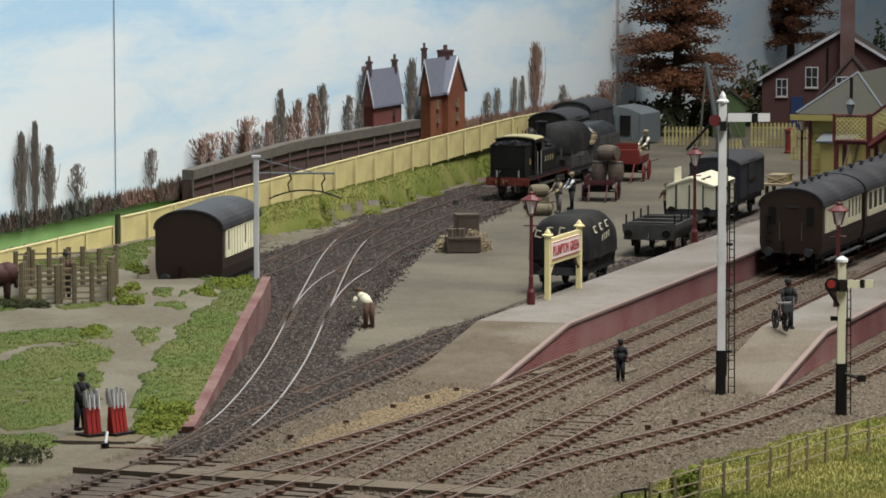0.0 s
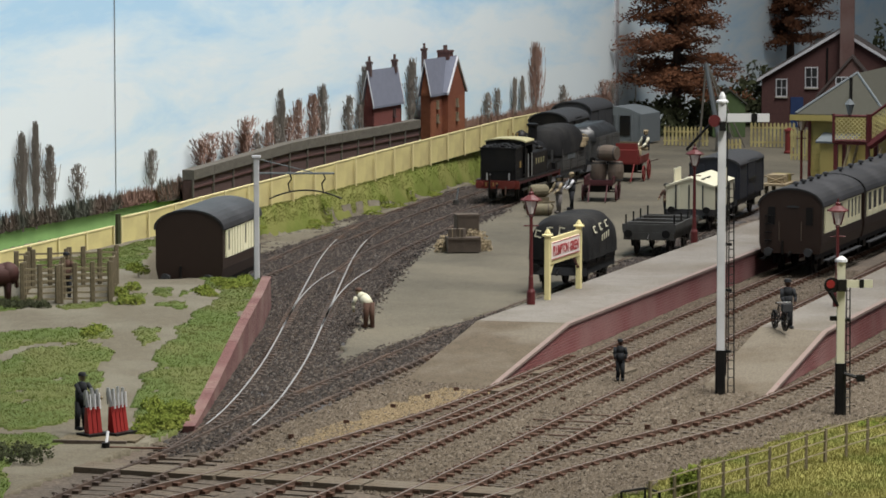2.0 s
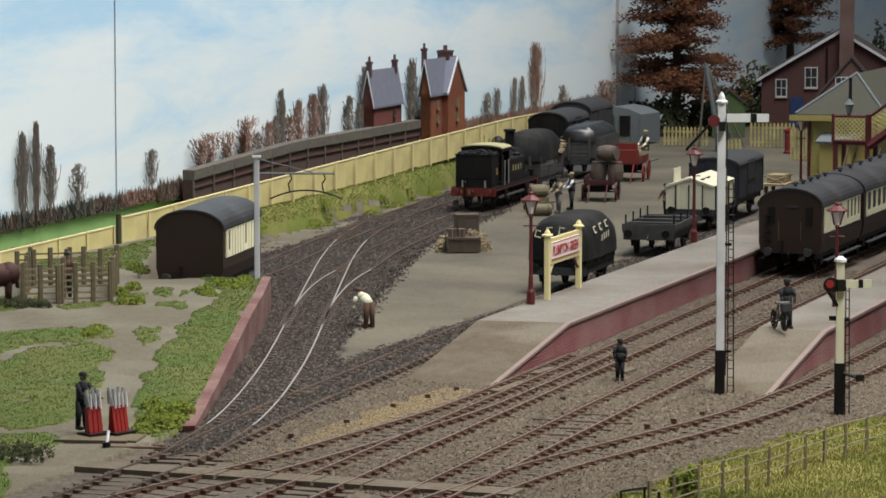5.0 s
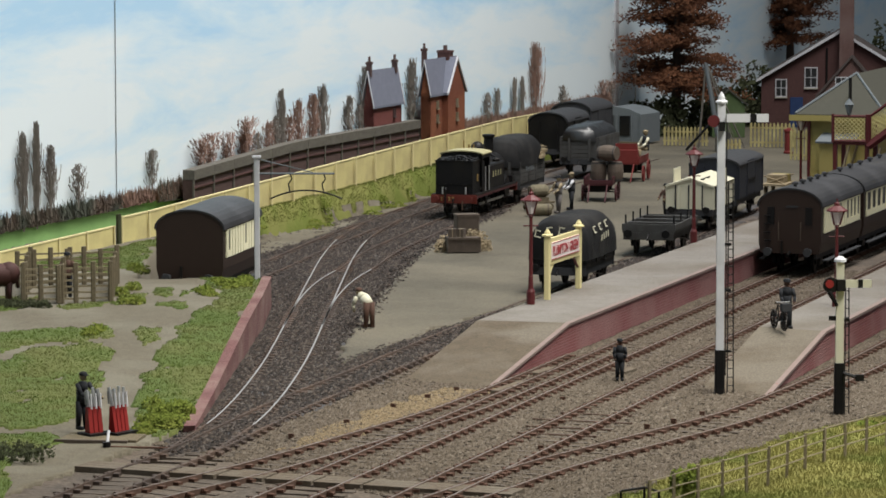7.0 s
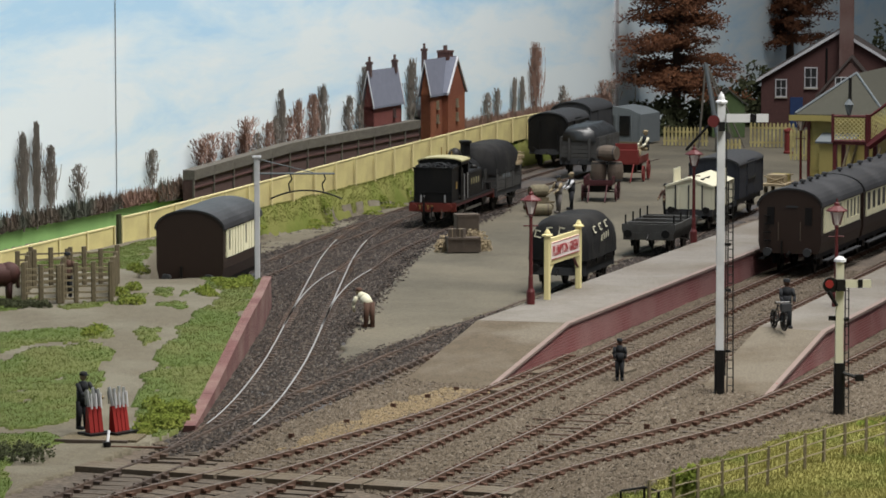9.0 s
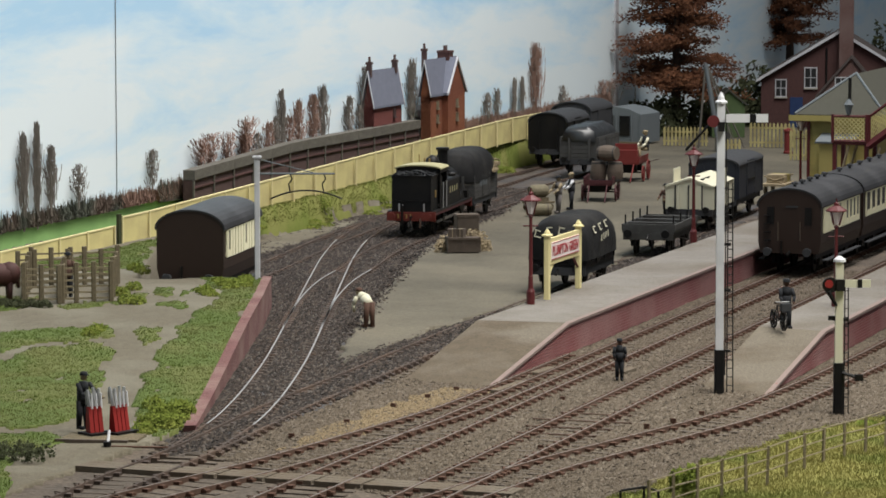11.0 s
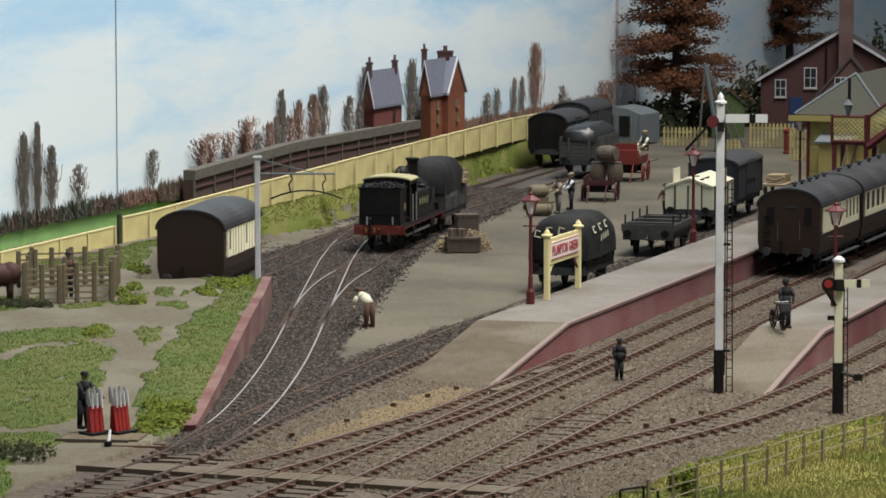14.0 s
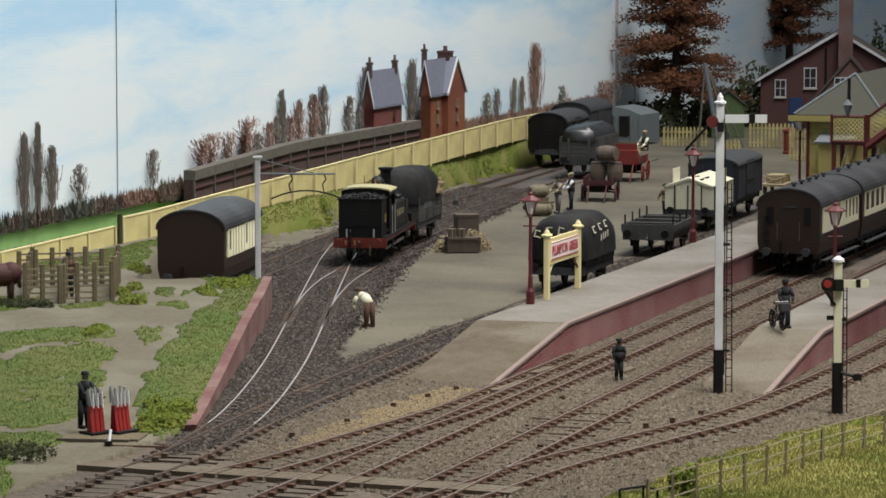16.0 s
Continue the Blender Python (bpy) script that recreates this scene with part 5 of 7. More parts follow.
def villa(u, v, z0, W, eave, ridge, label, mat, gable_at, gable_w, gable_top, depth=0.55):
    """A half-relief house, its ridge along the board, with one front gable."""
    th = thing("house", *uv(u, v), 0, ALONG, label, "house", "houses on the skyline", sx=KU)
    part("wall", Solid().box(W / 2, depth / 2, (z0 + eave) / 2, W, depth, eave - z0), mat, th)
    rf = [(-0.12, eave - 0.12), (depth / 2, ridge), (depth + 0.12, eave - 0.12), (depth + 0.12, eave), (depth / 2, ridge + 0.12), (-0.12, eave)]
    part("roof", Solid().sweep(rf, -0.08, W + 0.08), "slate", th, "blue-grey slate roof")
    for e in (0.0, W - 0.1):
        part("end_wall", Solid().sweep([(0, z0), (depth, z0), (depth, eave), (depth / 2, ridge - 0.05), (0, eave)], e, e + 0.1), mat, th)
        part("bargeboard", Solid().sweep(rf, -0.14 if e == 0 else W + 0.08, -0.08 if e == 0 else W + 0.14), "white", th, "white bargeboard")
    if gable_at is None:
        return th
    g0, g1, gm = gable_at, gable_at + gable_w, gable_at + gable_w / 2
    part("gable", Solid().sweep([(g0, z0), (g1, z0), (g1, eave), (gm, gable_top), (g0, eave)], -0.35, 0.8, "y"), mat, th)
    gr = [(g0 - 0.12, eave - 0.1), (gm, gable_top), (g1 + 0.12, eave - 0.1), (g1 + 0.12, eave + 0.03), (gm, gable_top + 0.14), (g0 - 0.12, eave + 0.03)]
    part("gable_roof", Solid().sweep(gr, -0.36, 0.8, "y"), "slate", th)
    part("bargeboard", Solid().sweep([(p[0], p[1] + 0.01) for p in gr], -0.46, -0.36, "y"), "white", th, "white bargeboard")
    return th


h1 = villa(79.4, 57.2, 2.6, 2.75, 4.7, 6.55, "red brick villa with slate roof on the skyline", "redhouse", None, 0, 0)
stack(h1, 0.1, 0.28, 6.3, 0.85)
stack(h1, 2.55, 0.28, 6.35, 0.75)
pane(h1, 2.0, 0.0, 4.2, 0.16, 0.36, paint="wallbrown", t=0.03)
pane(h1, 1.1, 0.0, 3.4, 0.16, 0.36, paint="wallbrown", t=0.03)
h2 = villa(84.6, 56.9, 1.8, 3.2, 4.9, 6.8, "tall orange brick house with white bargeboards", "ownbrick", 1.3, 1.8, 6.8)
stack(h2, 0.1, 0.4, 6.2, 1.35)
stack(h2, 2.3, 0.4, 6.6, 0.7, 4, 0.42, "darkbrick")
for z in (3.5, 4.3):
    pane(h2, 2.2, -0.35, z, 0.15, 0.34, paint="greywood", t=0.03)
    pane(h2, 0.75, 0.0, z, 0.15, 0.34, paint="greywood", t=0.03)


def poplar(u, z0, z1, w, mat, label, v=57.75, fan=0.0, density=1.0):
    """A leafless tree in low relief: stem, and a sheaf of rising twigs."""
    th = thing("bare_tree", *uv(u, v), 0, ALONG, label, "tree", "bare trees on the skyline", sx=KU)
    h = z1 - z0
    part("trunk", Solid().rod((0, 0, z0 - 0.6), (0, 0, z0 + h * 0.9), 0.04, 0.012, 6), mat, th)
    so = Solid()
    for i in range(int(340 * density * max(0.6, h / 3))):
        t = random.random() ** 0.8
        z = z0 + h * (0.08 + 0.82 * t)
        env = 0.72 * w * (math.sin(math.pi * (0.12 + 0.80 * t)) if fan == 0 else (0.3 + 0.75 * t))
        x = random.gauss(0, 0.42) * env
        y = random.gauss(0, 0.12) * w
        L = h * random.uniform(0.03, 0.10)
        dx = (x * 0.22 + random.uniform(-0.14, 0.14) * w) * (1 + fan)
        r = random.uniform(0.003, 0.0065)
        so.put([(x - r, y, z - L), (x + r, y - 0.02, z - L), (x + dx + r * 0.4, y, z + L), (x + dx - r * 0.4, y + 0.03, z + L)], [(0, 1, 2, 3)])
    part("crown", so, mat, th)
    return th


for u, z0, z1, w, m in ((53.85, 2.2, 6.1, 0.5, "treewood"), (54.65, 2.2, 6.4, 0.36, "treewood"), (55.5, 2.3, 5.3, 0.55, "treewood"), (57.2, 2.4, 4.2, 0.7, "treewood"), (62.1, 2.5, 4.35, 0.6, "treewood"),
                     (72.0, 3.1, 6.4, 0.5, "treewood"), (73.4, 3.1, 5.7, 0.75, "redwood"), (74.7, 3.2, 5.9, 0.8, "redwood"), (75.5, 3.2, 6.3, 0.8, "treewood"), (70.9, 2.9, 4.8, 0.7, "redwood"), (72.6, 3.0, 4.9, 0.8, "redwood"), (71.5, 3.0, 5.0, 0.5, "treewood"), (70.0, 2.9, 4.3, 0.6, "treewood"),
                     (77.9, 3.2, 5.5, 0.7, "treewood"), (78.9, 3.3, 4.9, 0.6, "treewood"), (79.4, 3.4, 7.0, 0.7, "treewood"), (84.0, 3.4, 7.1, 0.8, "treewood"), (92.2, 2.7, 4.4, 0.7, "treewood"), (93.4, 2.7, 4.6, 0.6, "treewood"),
                     (95.4, 2.7, 5.1, 0.35, "treewood"), (96.4, 2.7, 5.1, 0.4, "treewood"), (98.1, 2.7, 7.2, 0.95, "redwood"), (101.6, 2.4, 4.1, 0.8, "treewood"), (107.2, 2.0, 4.0, 1.6, "redwood"), (108.3, 2.0, 3.8, 1.2, "treewood")):
    poplar(u, z0, z1, w, m, "tall leafless poplar painted against the sky" if m == "treewood" else "leafless tree with reddish twigs against the sky")
for u, z1 in ((65.6, 4.5), (66.3, 4.7), (67.6, 4.6), (69.1, 5.2), (69.0, 4.4)):
    poplar(u, 2.8, z1, 0.9, "redwood", "spreading leafless tree with reddish twigs", fan=1.2)


def hedge(u0, u1, zf, h, mat, label):
    so = Solid()
    u = u0
    while u < u1:
        z = zf(u)
        for k in range(26):
            x, L, r = u - u0 + random.uniform(-0.2, 0.2), h * random.uniform(0.25, 1.0) * (1 + 0.35 * wob(u, 0, 1.1)), random.uniform(0.005, 0.016)
            b = z + random.uniform(-0.25, 0.15)
            so.put([(x - r, random.uniform(-0.1, 0.1), b), (x + r, random.uniform(-0.1, 0.1), b), (x + random.uniform(-0.12, 0.12), 0, b + L)], [(0, 1, 2)])
        u += 0.10
    ob = part("hedge", so, mat, at=at_back(u0, 57.75))
    return tagged(ob, label, "hedge", kind="stuff")


hedge(46, 60, lambda u: 1.95, 0.68, "copse", "dark bare hedge along the painted meadow")
hedge(60, 65, lambda u: 2.0, 0.62, "redwood", "reddish bare hedge along the painted meadow")
hedge(62.6, 64.6, lambda u: 1.9, 0.95, "copse", "dark bushes at the end of the brown wall")
hedge(88.3, 108, lambda u: 2.35, 0.75, "redwood", "reddish bare hedge behind the fence")


# ---- foliage clumps ----
def clump(name, x, y, z, rx, ry, rz, count, mat, label, category="bush", leaf=0.05):
    so = Solid()
    for i in range(int(count * (1 if leaf > 0.15 else 3.2))):
        a, b, q = random.uniform(0, 6.283), math.acos(random.uniform(-0.15, 1)), random.uniform(0.55, 1.0) ** 0.5
        k = 1 + 0.25 * math.sin(3 * a + x) * math.sin(2 * b)
        c = Vector((q * k * rx * math.sin(b) * math.cos(a), q * k * ry * math.sin(b) * math.sin(a), q * k * rz * math.cos(b)))
        d = Vector((random.gauss(0, 1), random.gauss(0, 1), random.gauss(0, 1))).normalized() * leaf * random.uniform(0.6, 1.4)
        e = d.orthogonal().normalized() * leaf * random.uniform(0.4, 0.9)
        so.put([tuple(c - d), tuple(c + e), tuple(c + d), tuple(c - e)], [(0, 1, 2, 3)])
    ob = part(name, so, mat, at=place(x, y, z))
    return tagged(ob, label, category)


for i in range(16):
    x, y = random.uniform(-9.3, -8.0), random.uniform(51.8, 54.4)
    clump("shrub", x, y, bank_h(x, y), 0.4, 0.4, random.uniform(0.25, 0.45), 130, "bush", "bright green low shrub at the bank foot")
for i in range(12):
    x, y = random.uniform(-9.3, -7.6), random.uniform(66.2, 69)
    clump("shrub", x, y, bank_h(x, y), 0.35, 0.35, random.uniform(0.15, 0.3), 110, "bush", "bright green low shrub on the bank top")
for x, y in ((-12.3, 66.4), (-12.0, 67.2), (-12.6, 71.2), (-12.2, 70.6), (-11.9, 65.2), (-11.5, 65.1), (-12.3, 61.6), (-12.5, 61.2)):
    clump("shrub", x, y, bank_h(x, y), 0.34, 0.34, 0.3, 120, "bush", "green shrub beside the cattle pens")
for i in range(8):
    x, y = -13.0 + 0.2 * i + random.uniform(-0.1, 0.1), 49.5 + random.uniform(-0.4, 0.5)
    clump("bramble", x, y, 0.0, 0.3, 0.3, 0.36, 40, "darkbush", "dark straggling bramble on the path edge")
for i in range(4):
    clump("bramble", -16.4 + 0.5 * i, 64.6 + random.uniform(-0.2, 0.3), 1.0, 0.4, 0.3, 0.3, 130, "darkbush", "dark low bramble before the cattle pens")
for i in range(12):
    u = random.uniform(64, 92)
    v = fence_v(u) - random.uniform(0.3, 1.0)
    x, y = uv(u, v)
    clump("shrub", x, y, emb_h(x, y), 0.55, 0.55, random.uniform(0.12, 0.32), 110, "bush", "green bush below the boundary fence")
for u, hgt in ((78.2, 0.7), (88.6, 1.2), (70.4, 1.0), (75.4, 0.6)):
    x, y = uv(u, fence_v(u) - 0.45)
    clump("shrub", x, y, emb_h(x, y), 0.4, 0.4, hgt, 150, "bush", "tall pointed green bush below the boundary fence")
for x, y, k in ((6.75, 46.4, 0.75), (6.45, 46.8, 0.5)):
    clump("shrub", x, y, 0.0, 0.22, 0.22, k, 130, "bush", "bright green weed at the lineside fence", leaf=0.07)
for x, y in ((13.1, 52.9), (14.0, 53.3)):
    clump("shrub", x, y, 0.0, 0.3, 0.2, 0.1, 60, "bush", "low green weeds beside the lineside fence", leaf=0.07)

# ---- big autumn trees at the far end ----
def larch(x, y, h, r, label, z0=0.0, lo=0.12):
    th = thing("tree", x, y, z0, 0, label, "tree", "autumn trees")
    part("trunk", Solid().rod((0, 0, -0.3), (0, 0, h * 0.97), 0.42, 0.06, 10), "bark", th)
    crown, limb = Solid(), Solid()
    for k in range(120):
        t = random.random()
        z = h * (lo + (0.97 - lo) * t)
        reach = r * (1 - t) ** 0.55 * random.uniform(0.45, 1.05) + 0.3
        a = random.uniform(0, 6.283)
        tip = Vector((reach * math.cos(a), reach * math.sin(a), z - 0.10 * reach + random.uniform(-0.2, 0.5)))
        limb.rod((0, 0, z), tip, 0.07, 0.02, 5)
        for j in range(250):
            q = random.uniform(0.25, 1.05)
            c = Vector((0, 0, z)).lerp(tip, q) + Vector((random.gauss(0, 0.34), random.gauss(0, 0.34), random.gauss(0, 0.2)))
            d = Vector((random.gauss(0, 1), random.gauss(0, 1), random.gauss(0, 0.6))).normalized() * random.uniform(0.08, 0.17)
            e = d.orthogonal().normalized() * random.uniform(0.04, 0.09)
            crown.put([tuple(c - d), tuple(c + e), tuple(c + d), tuple(c - e)], [(0, 1, 2, 3)])
    part("branching", limb, "bark", th)
    part("crown", crown, "autumn", th, "rusty brown thinning foliage")
    return th


larch(16.2, 123, 13.5, 4.9, "tall autumn tree with rusty foliage behind the yard", lo=0.22)
larch(28.5, 146, 15.0, 5.0, "autumn tree with rusty foliage behind the house", lo=0.3)
for x, y, k in ((13.6, 123, 2.2), (15.4, 122.5, 2.6), (17.6, 123.5, 2.4), (19.6, 126, 2.8), (21.8, 128, 3.4), (23.2, 129.5, 4.2), (12.0, 121.5, 1.6), (31, 138, 5.5), (34, 138, 6.5), (37, 136, 7)):
    clump("evergreen", x, y, 0, 1.5, 1.2, k, 620, "darkbush", "dark evergreen shrub at the end of the yard", leaf=0.22)

# ---- red brick house and shed beyond the yard ----
hs = thing("brick_house", 22.9, 127.5, 0, -4, "large dark red brick house with slate roof and white windows", "house")
EA, RI, HW = 3.3, 6.6, 11.0
part("wall", Solid().sweep([(0, -0.3), (HW, -0.3), (HW, EA), (HW / 2, RI), (0, EA)], 0, 7, "y"), "darkbrick", hs, "dark red brick gable wall")
rr = [(-0.35, EA - 0.15), (HW / 2, RI + 0.05), (HW + 0.35, EA - 0.15), (HW + 0.35, EA + 0.05), (HW / 2, RI + 0.28), (-0.35, EA + 0.05)]
part("roof", Solid().sweep(rr, -0.3, 7.3, "y"), "houseroof", hs, "dark slate roof")
part("bargeboard", Solid().sweep([(p[0], p[1] + 0.01) for p in rr], -0.42, -0.3, "y"), "white", hs, "pale grey bargeboard")
pane(hs, 1.4, -0.02, 2.75, 0.75, 1.2)
pane(hs, 3.5, -0.02, 3.5, 0.85, 1.4)
part("door", Solid().box(2.5, -0.06, 1.0, 0.9, 0.14, 2.2), "bluedoor", hs, "dark blue door")
part("drainpipe", Solid().rod((4.6, -0.12, 0), (4.6, -0.12, 5.6), 0.07, n=8), "black", hs)
ext = part("extension", Solid().sweep([(4.1, -0.3), (8.7, -0.3), (8.7, 2.4), (6.4, 5.0), (4.1, 2.4)], -2.6, 0, "y"), "extbrick", hs, "paler brick extension gable")
part("extension_roof", Solid().sweep([(3.9, 2.1), (6.4, 5.0), (8.9, 2.1), (8.9, 2.3), (6.4, 5.2), (3.9, 2.3)], -2.8, 0, "y"), "houseroof", ext)
pane(hs, 5.7, -2.63, 3.2, 0.8, 0.9)
ch = part("chimney", Solid().box(6.0, -0.6, 6.6, 1.0, 0.8, 6.0).box(6.0, -0.6, 9.6, 1.2, 1.0, 0.3), "extbrick", hs, "tall pinkish brick chimney stack")
sh = thing("shed", 18.5, 121.5, 0, 0, "small green wooden shed with pale roof edge", "shed")
part("wall", Solid().sweep([(0, 0), (2.2, 0), (2.2, 2.2), (1.1, 3.1), (0, 2.2)], 0, 2.5, "y"), "greenpaint", sh)
part("roof", Solid().sweep([(-0.15, 2.15), (1.1, 3.15), (2.35, 2.15), (2.35, 2.28), (1.1, 3.3), (-0.15, 2.28)], -0.15, 2.6, "y"), "tileroof", sh)

# grounded van body
gb = thing("van_body", 9.75, 118.2, 0, -13, "pale grey grounded van body used as a store", "store")
part("body", Solid().sweep([(0, 0.1), (3.7, 0.1), (3.7, 2.0), (2.8, 2.35), (1.8, 2.5), (0.8, 2.35), (0, 2.0)], 0, 3.4, "y"), "palegrey", gb)
part("doorway", Solid().box(2.55, -0.03, 1.25, 0.7, 0.08, 1.3), "black", gb, "dark open doorway")
part("window", Solid().box(1.3, -0.03, 1.55, 0.9, 0.08, 0.75), "winglass", gb)
part("window", Solid().box(0.3, -0.03, 1.55, 0.3, 0.08, 0.75), "winglass", gb)
for x0 in (0.05, 0.65, 1.95, 3.05, 3.65):
    part("upright", Solid().box(x0, -0.05, 1.05, 0.1, 0.08, 1.95), "palegrey", gb)
part("base_beam", Solid().box(1.85, -0.06, 0.1, 3.8, 0.2, 0.22), "timber", gb)


# ---- paling fences, crane, lamps ----
def palings(x, y, rz, L, label, h=1.25, z=0.0):
    th = thing("paling_fence", x, y, z, rz, label, "fence", "paling fences")
    n = max(3, int(L / 0.24))
    for i in range(n):
        a = L * (i + 0.5) / n
        part("pale", Solid().sweep([(a - 0.07, 0), (a + 0.07, 0), (a + 0.07, h - 0.1), (a, h), (a - 0.07, h - 0.1)], -0.03, 0.03, "y"), "pickets", th)
    for zz in (0.3, h - 0.35):
        part("rail", Solid().box(L / 2, 0.06, zz, L, 0.06, 0.1), "pickets", th)
    return th


palings(14.6, 117.4, -6, 3.0, "pale cream picket fence across the yard end")
palings(20.2, 116.6, -6, 3.0, "pale cream picket fence across the yard end", h=1.6)
palings(17.2, 108.8, 10, 1.3, "short pale cream picket gate", h=1.5)
palings(21.7, 110.6, -12, 2.4, "pale cream picket fence near the station", h=1.9)
palings(20.6, 97.5, 40, 1.9, "cream picket fence beside the station building", h=2.4, z=0.5)
tagged(part("pillar_box", Solid().turn((0, 0, 0), [(0.3, 0), (0.3, 0.12), (0.25, 0.16), (0.25, 1.35), (0.31, 1.4), (0.3, 1.5), (0.05, 1.62)], 14), "crimson", at=place(22.2, 113.5, 0)), "red cylindrical letter box by the fence", "letter box")

cr = thing("yard_crane", 17.6, 114.5, 0, 0, "weathered grey yard crane with leaning jib", "crane")
part("jib", Solid().rod((0.35, 0, 0.3), (-0.6, 0, 5.6), 0.2, 0.13, 8), "palegrey", cr, "pale grey timber jib")
for s in (-0.3, 0.35):
    part("stay", Solid().rod((1.6 + s, s, 0.2), (-0.5, 0, 5.5), 0.06, n=6), "parapet", cr)
    part("rope", Solid().rod((0.9 + s, s, 0.9), (-0.55, 0, 5.5), 0.03, n=5), "parapet", cr)
part("stay", Solid().rod((-1.0, 0.2, 0.2), (-0.6, 0, 5.4), 0.07, n=6), "parapet", cr)
part("post", Solid().rod((0.3, 0, 0), (0.3, 0, 2.6), 0.28, 0.2, 10), "parapet", cr)
part("winch", Solid().turn((0.7, -0.3, 1.0), [(0.3, 0), (0.3, 0.6)], 12, "y"), "grey", cr)
part("brace", Solid().rod((-1.8, 0.3, 0.05), (0.2, 0, 2.3), 0.1, n=6), "black", cr)
for x, y, h in ((8.35, 122, 3.2), (9.4, 122, 4.2), (13.2, 121.5, 5.6)):
    lp = thing("yard_lamp", x, y, 0, 0, "slender grey lamp post at the back of the yard", "street lamp", "yard lamps")
    part("post", Solid().rod((0, 0, 0), (0, 0, h - 0.4), 0.05, 0.035, 8), "grey", lp)
    part("lantern", Solid().turn((0, 0, h - 0.4), [(0.07, 0), (0.15, 0.25), (0.16, 0.3), (0.03, 0.45)], 8), "grey", lp)


def platform_lamp(x, y, z, h, label="maroon gas lamp post with square lantern on the platform"):
    th = thing("platform_lamp", x, y, z, 0, label, "lamp post", "platform lamps")
    part("post", Solid().turn((0, 0, 0), [(0.16, 0), (0.16, 0.5), (0.10, 0.62), (0.085, 1.0), (0.10, 1.04), (0.075, 1.1), (0.06, h - 0.85), (0.10, h - 0.8), (0.05, h - 0.72)], 12), "maroon", th)
    part("ladder_bar", Solid().rod((-0.28, 0, h - 1.15), (0.28, 0, h - 1.15), 0.028, n=6), "maroon", th)
    fr = Solid()
    for i in range(4):
        a = math.pi / 4 + math.pi / 2 * i
        fr.rod((0.14 * math.cos(a), 0.14 * math.sin(a), h - 0.72), (0.32 * math.cos(a), 0.32 * math.sin(a), h - 0.2), 0.03, n=5)
    lt = part("lantern_frame", fr, "maroon", th)
    g = [0.13 * 1.2, 0.29]
    part("lantern_glass", Solid().turn((0, 0, h - 0.7), [(0.12, 0), (0.27, 0.48)], 4), "signwhite", lt, "milky lantern glass")
    part("lantern_cap", Solid().turn((0, 0, h - 0.22), [(0.40, 0), (0.40, 0.04), (0.14, 0.20), (0.10, 0.22), (0.10, 0.30), (0.03, 0.34), (0.03, 0.46)], 8), "maroon", lt, "maroon lantern cap")
    return th


platform_lamp(3.3, 65.35, 0.95, 4.1)
platform_lamp(11.15, 77.8, 0.95, 4.1)
platform_lamp(*uv(62.3, 23.6), 0.97, 3.75, "maroon gas lamp post on the island platform")
platform_lamp(*uv(89.6, 36.2), 0.0, 4.5, "maroon gas lamp post by the station building")

# ---- station building and footbridge ----
st = thing("station_building", *uv(91.1, 32.5), 0.0, ALONG, "cream weatherboarded station building with grey-green hipped roof", "station")
L, W = 22.0, 3.7
part("wall", Solid().box(L / 2, W / 2, 2.6, L, W, 4.2), "stationcream", st, "cream weatherboarded wall")
for i in range(14):
    part("weatherboard", Solid().box(-0.02, W / 2, 0.7 + 0.28 * i, 0.06, W, 0.24, ry=4), "stationcream", st)
for y0 in (0.05, W - 0.05):
    part("corner_post", Solid().box(-0.04, y0, 2.6, 0.16, 0.16, 4.2), "maroon", st, "maroon corner post")
e0, ap = -0.6, 6.7
part("roof", Solid().put([(e0, e0, 4.7), (L + 1, e0, 4.7), (L + 1, W - e0, 4.7), (e0, W - e0, 4.7), (3.4, W / 2, ap), (L - 2, W / 2, ap), (e0, e0, 4.55), (L + 1, e0, 4.55), (L + 1, W - e0, 4.55), (e0, W - e0, 4.55)],
                         [(0, 1, 5, 4), (1, 2, 5), (2, 3, 4, 5), (3, 0, 4), (6, 9, 8, 7), (0, 6, 7, 1), (1, 7, 8, 2), (2, 8, 9, 3), (3, 9, 6, 0)]), "tileroof", st, "grey-green hipped roof")
for y0 in (e0 + 0.02, W - e0 - 0.02):
    part("hip_ridge", Solid().rod((e0, y0, 4.74), (3.4, W / 2, ap + 0.03), 0.07, n=6), "palegrey", st)
part("fascia", Solid().box(e0 - 0.02, W / 2, 4.5, 0.06, W + 1.8, 0.3), "stationcream", st, "cream fascia board")
part("fascia", Solid().box(L / 2, e0 - 0.02, 4.5, L + 2, 0.06, 0.3), "stationcream", st, "cream fascia board")
part("stove_pipe", Solid().rod((0.6, 1.6, 4.9), (0.6, 1.6, 6.6), 0.09, n=8), "black", st, "black stove pipe")
po = part("porch", Solid().box(-0.9, 1.9, 1.9, 1.7, 1.6, 3.0), "stationcream", st, "cream lean-to porch")
part("porch_roof", Solid().box(-0.95, 1.9, 3.5, 2.1, 2.0, 0.1, ry=-10), "palegrey", po, "grey sloping porch roof")

fb = thing("footbridge", *uv(84.6, 32.3), 0.0, ALONG, "maroon footbridge with cream lattice sides", "footbridge")
part("landing_deck", Solid().box(0.9, -0.9, 3.95, 2.2, 2.0, 0.14), "maroon", fb)


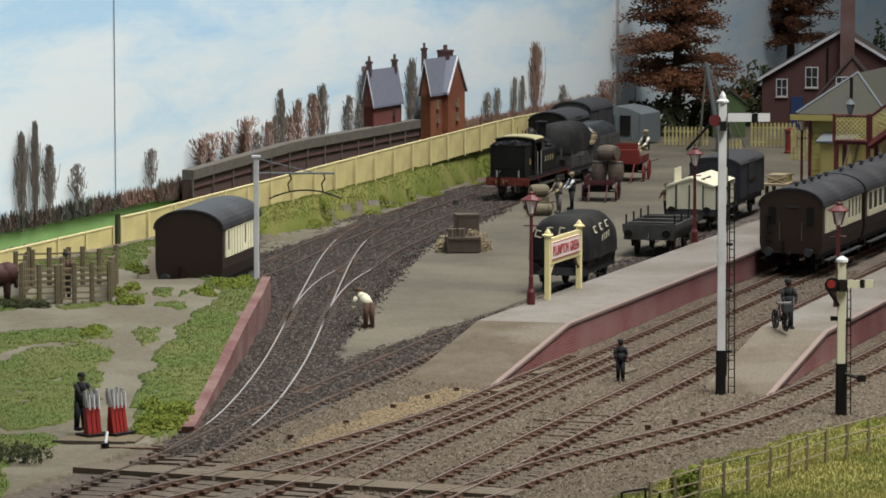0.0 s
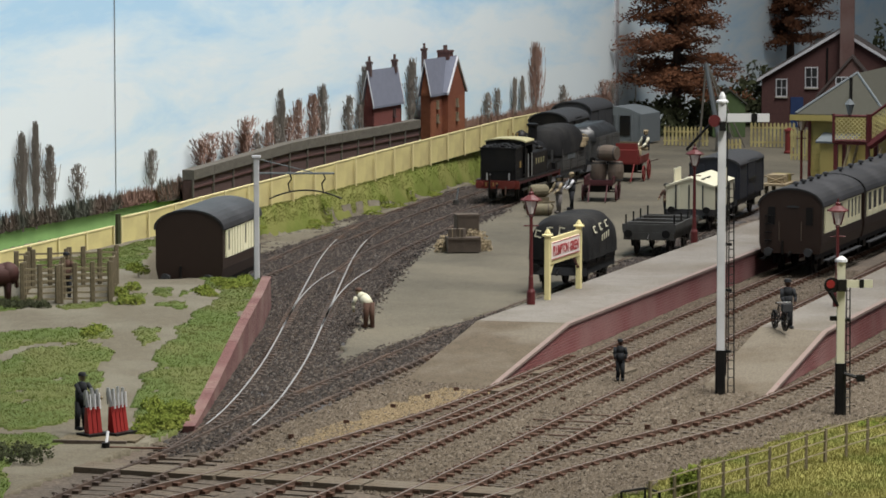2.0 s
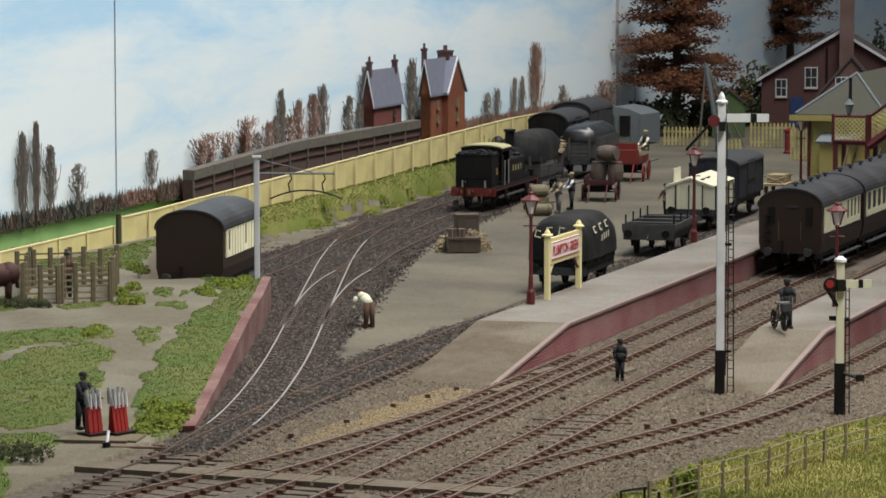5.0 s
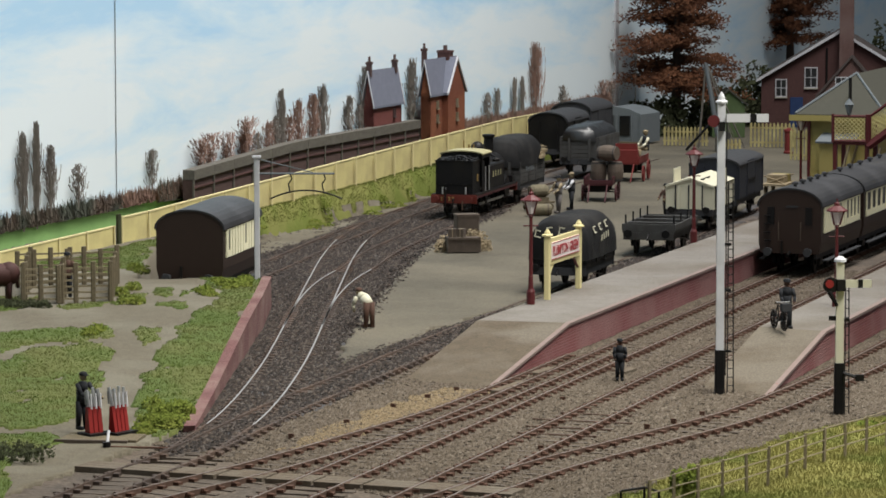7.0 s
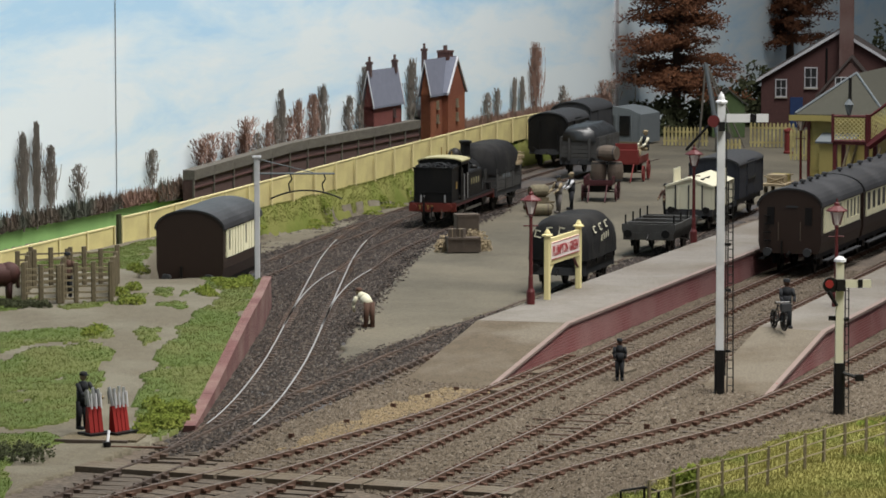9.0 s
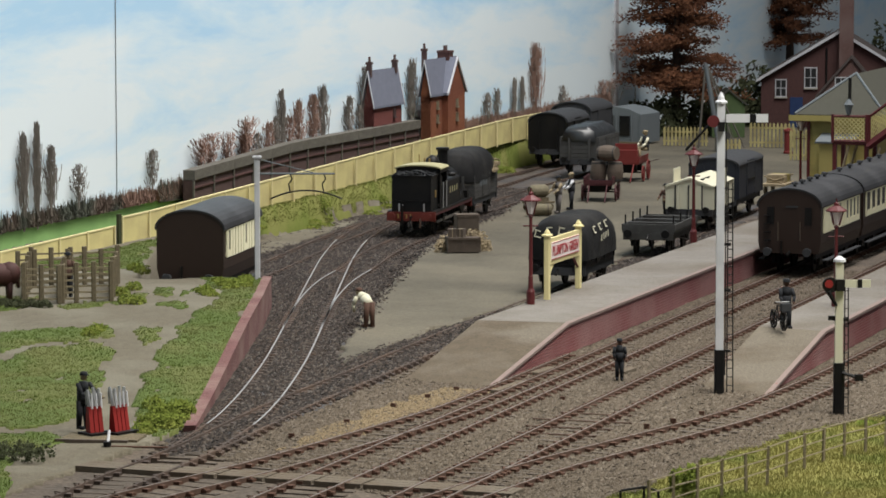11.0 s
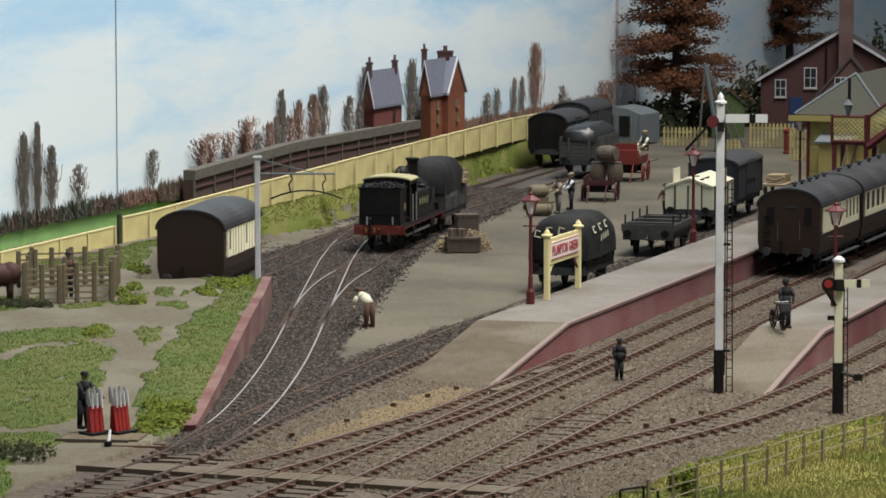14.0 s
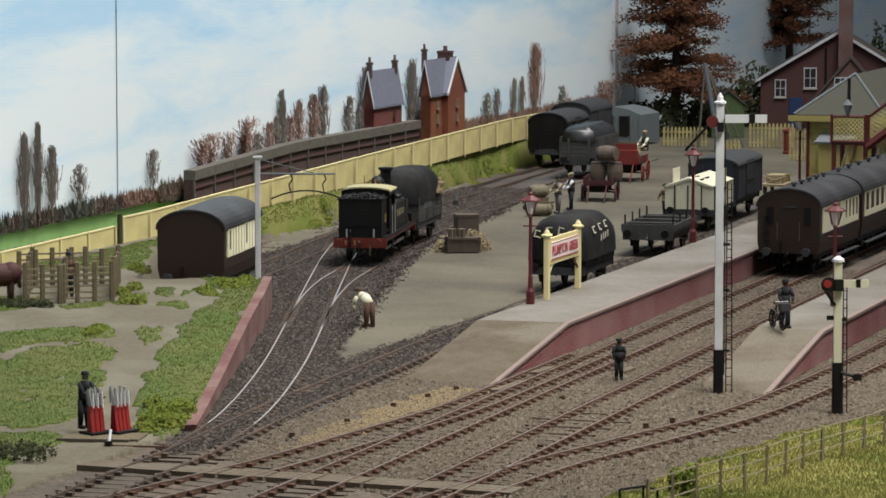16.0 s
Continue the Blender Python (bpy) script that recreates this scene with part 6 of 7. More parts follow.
def lattice(a, b, h, parent):
    """A panel of crossed laths between two points, in a frame."""
    a, b = Vector(a), Vector(b)
    Ld = (b - a).length
    d = (b - a) / Ld
    up = Vector((0, 0, h))
    fr = Solid()
    for p, q in ((a, b), (a + up, b + up)):
        fr.rod(p, q, 0.075, n=6)
    for p in (a, b):
        fr.rod(p - Vector((0, 0, 0.1)), p + up * 1.08, 0.085, n=6)
    panel = part("lattice_frame", fr, "maroon", parent, "maroon lattice frame")
    n = max(3, int(Ld / 0.22))
    for i in range(-int(h / 0.22), n):
        for s in (1, -1):
            t0, t1 = i * 0.22, i * 0.22 + h
            c0, c1 = max(0, t0), min(Ld, t1)
            if c1 - c0 < 0.1:
                continue
            z0, z1 = (c0 - t0), (c1 - t0)
            if s < 0:
                z0, z1 = h - z0, h - z1
            part("lath", Solid().rod(a + d * c0 + Vector((0, 0, z0)), a + d * c1 + Vector((0, 0, z1)), 0.028, n=4), "fence", panel)


lattice((-0.2, 0.1, 4.05), (-0.2, -1.6, 4.05), 1.25, fb)
lattice((-0.2, -1.75, 4.05), (-0.2, -4.2, 5.9), 1.25, fb)
part("stringer", Solid().rod((-0.2, -1.7, 3.8), (-0.2, -4.4, 5.8), 0.2, n=6), "maroon", fb, "maroon stair stringer")
part("bridge_deck", Solid().box(0.9, -7.3, 5.85, 2.2, 6.0, 0.16), "maroon", fb)
lattice((-0.2, -4.35, 5.9), (-0.2, -10.2, 5.9), 1.25, fb)
for y0 in (0.0, -1.6):
    for x0 in (-0.1, 1.9):
        part("leg", Solid().box(x0, y0, 2.45, 0.2, 0.2, 3.0), "maroon", fb, "maroon timber leg")
        part("brace", Solid().rod((x0, y0, 1.2), (x0, y0 - 0.7, 3.8), 0.07, n=6), "rope", fb)
for y0 in (-4.0, -10.0):
    part("leg", Solid().box(0.9, y0, 2.9, 0.3, 0.3, 6.0), "maroon", fb, "maroon timber leg")
for i in range(8):
    part("stair_tread", Solid().box(0.9, -1.85 - 0.3 * i, 4.05 + 0.225 * i, 2.0, 0.34, 0.06), "timber", fb)
part("lantern", Solid().turn((-0.2, -0.7, 5.35), [(0.05, 0), (0.12, 0.1), (0.22, 0.5), (0.26, 0.52), (0.04, 0.8)], 8), "palegrey", fb, "small lantern on the landing")
# ---- signals and loading gauge ----
s1 = thing("signal_post", 9.15, 56.95, -0.15, 0, "tall white wooden semaphore signal with black base", "railway signal", "signals")
part("post", Solid().sweep([(-0.125, -0.125), (0.125, -0.125), (0.125, 0.125), (-0.125, 0.125)], 1.4, 9.5, "z"), "white", s1, "white square post")
part("base", Solid().box(0, 0, 0.72, 0.32, 0.32, 1.45, ch=0.05), "black", s1, "black painted base")
part("finial", Solid().turn((0, 0, 9.5), [(0.2, 0), (0.2, 0.06), (0.12, 0.1), (0.1, 0.22), (0.02, 0.36)], 8), "white", s1)
arm = part("arm", Solid().box(0.83, -0.2, 9.02, 1.36, 0.05, 0.27), "white", s1, "white back of the signal arm")
part("stripe", Solid().box(1.02, -0.232, 9.02, 0.2, 0.01, 0.272), "black", arm)
part("spectacle", Solid().turn((-0.26, -0.22, 8.92), [(0.2, 0), (0.2, 0.05)], 14, "y"), "maroon", s1, "dark red spectacle glass")
part("lamp", Solid().box(0.0, -0.26, 8.75, 0.2, 0.2, 0.3), "black", s1)
lad = part("ladder", Solid().rod((0.26, 0.1, 0), (0.26, 0.1, 6.9), 0.022, n=5).rod((0.46, 0.1, 0), (0.40, 0.1, 6.9), 0.022, n=5), "black", s1, "thin black iron ladder")
for i in range(24):
    part("rung", Solid().rod((0.26, 0.1, 0.25 + 0.28 * i), (0.44, 0.1, 0.25 + 0.28 * i), 0.016, n=4), "black", lad)
part("signal_wire", Solid().rod((0.18, -0.05, 0.6), (0.18, -0.05, 8.9), 0.018, n=4), "black", s1)
for z in (1.4, 3.4, 4.9):
    part("bracket", Solid().box(0.2, 0.0, z, 0.3, 0.1, 0.08), "black", s1)

s2 = thing("signal_post", 12.55, 54.45, -0.15, 0, "short cream signal post with red arm and black base", "railway signal", "signals")
part("post", Solid().box(0, 0, 3.2, 0.24, 0.24, 3.3), "offwhite", s2, "cream square post")
part("base", Solid().box(0, 0, 0.82, 0.31, 0.31, 1.65, ch=0.05), "black", s2, "black painted base")
part("cap", Solid().turn((0, 0, 4.82), [(0.2, 0), (0.19, 0.08), (0.05, 0.18)], 8), "white", s2)
part("arm", Solid().box(0.56, -0.16, 4.15, 0.8, 0.05, 0.24), "offwhite", s2, "cream back of the signal arm")
part("stripe", Solid().box(0.62, -0.19, 4.15, 0.14, 0.03, 0.26), "black", s2)
part("spectacle", Solid().turn((-0.3, -0.18, 4.1), [(0.25, 0), (0.25, 0.06)], 16, "y").rod((-0.36, -0.15, 3.9), (-0.1, -0.15, 3.45), 0.09, 0.05, 6), "black", s2, "black iron spectacle plate")
part("spectacle_glass", Solid().turn((-0.34, -0.2, 4.14), [(0.13, 0), (0.13, 0.02)], 14, "y"), "red", s2, "red signal glass")
part("lamp", Solid().box(0.02, -0.2, 4.1, 0.26, 0.16, 0.36), "black", s2, "black signal lamp")
part("crank", Solid().box(-0.22, 0, 3.05, 0.24, 0.1, 0.14).box(0.2, 0, 3.0, 0.2, 0.1, 0.1), "black", s2)
part("counterweight", Solid().rod((0.1, -0.2, 1.35), (0.6, -0.2, 1.2), 0.06, n=6).box(0.62, -0.2, 1.2, 0.26, 0.14, 0.2), "black", s2)
lad = part("ladder", Solid().rod((0.2, 0.18, 0), (0.2, 0.18, 4.2), 0.02, n=5).rod((0.34, 0.18, 0), (0.30, 0.18, 4.2), 0.02, n=5), "black", s2, "thin black iron ladder")
for i in range(14):
    part("rung", Solid().rod((0.2, 0.18, 0.25 + 0.28 * i), (0.33, 0.18, 0.25 + 0.28 * i), 0.015, n=4), "black", lad)

lg = thing("loading_gauge", -7.42, 69.6, 0.85, 0, "white loading gauge post with curved iron bar", "loading gauge")
part("post", Solid().box(0, 0, 2.5, 0.21, 0.21, 5.0, ch=0.03), "white", lg, "grey-white square post")
part("cap", Solid().box(0, 0, 5.02, 0.34, 0.34, 0.08), "white", lg)
part("beam", Solid().rod((-0.1, 0, 4.36), (3.05, 0, 4.36), 0.045, n=6), "palegrey", lg, "pale horizontal beam")
part("stay", Solid().rod((0.1, 0, 4.92), (2.2, 0, 4.4), 0.02, n=5), "palegrey", lg)
bow = Solid()
for i in range(12):
    a, b = -1 + 2 * i / 12, -1 + 2 * (i + 1) / 12
    bow.rod((1.93 + 1.42 * a, 0, 3.70 - 0.34 * a * a), (1.93 + 1.42 * b, 0, 3.70 - 0.34 * b * b), 0.035, n=6)
part("gauge_bow", bow, "black", lg, "black curved gauge bar")
for x0 in (1.3, 2.62):
    part("hanger", Solid().rod((x0, 0, 4.36), (x0 + 0.08, 0, 4.15), 0.03, n=5).rod((x0 + 0.08, 0, 4.15), (x0 - 0.06, 0, 3.95), 0.03, n=5).rod((x0 - 0.06, 0, 3.95), (x0, 0, 3.64), 0.03, n=5), "black", lg, "black hanging link")

# ---- station name board ----
NL = 4.15
nb = thing("name_board", *uv(57.35, 33.2), 0.97, ALONG, "cream station name board with white panel on two posts", "station sign")
for x0 in (0.0, NL):
    part("post", Solid().box(x0, 0, 1.2, 0.24, 0.2, 2.4, ch=0.02), "fencepost", nb, "cream square post")
    part("post_cap", Solid().turn((x0, 0, 2.4), [(0.22, 0), (0.22, 0.05), (0.12, 0.1), (0.12, 0.14), (0.04, 0.26)], 8), "fencepost", nb)
    k = 1 if x0 == 0 else -1
    part("bracket", Solid().rod((x0 + 0.12 * k, 0, 0.85), (x0 + 0.7 * k, 0, 1.3), 0.05, n=5), "fencepost" if x0 == 0 else "maroon", nb)
bd = part("board", Solid().box(NL / 2, -0.02, 1.80, NL - 0.26, 0.1, 1.0), "fencepost", nb, "cream board frame")
part("panel", Solid().box(NL / 2, -0.085, 1.80, NL - 0.5, 0.04, 0.66), "signwhite", bd, "white panel with red lettering")
for z in (1.49, 2.11):
    part("panel_edge", Solid().box(NL / 2, -0.108, z, NL - 0.5, 0.014, 0.03), "signred", bd)

def painted_word(body, x, z, size, wide, parent):
    """Flat painted letters of the built-in font, as a mesh."""
    cu = bpy.data.curves.new("word", "FONT")
    cu.body, cu.size, cu.extrude, cu.align_x, cu.offset = body, size * S, 0.006 * S, "CENTER", 0.012 * S
    cu.materials.append(M["signred"])
    tx = new("lettering", cu)
    tx.parent = parent
    tx.matrix_basis = pose(x * S, -0.118 * S, z * S, 90, 0, 0) @ Matrix.Diagonal((wide, 1, 1, 1))
    tx["label"] = "red painted word"


painted_word("PLUMPTON", 1.35, 1.62, 0.52, 0.76, bd)
painted_word("GREEN", 3.14, 1.62, 0.52, 0.76, bd)

# ---- goods in the yard ----
pk = thing("packing_case", 0.9, 80.6, 0, 4, "large dark wooden packing case standing in the yard", "crate", "goods in the yard")
part("body", Solid().box(0, 0, 0.36, 1.5, 1.0, 0.66), "crate", pk)
for x0 in (-0.7, 0, 0.7):
    part("batten", Solid().box(x0, -0.52, 0.36, 0.1, 0.06, 0.68), "crate", pk)
for z in (0.08, 0.64):
    part("batten", Solid().box(0, -0.54, z, 1.5, 0.05, 0.1), "crate", pk)
tk = thing("trunk", 1.1, 81.7, 0, 6, "brown travelling trunk behind the packing case", "trunk", "goods in the yard")
part("body", Solid().box(0, 0, 0.72, 1.05, 0.8, 1.44, ch=0.06), "crate", tk)
part("lid", Solid().box(0, 0, 1.49, 1.1, 0.84, 0.12, ch=0.06), "crate", tk)


for x, y, z, k in ((1.9, 81.0, 0, 0.5), (1.35, 80.9, 0.55, 0.42), (-0.05, 80.7, 0, 0.5), (0.1, 81.3, 0, 0.6), (1.75, 81.5, 0, 0.75)):
    clump("straw_bundle", x, y, z, 0.34, 0.3, k, 110, "rope", "loose pale straw bundle among the packing cases", "straw", 0.07)
for x, w in ((0.42, 0.36), (0.85, 0.3)):
    th = thing("parcel", x, 80.62, 0.69, random.uniform(-15, 15), "small tied parcel on top of the packing case", "parcel", "goods in the yard")
    part("wrapping", Solid().box(0, 0, 0.19, w, 0.45, 0.38), "crate", th)
    part("string", Solid().box(0, 0, 0.19, 0.03, 0.47, 0.40), "rope", th)


def barrel(x, y, z, rz, lying, label, r=0.44, h=1.05):
    th = thing("barrel", x, y, z, rz, label, "barrel", "barrels on the dray")
    prof = [(r * 0.82, 0), (r * 0.95, h * 0.25), (r, h * 0.5), (r * 0.95, h * 0.75), (r * 0.82, h)]
    if lying:
        part("cask", Solid().turn((-h / 2, 0, r), prof, 16, "x"), "barrel", th, smooth=False)
        for t in (0.08, 0.3, 0.7, 0.92):
            q = r * (0.86 + 0.15 * (1 - abs(t - 0.5) * 2))
            part("hoop", Solid().turn((-h / 2, 0, r), [(q, h * t - 0.03), (q, h * t + 0.03)], 16, "x"), "darkgrey", th)
    else:
        part("cask", Solid().turn((0, 0, 0), prof, 16), "barrel", th)
        for t in (0.08, 0.3, 0.7, 0.92):
            q = r * (0.86 + 0.15 * (1 - abs(t - 0.5) * 2))
            part("hoop", Solid().turn((0, 0, 0), [(q, h * t - 0.03), (q, h * t + 0.03)], 16), "darkgrey", th)
    return th


def cart(x, y, rz, L, W, z, mat, label, back=False):
    th = thing("cart", x, y, 0, rz, label, "cart", "horse carts")
    part("bed", Solid().box(L / 2, 0, z, L, W, 0.12), mat, th)
    for s in (-1, 1):
        part("side_board", Solid().box(L / 2, s * W / 2, z + 0.2, L, 0.06, 0.34), mat, th)
        part("shaft", Solid().rod((0, s * W * 0.32, z - 0.05), (-1.0, s * W * 0.3, 0.06), 0.04, n=6), mat, th)
        for x0, r in ((L * 0.24, 0.44), (L * 0.78, 0.56)):
            wheel(th, x0, s * (W / 2 + 0.14), r, mat, spokes=10, tyre=0.07, hub=0.12, width=0.08)
    part("front_board", Solid().box(0.02, 0, z + 0.12, 0.06, W, 0.22), mat, th)
    for x0 in (L * 0.24, L * 0.78):
        part("axle", Solid().rod((x0, -W / 2 - 0.14, 0.5), (x0, W / 2 + 0.14, 0.5), 0.05, n=6), "black", th)
        part("spring_block", Solid().box(x0, 0, (z + 0.5) / 2, 0.3, W * 0.7, z - 0.5), "black", th)
    if back:
        part("seat_back", Solid().box(0.5, 0, z + 0.85, 0.1, W * 0.8, 0.5), mat, th, "red panelled seat back")
        part("seat_box", Solid().box(0.25, 0, z + 0.45, 0.5, W * 0.9, 0.6), mat, th)
    return th


cart(8.35, 94.6, 74, 2.8, 1.5, 0.92, "dray", "dark red dray loaded with barrels")
barrel(8.45, 95.6, 0.98, 0, False, "upright oak barrel standing on the dray")
barrel(9.35, 95.5, 0.98, 0, False, "upright oak barrel standing on the dray")
barrel(8.95, 95.6, 2.05, -16, True, "oak barrel lying on top of two others")
cart(10.5, 101.6, 66, 3.2, 1.6, 1.05, "crimson", "bright red cart waiting in the yard", back=True)
model_figure(11.75, 102.4, 1.15, 200, "navy", "rope", "seated model carter in dark waistcoat on the cart", sit=True, hat="rope", sleeves="offwhite", size=1.2)
model_figure(6.0, 91.1, 0, 200, "tweed", "tweed", "model workman in grey waistcoat beside a trolley", sleeves="rope", size=1.1)
model_figure(6.75, 92.2, 0, 190, "navy", "navy", "model workman in dark waistcoat and white shirt", sleeves="white", hat="rope", size=1.1)
tr = thing("hand_trolley", 5.0, 91.9, 0, 15, "low wooden hand trolley with a pale bundle", "trolley")
part("deck", Solid().box(0, 0, 0.42, 1.5, 0.8, 0.1), "timber", tr)
for x0 in (-0.5, 0.5):
    for s in (-1, 1):
        wheel(tr, x0, 0.36 * s, 0.18, "timber")
part("roll", Solid().turn((-0.5, 0, 1.0), [(0.26, 0), (0.34, 0.15), (0.34, 0.85), (0.26, 1.0)], 14, "x"), "wickerwork", tr, "pale rolled bundle")
part("stand", Solid().box(0, 0, 0.57, 0.9, 0.6, 0.22), "timber", tr)
rl = thing("canvas_roll", 4.95, 90.3, 0, 4, "pale canvas roll lying on the yard", "roll", "goods in the yard")
part("canvas", Solid().turn((-0.65, 0, 0.3), [(0.2, 0), (0.29, 0.06), (0.3, 0.65), (0.29, 1.24), (0.2, 1.3)], 16, "x"), "wickerwork", rl)
for x0 in (-0.4, 0.4):
    part("strap", Solid().turn((x0, 0, 0.3), [(0.31, 0), (0.31, 0.06)], 16, "x"), "crate", rl)
model_figure(-2.8, 65.7, 0, 142, "offwhite", "brownfig", "model workman in white shirt bending over the rail", bend=70, reach=0.05, hat="brownfig", size=1.1)
model_figure(6.0, 58.5, -0.1, -90, "navy", "navy", "small dark model railwayman standing between the lines", size=0.8, reach=0.0, skin="brownfig")
model_figure(-10.95, 52.0, 0.12, -30, "navy", "navy", "model signalman in navy uniform at the lever frame", reach=0.6, bend=6)
model_figure(11.4, 89.6, 0, 210, "brownfig", "navy", "model porter in brown behind the flat wagon")
model_figure(-14.3, 66.2, 1.02, -70, "brownfig", "navy", "model stockman standing inside the cattle pen")

bi = thing("bicycle", 11.9, 61.35, 0.97, -62, "dark bicycle held by a model figure on the platform", "bicycle")
for x0 in (-0.5, 0.5):
    wheel(bi, x0, 0, 0.33, "black", spokes=10, tyre=0.035, hub=0.04, width=0.05)
part("frame", Solid().rod((-0.5, 0, 0.33), (0, 0, 0.3), 0.025, n=5).rod((0, 0, 0.3), (0.4, 0, 0.8), 0.025, n=5).rod((-0.15, 0, 0.85), (0.4, 0, 0.8), 0.025, n=5).rod((-0.15, 0, 0.85), (0, 0, 0.3), 0.025, n=5).rod((0.4, 0, 0.95), (0.5, 0, 0.33), 0.025, n=5).rod((-0.5, 0, 0.33), (-0.15, 0, 0.8), 0.02, n=5), "black", bi)
part("handlebar", Solid().rod((0.38, -0.25, 1.0), (0.38, 0.25, 1.0), 0.022, n=5), "steel", bi)
part("saddle", Solid().box(-0.18, 0, 0.92, 0.26, 0.14, 0.07, ch=0.03), "crate", bi)
part("basket", Solid().box(0.66, 0, 0.85, 0.26, 0.34, 0.26), "darkgrey", bi)
model_figure(12.2, 61.55, 0.97, -70, "navy", "navy", "model figure in dark coat pushing a bicycle", reach=0.15, skin="brownfig")

# ---- ground frame by the bank ----
fp = thing("lever_platform", -10.3, 51.4, 0.0, -4, "weathered timber staging below the point levers", "staging")
for i in range(6):
    part("plank", Solid().box(0.1, -0.55 + 0.22 * i, 0.03, 2.3, 0.20, 0.09), "timber", fp)
part("edge_beam", Solid().box(-0.1, -0.74, -0.05, 2.2, 0.14, 0.26), "crate", fp)


def lever_frame(x, y, rz, n):
    th = thing("ground_frame", x, y, 0.06, rz, "red ground frame with bright steel point levers", "ground frame", "ground frames")
    part("base_plate", Solid().box(0, 0, 0.04, 0.7, 0.22 * n + 0.1, 0.09), "black", th)
    for i in range(n):
        y0 = (i - (n - 1) / 2) * 0.17
        lv = part("lever", Solid().sweep([(-0.12, 0.08), (0.14, 0.08), (0.1, 0.85), (0.0, 0.85)], y0 - 0.07, y0 + 0.07, "y"), "red", th, "red lever casing")
        part("handle", Solid().rod((0.04, y0, 0.85), (0.06 + 0.035 * i, y0 * 1.05, 1.36 + 0.05 * (i % 2)), 0.06, 0.05, 6).rod((0.16, y0 + 0.03, 0.9), (0.2, y0 + 0.03, 1.3), 0.025, n=5), "steel", lv, "bright steel handle")
        part("catch_rod", Solid().rod((-0.1, y0, 0.8), (-0.06, y0, 1.25), 0.03, n=5), "white", lv)
    return th


lever_frame(-10.5, 51.6, 150, 3)
lever_frame(-9.78, 51.75, 160, 4)
gl = thing("ground_lever", -9.95, 50.6, 0, 80, "white hand point lever beside the track", "point lever")
part("lever", Solid().rod((0, 0, 0), (0.35, 0, 0.42), 0.045, n=6), "white", gl)
part("weight", Solid().turn((0, 0, 0), [(0.12, 0), (0.12, 0.14)], 10), "black", gl)
part("tie_rod", Solid().rod((0, -0.1, 0.0), (0.1, -1.9, -0.03), 0.035, n=5), "chair", gl)
gl2 = thing("ground_lever", 0.7, 93.9, 0, 20, "small pale hand point lever by the back siding", "point lever")
part("lever", Solid().rod((0, 0, 0.1), (0.15, 0, 0.85), 0.045, n=6), "palegrey", gl2)
part("weight", Solid().turn((0, 0, 0), [(0.16, 0), (0.16, 0.22)], 10), "grey", gl2)

# foot crossing of timber boards over the tracks
fc = setting("foot_crossing", "worn timber boards of a foot crossing", "crossing", kind="structure")
a, b = Vector(ground(-10.4, 49.1)), Vector(ground(2.6, 46.5))
d = (b - a).normalized()
ang = math.degrees(math.atan2(d.y, d.x))
for i in range(9):
    c = a + d * (0.75 + 1.47 * i)
    for j in range(3):
        q = c + Vector((-d.y, d.x)) * (0.36 * (j - 1))
        part("board", Solid().box(q.x, q.y, -0.10, 1.38, 0.34, 0.16, rz=ang + random.uniform(-0.6, 0.6)), "boards", fc)

# ---- cattle pens, bull ----
def pen(x0, y0, x1, y1, n, label, h=1.5):
    L, rz = (Vector(ground(x1, y1)) - Vector(ground(x0, y0))).length, math.degrees(math.atan2(y1 - y0, x1 - x0))
    th = thing("cattle_pen", x0, y0, 1.02, rz, label, "pen fence", "cattle pens")
    for i in range(n + 1):
        part("post", Solid().box(L * i / n, 0, h / 2, 0.18, 0.18, h + random.uniform(-0.15, 0.2), rz=random.uniform(-6, 6), ch=0.03), "timber", th)
    for k in range(6):
        for i in range(n):
            part("rail", Solid().box(L * (i + 0.5) / n, 0.0, 0.2 + 0.225 * k, L / n, 0.04, 0.07, ry=random.uniform(-2.5, 2.5)), "penrail", th)
    return th


pen(-15.7, 65.0, -12.5, 65.4, 5, "weathered timber cattle pen rails and posts")
pen(-12.5, 65.4, -12.8, 68.4, 4, "weathered timber cattle pen rails and posts")
pen(-14.3, 65.2, -14.6, 68.2, 4, "weathered timber cattle pen rails and posts")
pen(-16.6, 67.9, -12.8, 68.4, 6, "weathered timber cattle pen rails and posts")
pen(-15.7, 65.0, -16.1, 68.0, 4, "weathered timber cattle pen rails and posts")
bl = Solid()
bl.turn((0, 0, 1.0), [(0.28, -0.9), (0.42, -0.7), (0.45, 0.0), (0.43, 0.6), (0.3, 0.85)], 14, "x")
for x0 in (-0.65, 0.6):
    for s in (-1, 1):
        bl.rod((x0, 0.2 * s, 0.75), (x0, 0.22 * s, 0.0), 0.13, 0.08, 8)
bl.rod((-0.8, 0, 1.2), (-1.25, 0, 1.1), 0.26, 0.16, 10).rod((0.86, 0, 1.2), (0.95, 0, 0.5), 0.04, 0.05, 6)
bl.ball(0.62, 0, 1.05, 0.43, 1.05, 12).ball(-0.6, 0, 1.08, 0.46, 1.05, 12)
fused("bull", [(bl, "bull")], place(-16.95, 65.4, 1.05, 8), "reddish brown model bull beside the cattle pen", "bull", smooth=True)

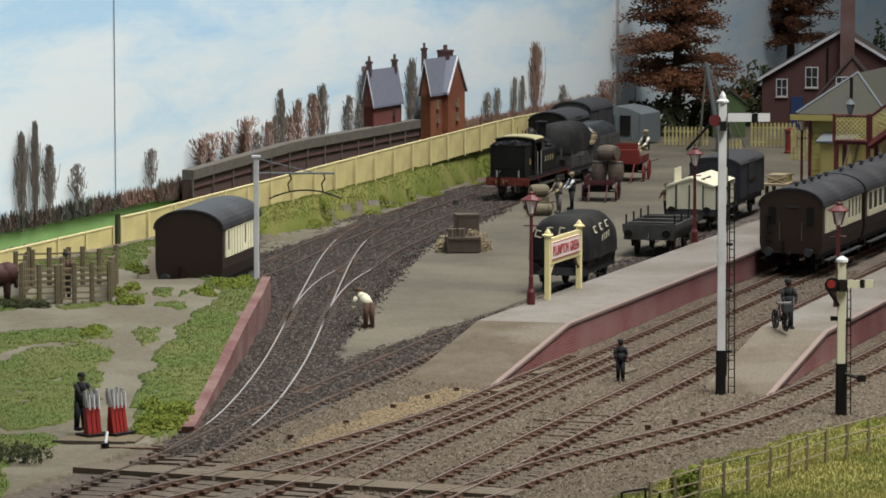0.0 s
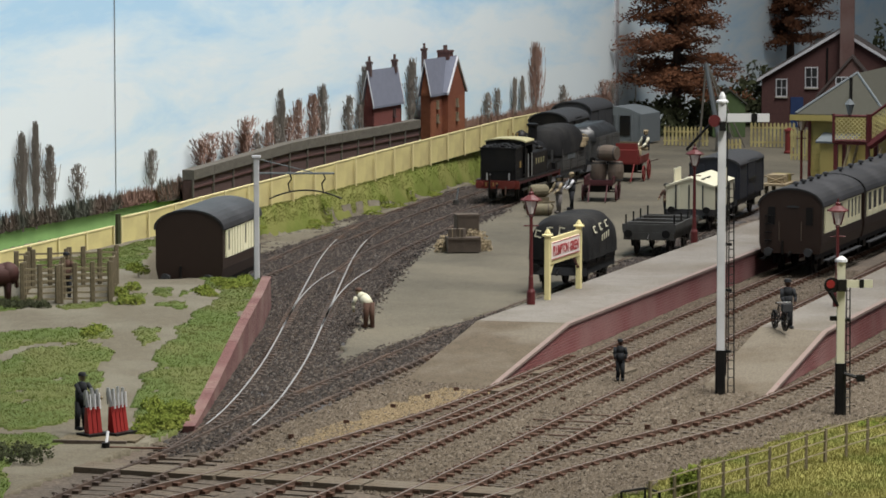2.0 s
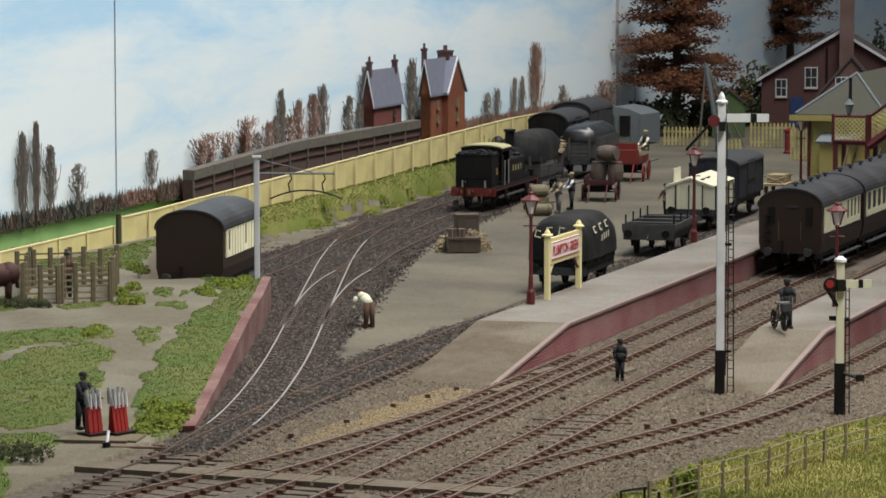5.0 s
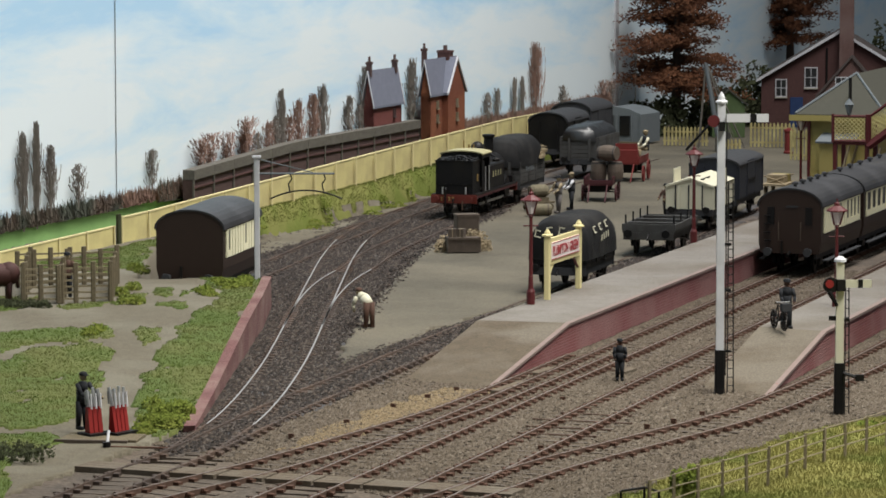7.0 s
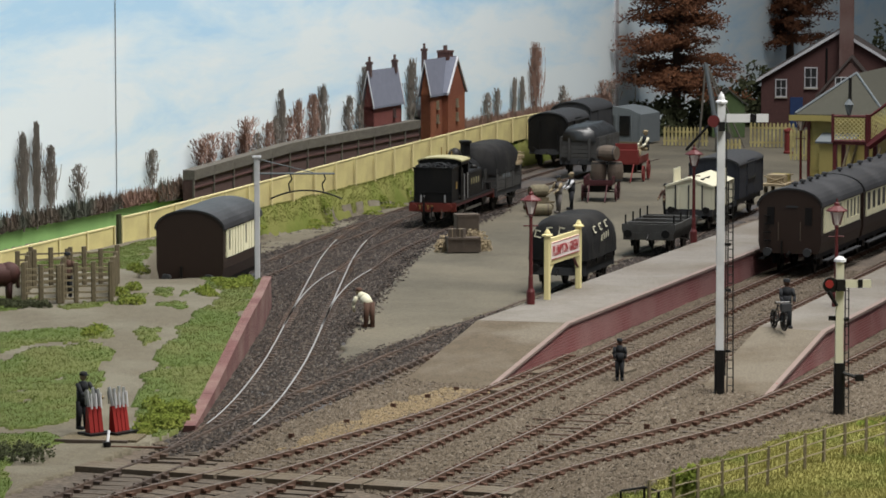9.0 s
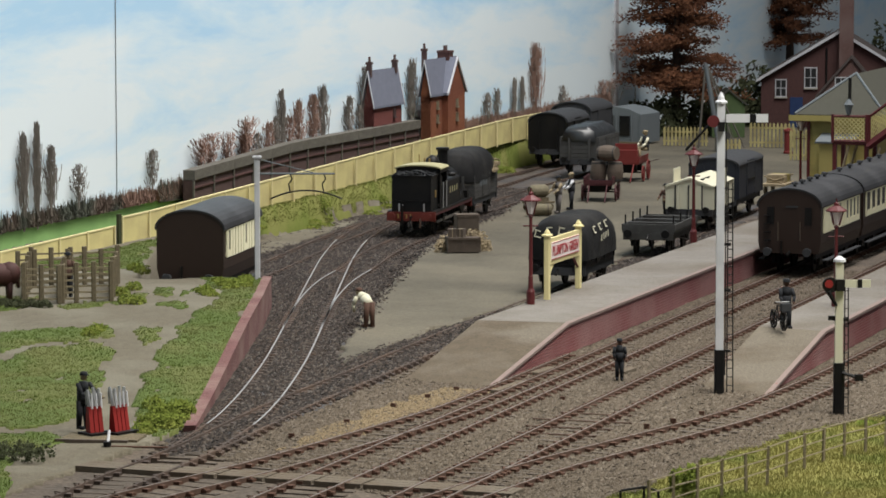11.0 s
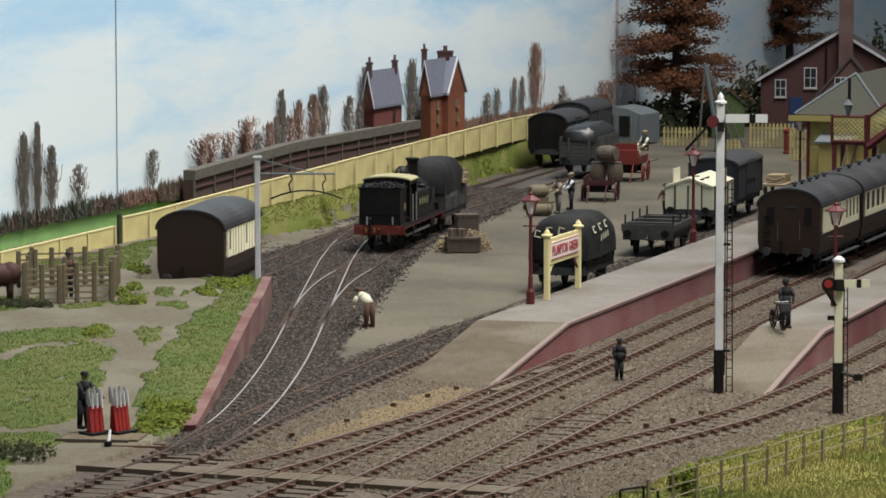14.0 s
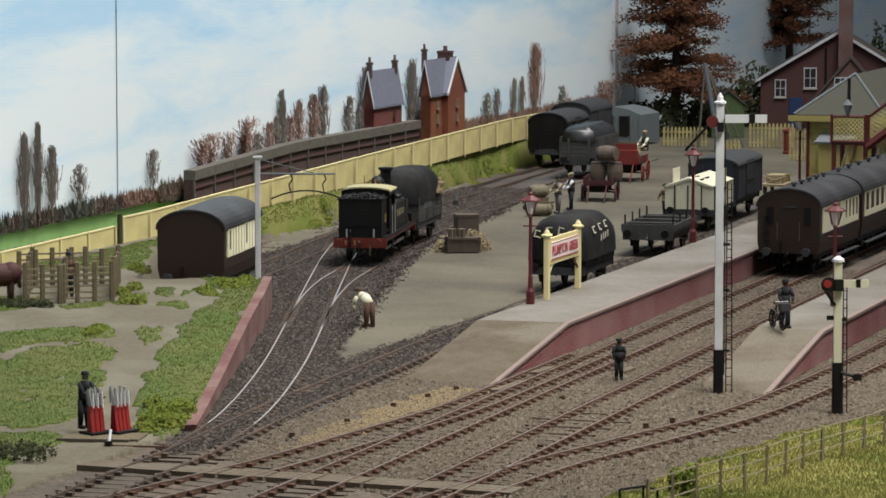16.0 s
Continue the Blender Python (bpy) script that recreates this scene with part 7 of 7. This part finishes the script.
# ---- lineside fence in front ----
lf = setting("lineside_fence", "weathered post and rail lineside fence in long grass", "fence")
fl_pts = smooth_line([ground(*p) for p in ((5.4, 44.5), (7.0, 45.8), (8.9, 47.3), (10.8, 49.1), (12.7, 50.6), (15, 52.4), (18, 54.6))], 1.35)
for i, p in enumerate(fl_pts):
    h = 1.05 + 0.1 * wob(i, 0, 1.7)
    part("post", Solid().box(p.x, p.y, h / 2 - 0.2, 0.07, 0.07, h + 0.2, rz=random.uniform(0, 40), ry=random.uniform(-2, 2)), "greywood", lf)
    if i:
        q = fl_pts[i - 1]
        for z in (0.28, 0.6, 0.92):
            part("rail", Solid().rod((q.x, q.y, z), (p.x, p.y, z + random.uniform(-0.03, 0.03)), 0.02, n=5), "greywood", lf)

# ---- small lineside pieces ----
for x, y in ((3.9, 56.0), (6.3, 52.9), (7.2, 53.5), (8.2, 54.3), (0.45, 57.2), (-0.5, 56.3), (-1.6, 55.2), (-3.0, 53.4), (-4.6, 51.9), (2.9, 50.7)):
    so = Solid().box(0, 0, 0.05, 0.10, 0.16, 0.12).box(0, 0, 0.14, 0.06, 0.18, 0.07)
    tagged(part("rod_guide", so, "chair", at=place(x, y, -0.17, random.uniform(40, 70))), "small rusty iron point-rod guide in ballast", "rod guide", "point-rod guides")
for u, v, w in ((46.2, 25.95, 2.6), (47.1, 25.95, 3.1), (48.0, 25.95, 2.2), (45.4, 25.9, 2.4), (52.6, 29.05, 2.3)):
    gx, gy = guv(u, v)
    so = Solid().rod((-w / 2, 0, 0), (w / 2, 0, 0), 0.022, n=6).box(-w / 2, 0, 0, 0.1, 0.08, 0.06).box(w / 2, 0, 0, 0.1, 0.08, 0.06)
    ob = part("stretcher_bar", so, "rail", at=pose(gx * S, gy * S, -0.1 * S, 0, 0, heading(ALONG) - 90))
    tagged(ob, "dark iron stretcher bar across the point blades", "stretcher bar", "stretcher bars")
for u, v, w in ((51.6, 30.0, 1.7), (49.2, 29.9, 2.6), (53.2, 27.6, 1.2)):
    gx, gy = guv(u, v)
    ob = part("rodding_board", Solid().box(0, 0, 0, w, 0.32, 0.1, ch=0.02), "boards", at=pose(gx * S, gy * S, -0.08 * S, 0, 0, heading(ALONG) - 4))
    tagged(ob, "dirty brown cover board over point rodding", "board", "rodding boards")
hp = thing("iron_hurdle", 5.25, 45.3, -0.22, 0, "small black bent iron hurdle in the verge grass", "hurdle")
part("rail", Solid().rod((-0.5, 0, 0.62), (0.15, 0, 0.72), 0.035, n=6).rod((0.15, 0, 0.72), (0.5, 0, 0.6), 0.035, n=6), "black", hp)
for x0, z0 in ((-0.5, 0.62), (0.12, 0.72), (0.5, 0.6)):
    part("upright", Solid().rod((x0, 0, -0.1), (x0, 0, z0), 0.035, n=6), "black", hp)
lc = thing("luggage_trolley", 17.6, 93.6, 0.55, 58, "pale wooden trolley loaded with boxes behind the platform", "trolley")
part("deck", Solid().box(1.3, 0, 0.5, 2.8, 1.3, 0.12), "rope", lc)
for x0 in (0.4, 2.2):
    for s in (-1, 1):
        wheel(lc, x0, 0.5 * s, 0.25, "timber", spokes=8)
    part("hoop_end", Solid().rod((x0, -0.6, 0.5), (x0, 0.6, 0.95), 0.04, n=5).rod((x0, -0.6, 0.95), (x0, 0.6, 0.5), 0.04, n=5), "rope", lc)
part("box", Solid().box(0.9, 0, 0.78, 1.0, 0.9, 0.45), "rope", lc, "pale wooden box")
part("box", Solid().box(2.05, 0.05, 0.75, 0.8, 0.9, 0.4), "stationcream", lc, "yellow wooden box")
motions()
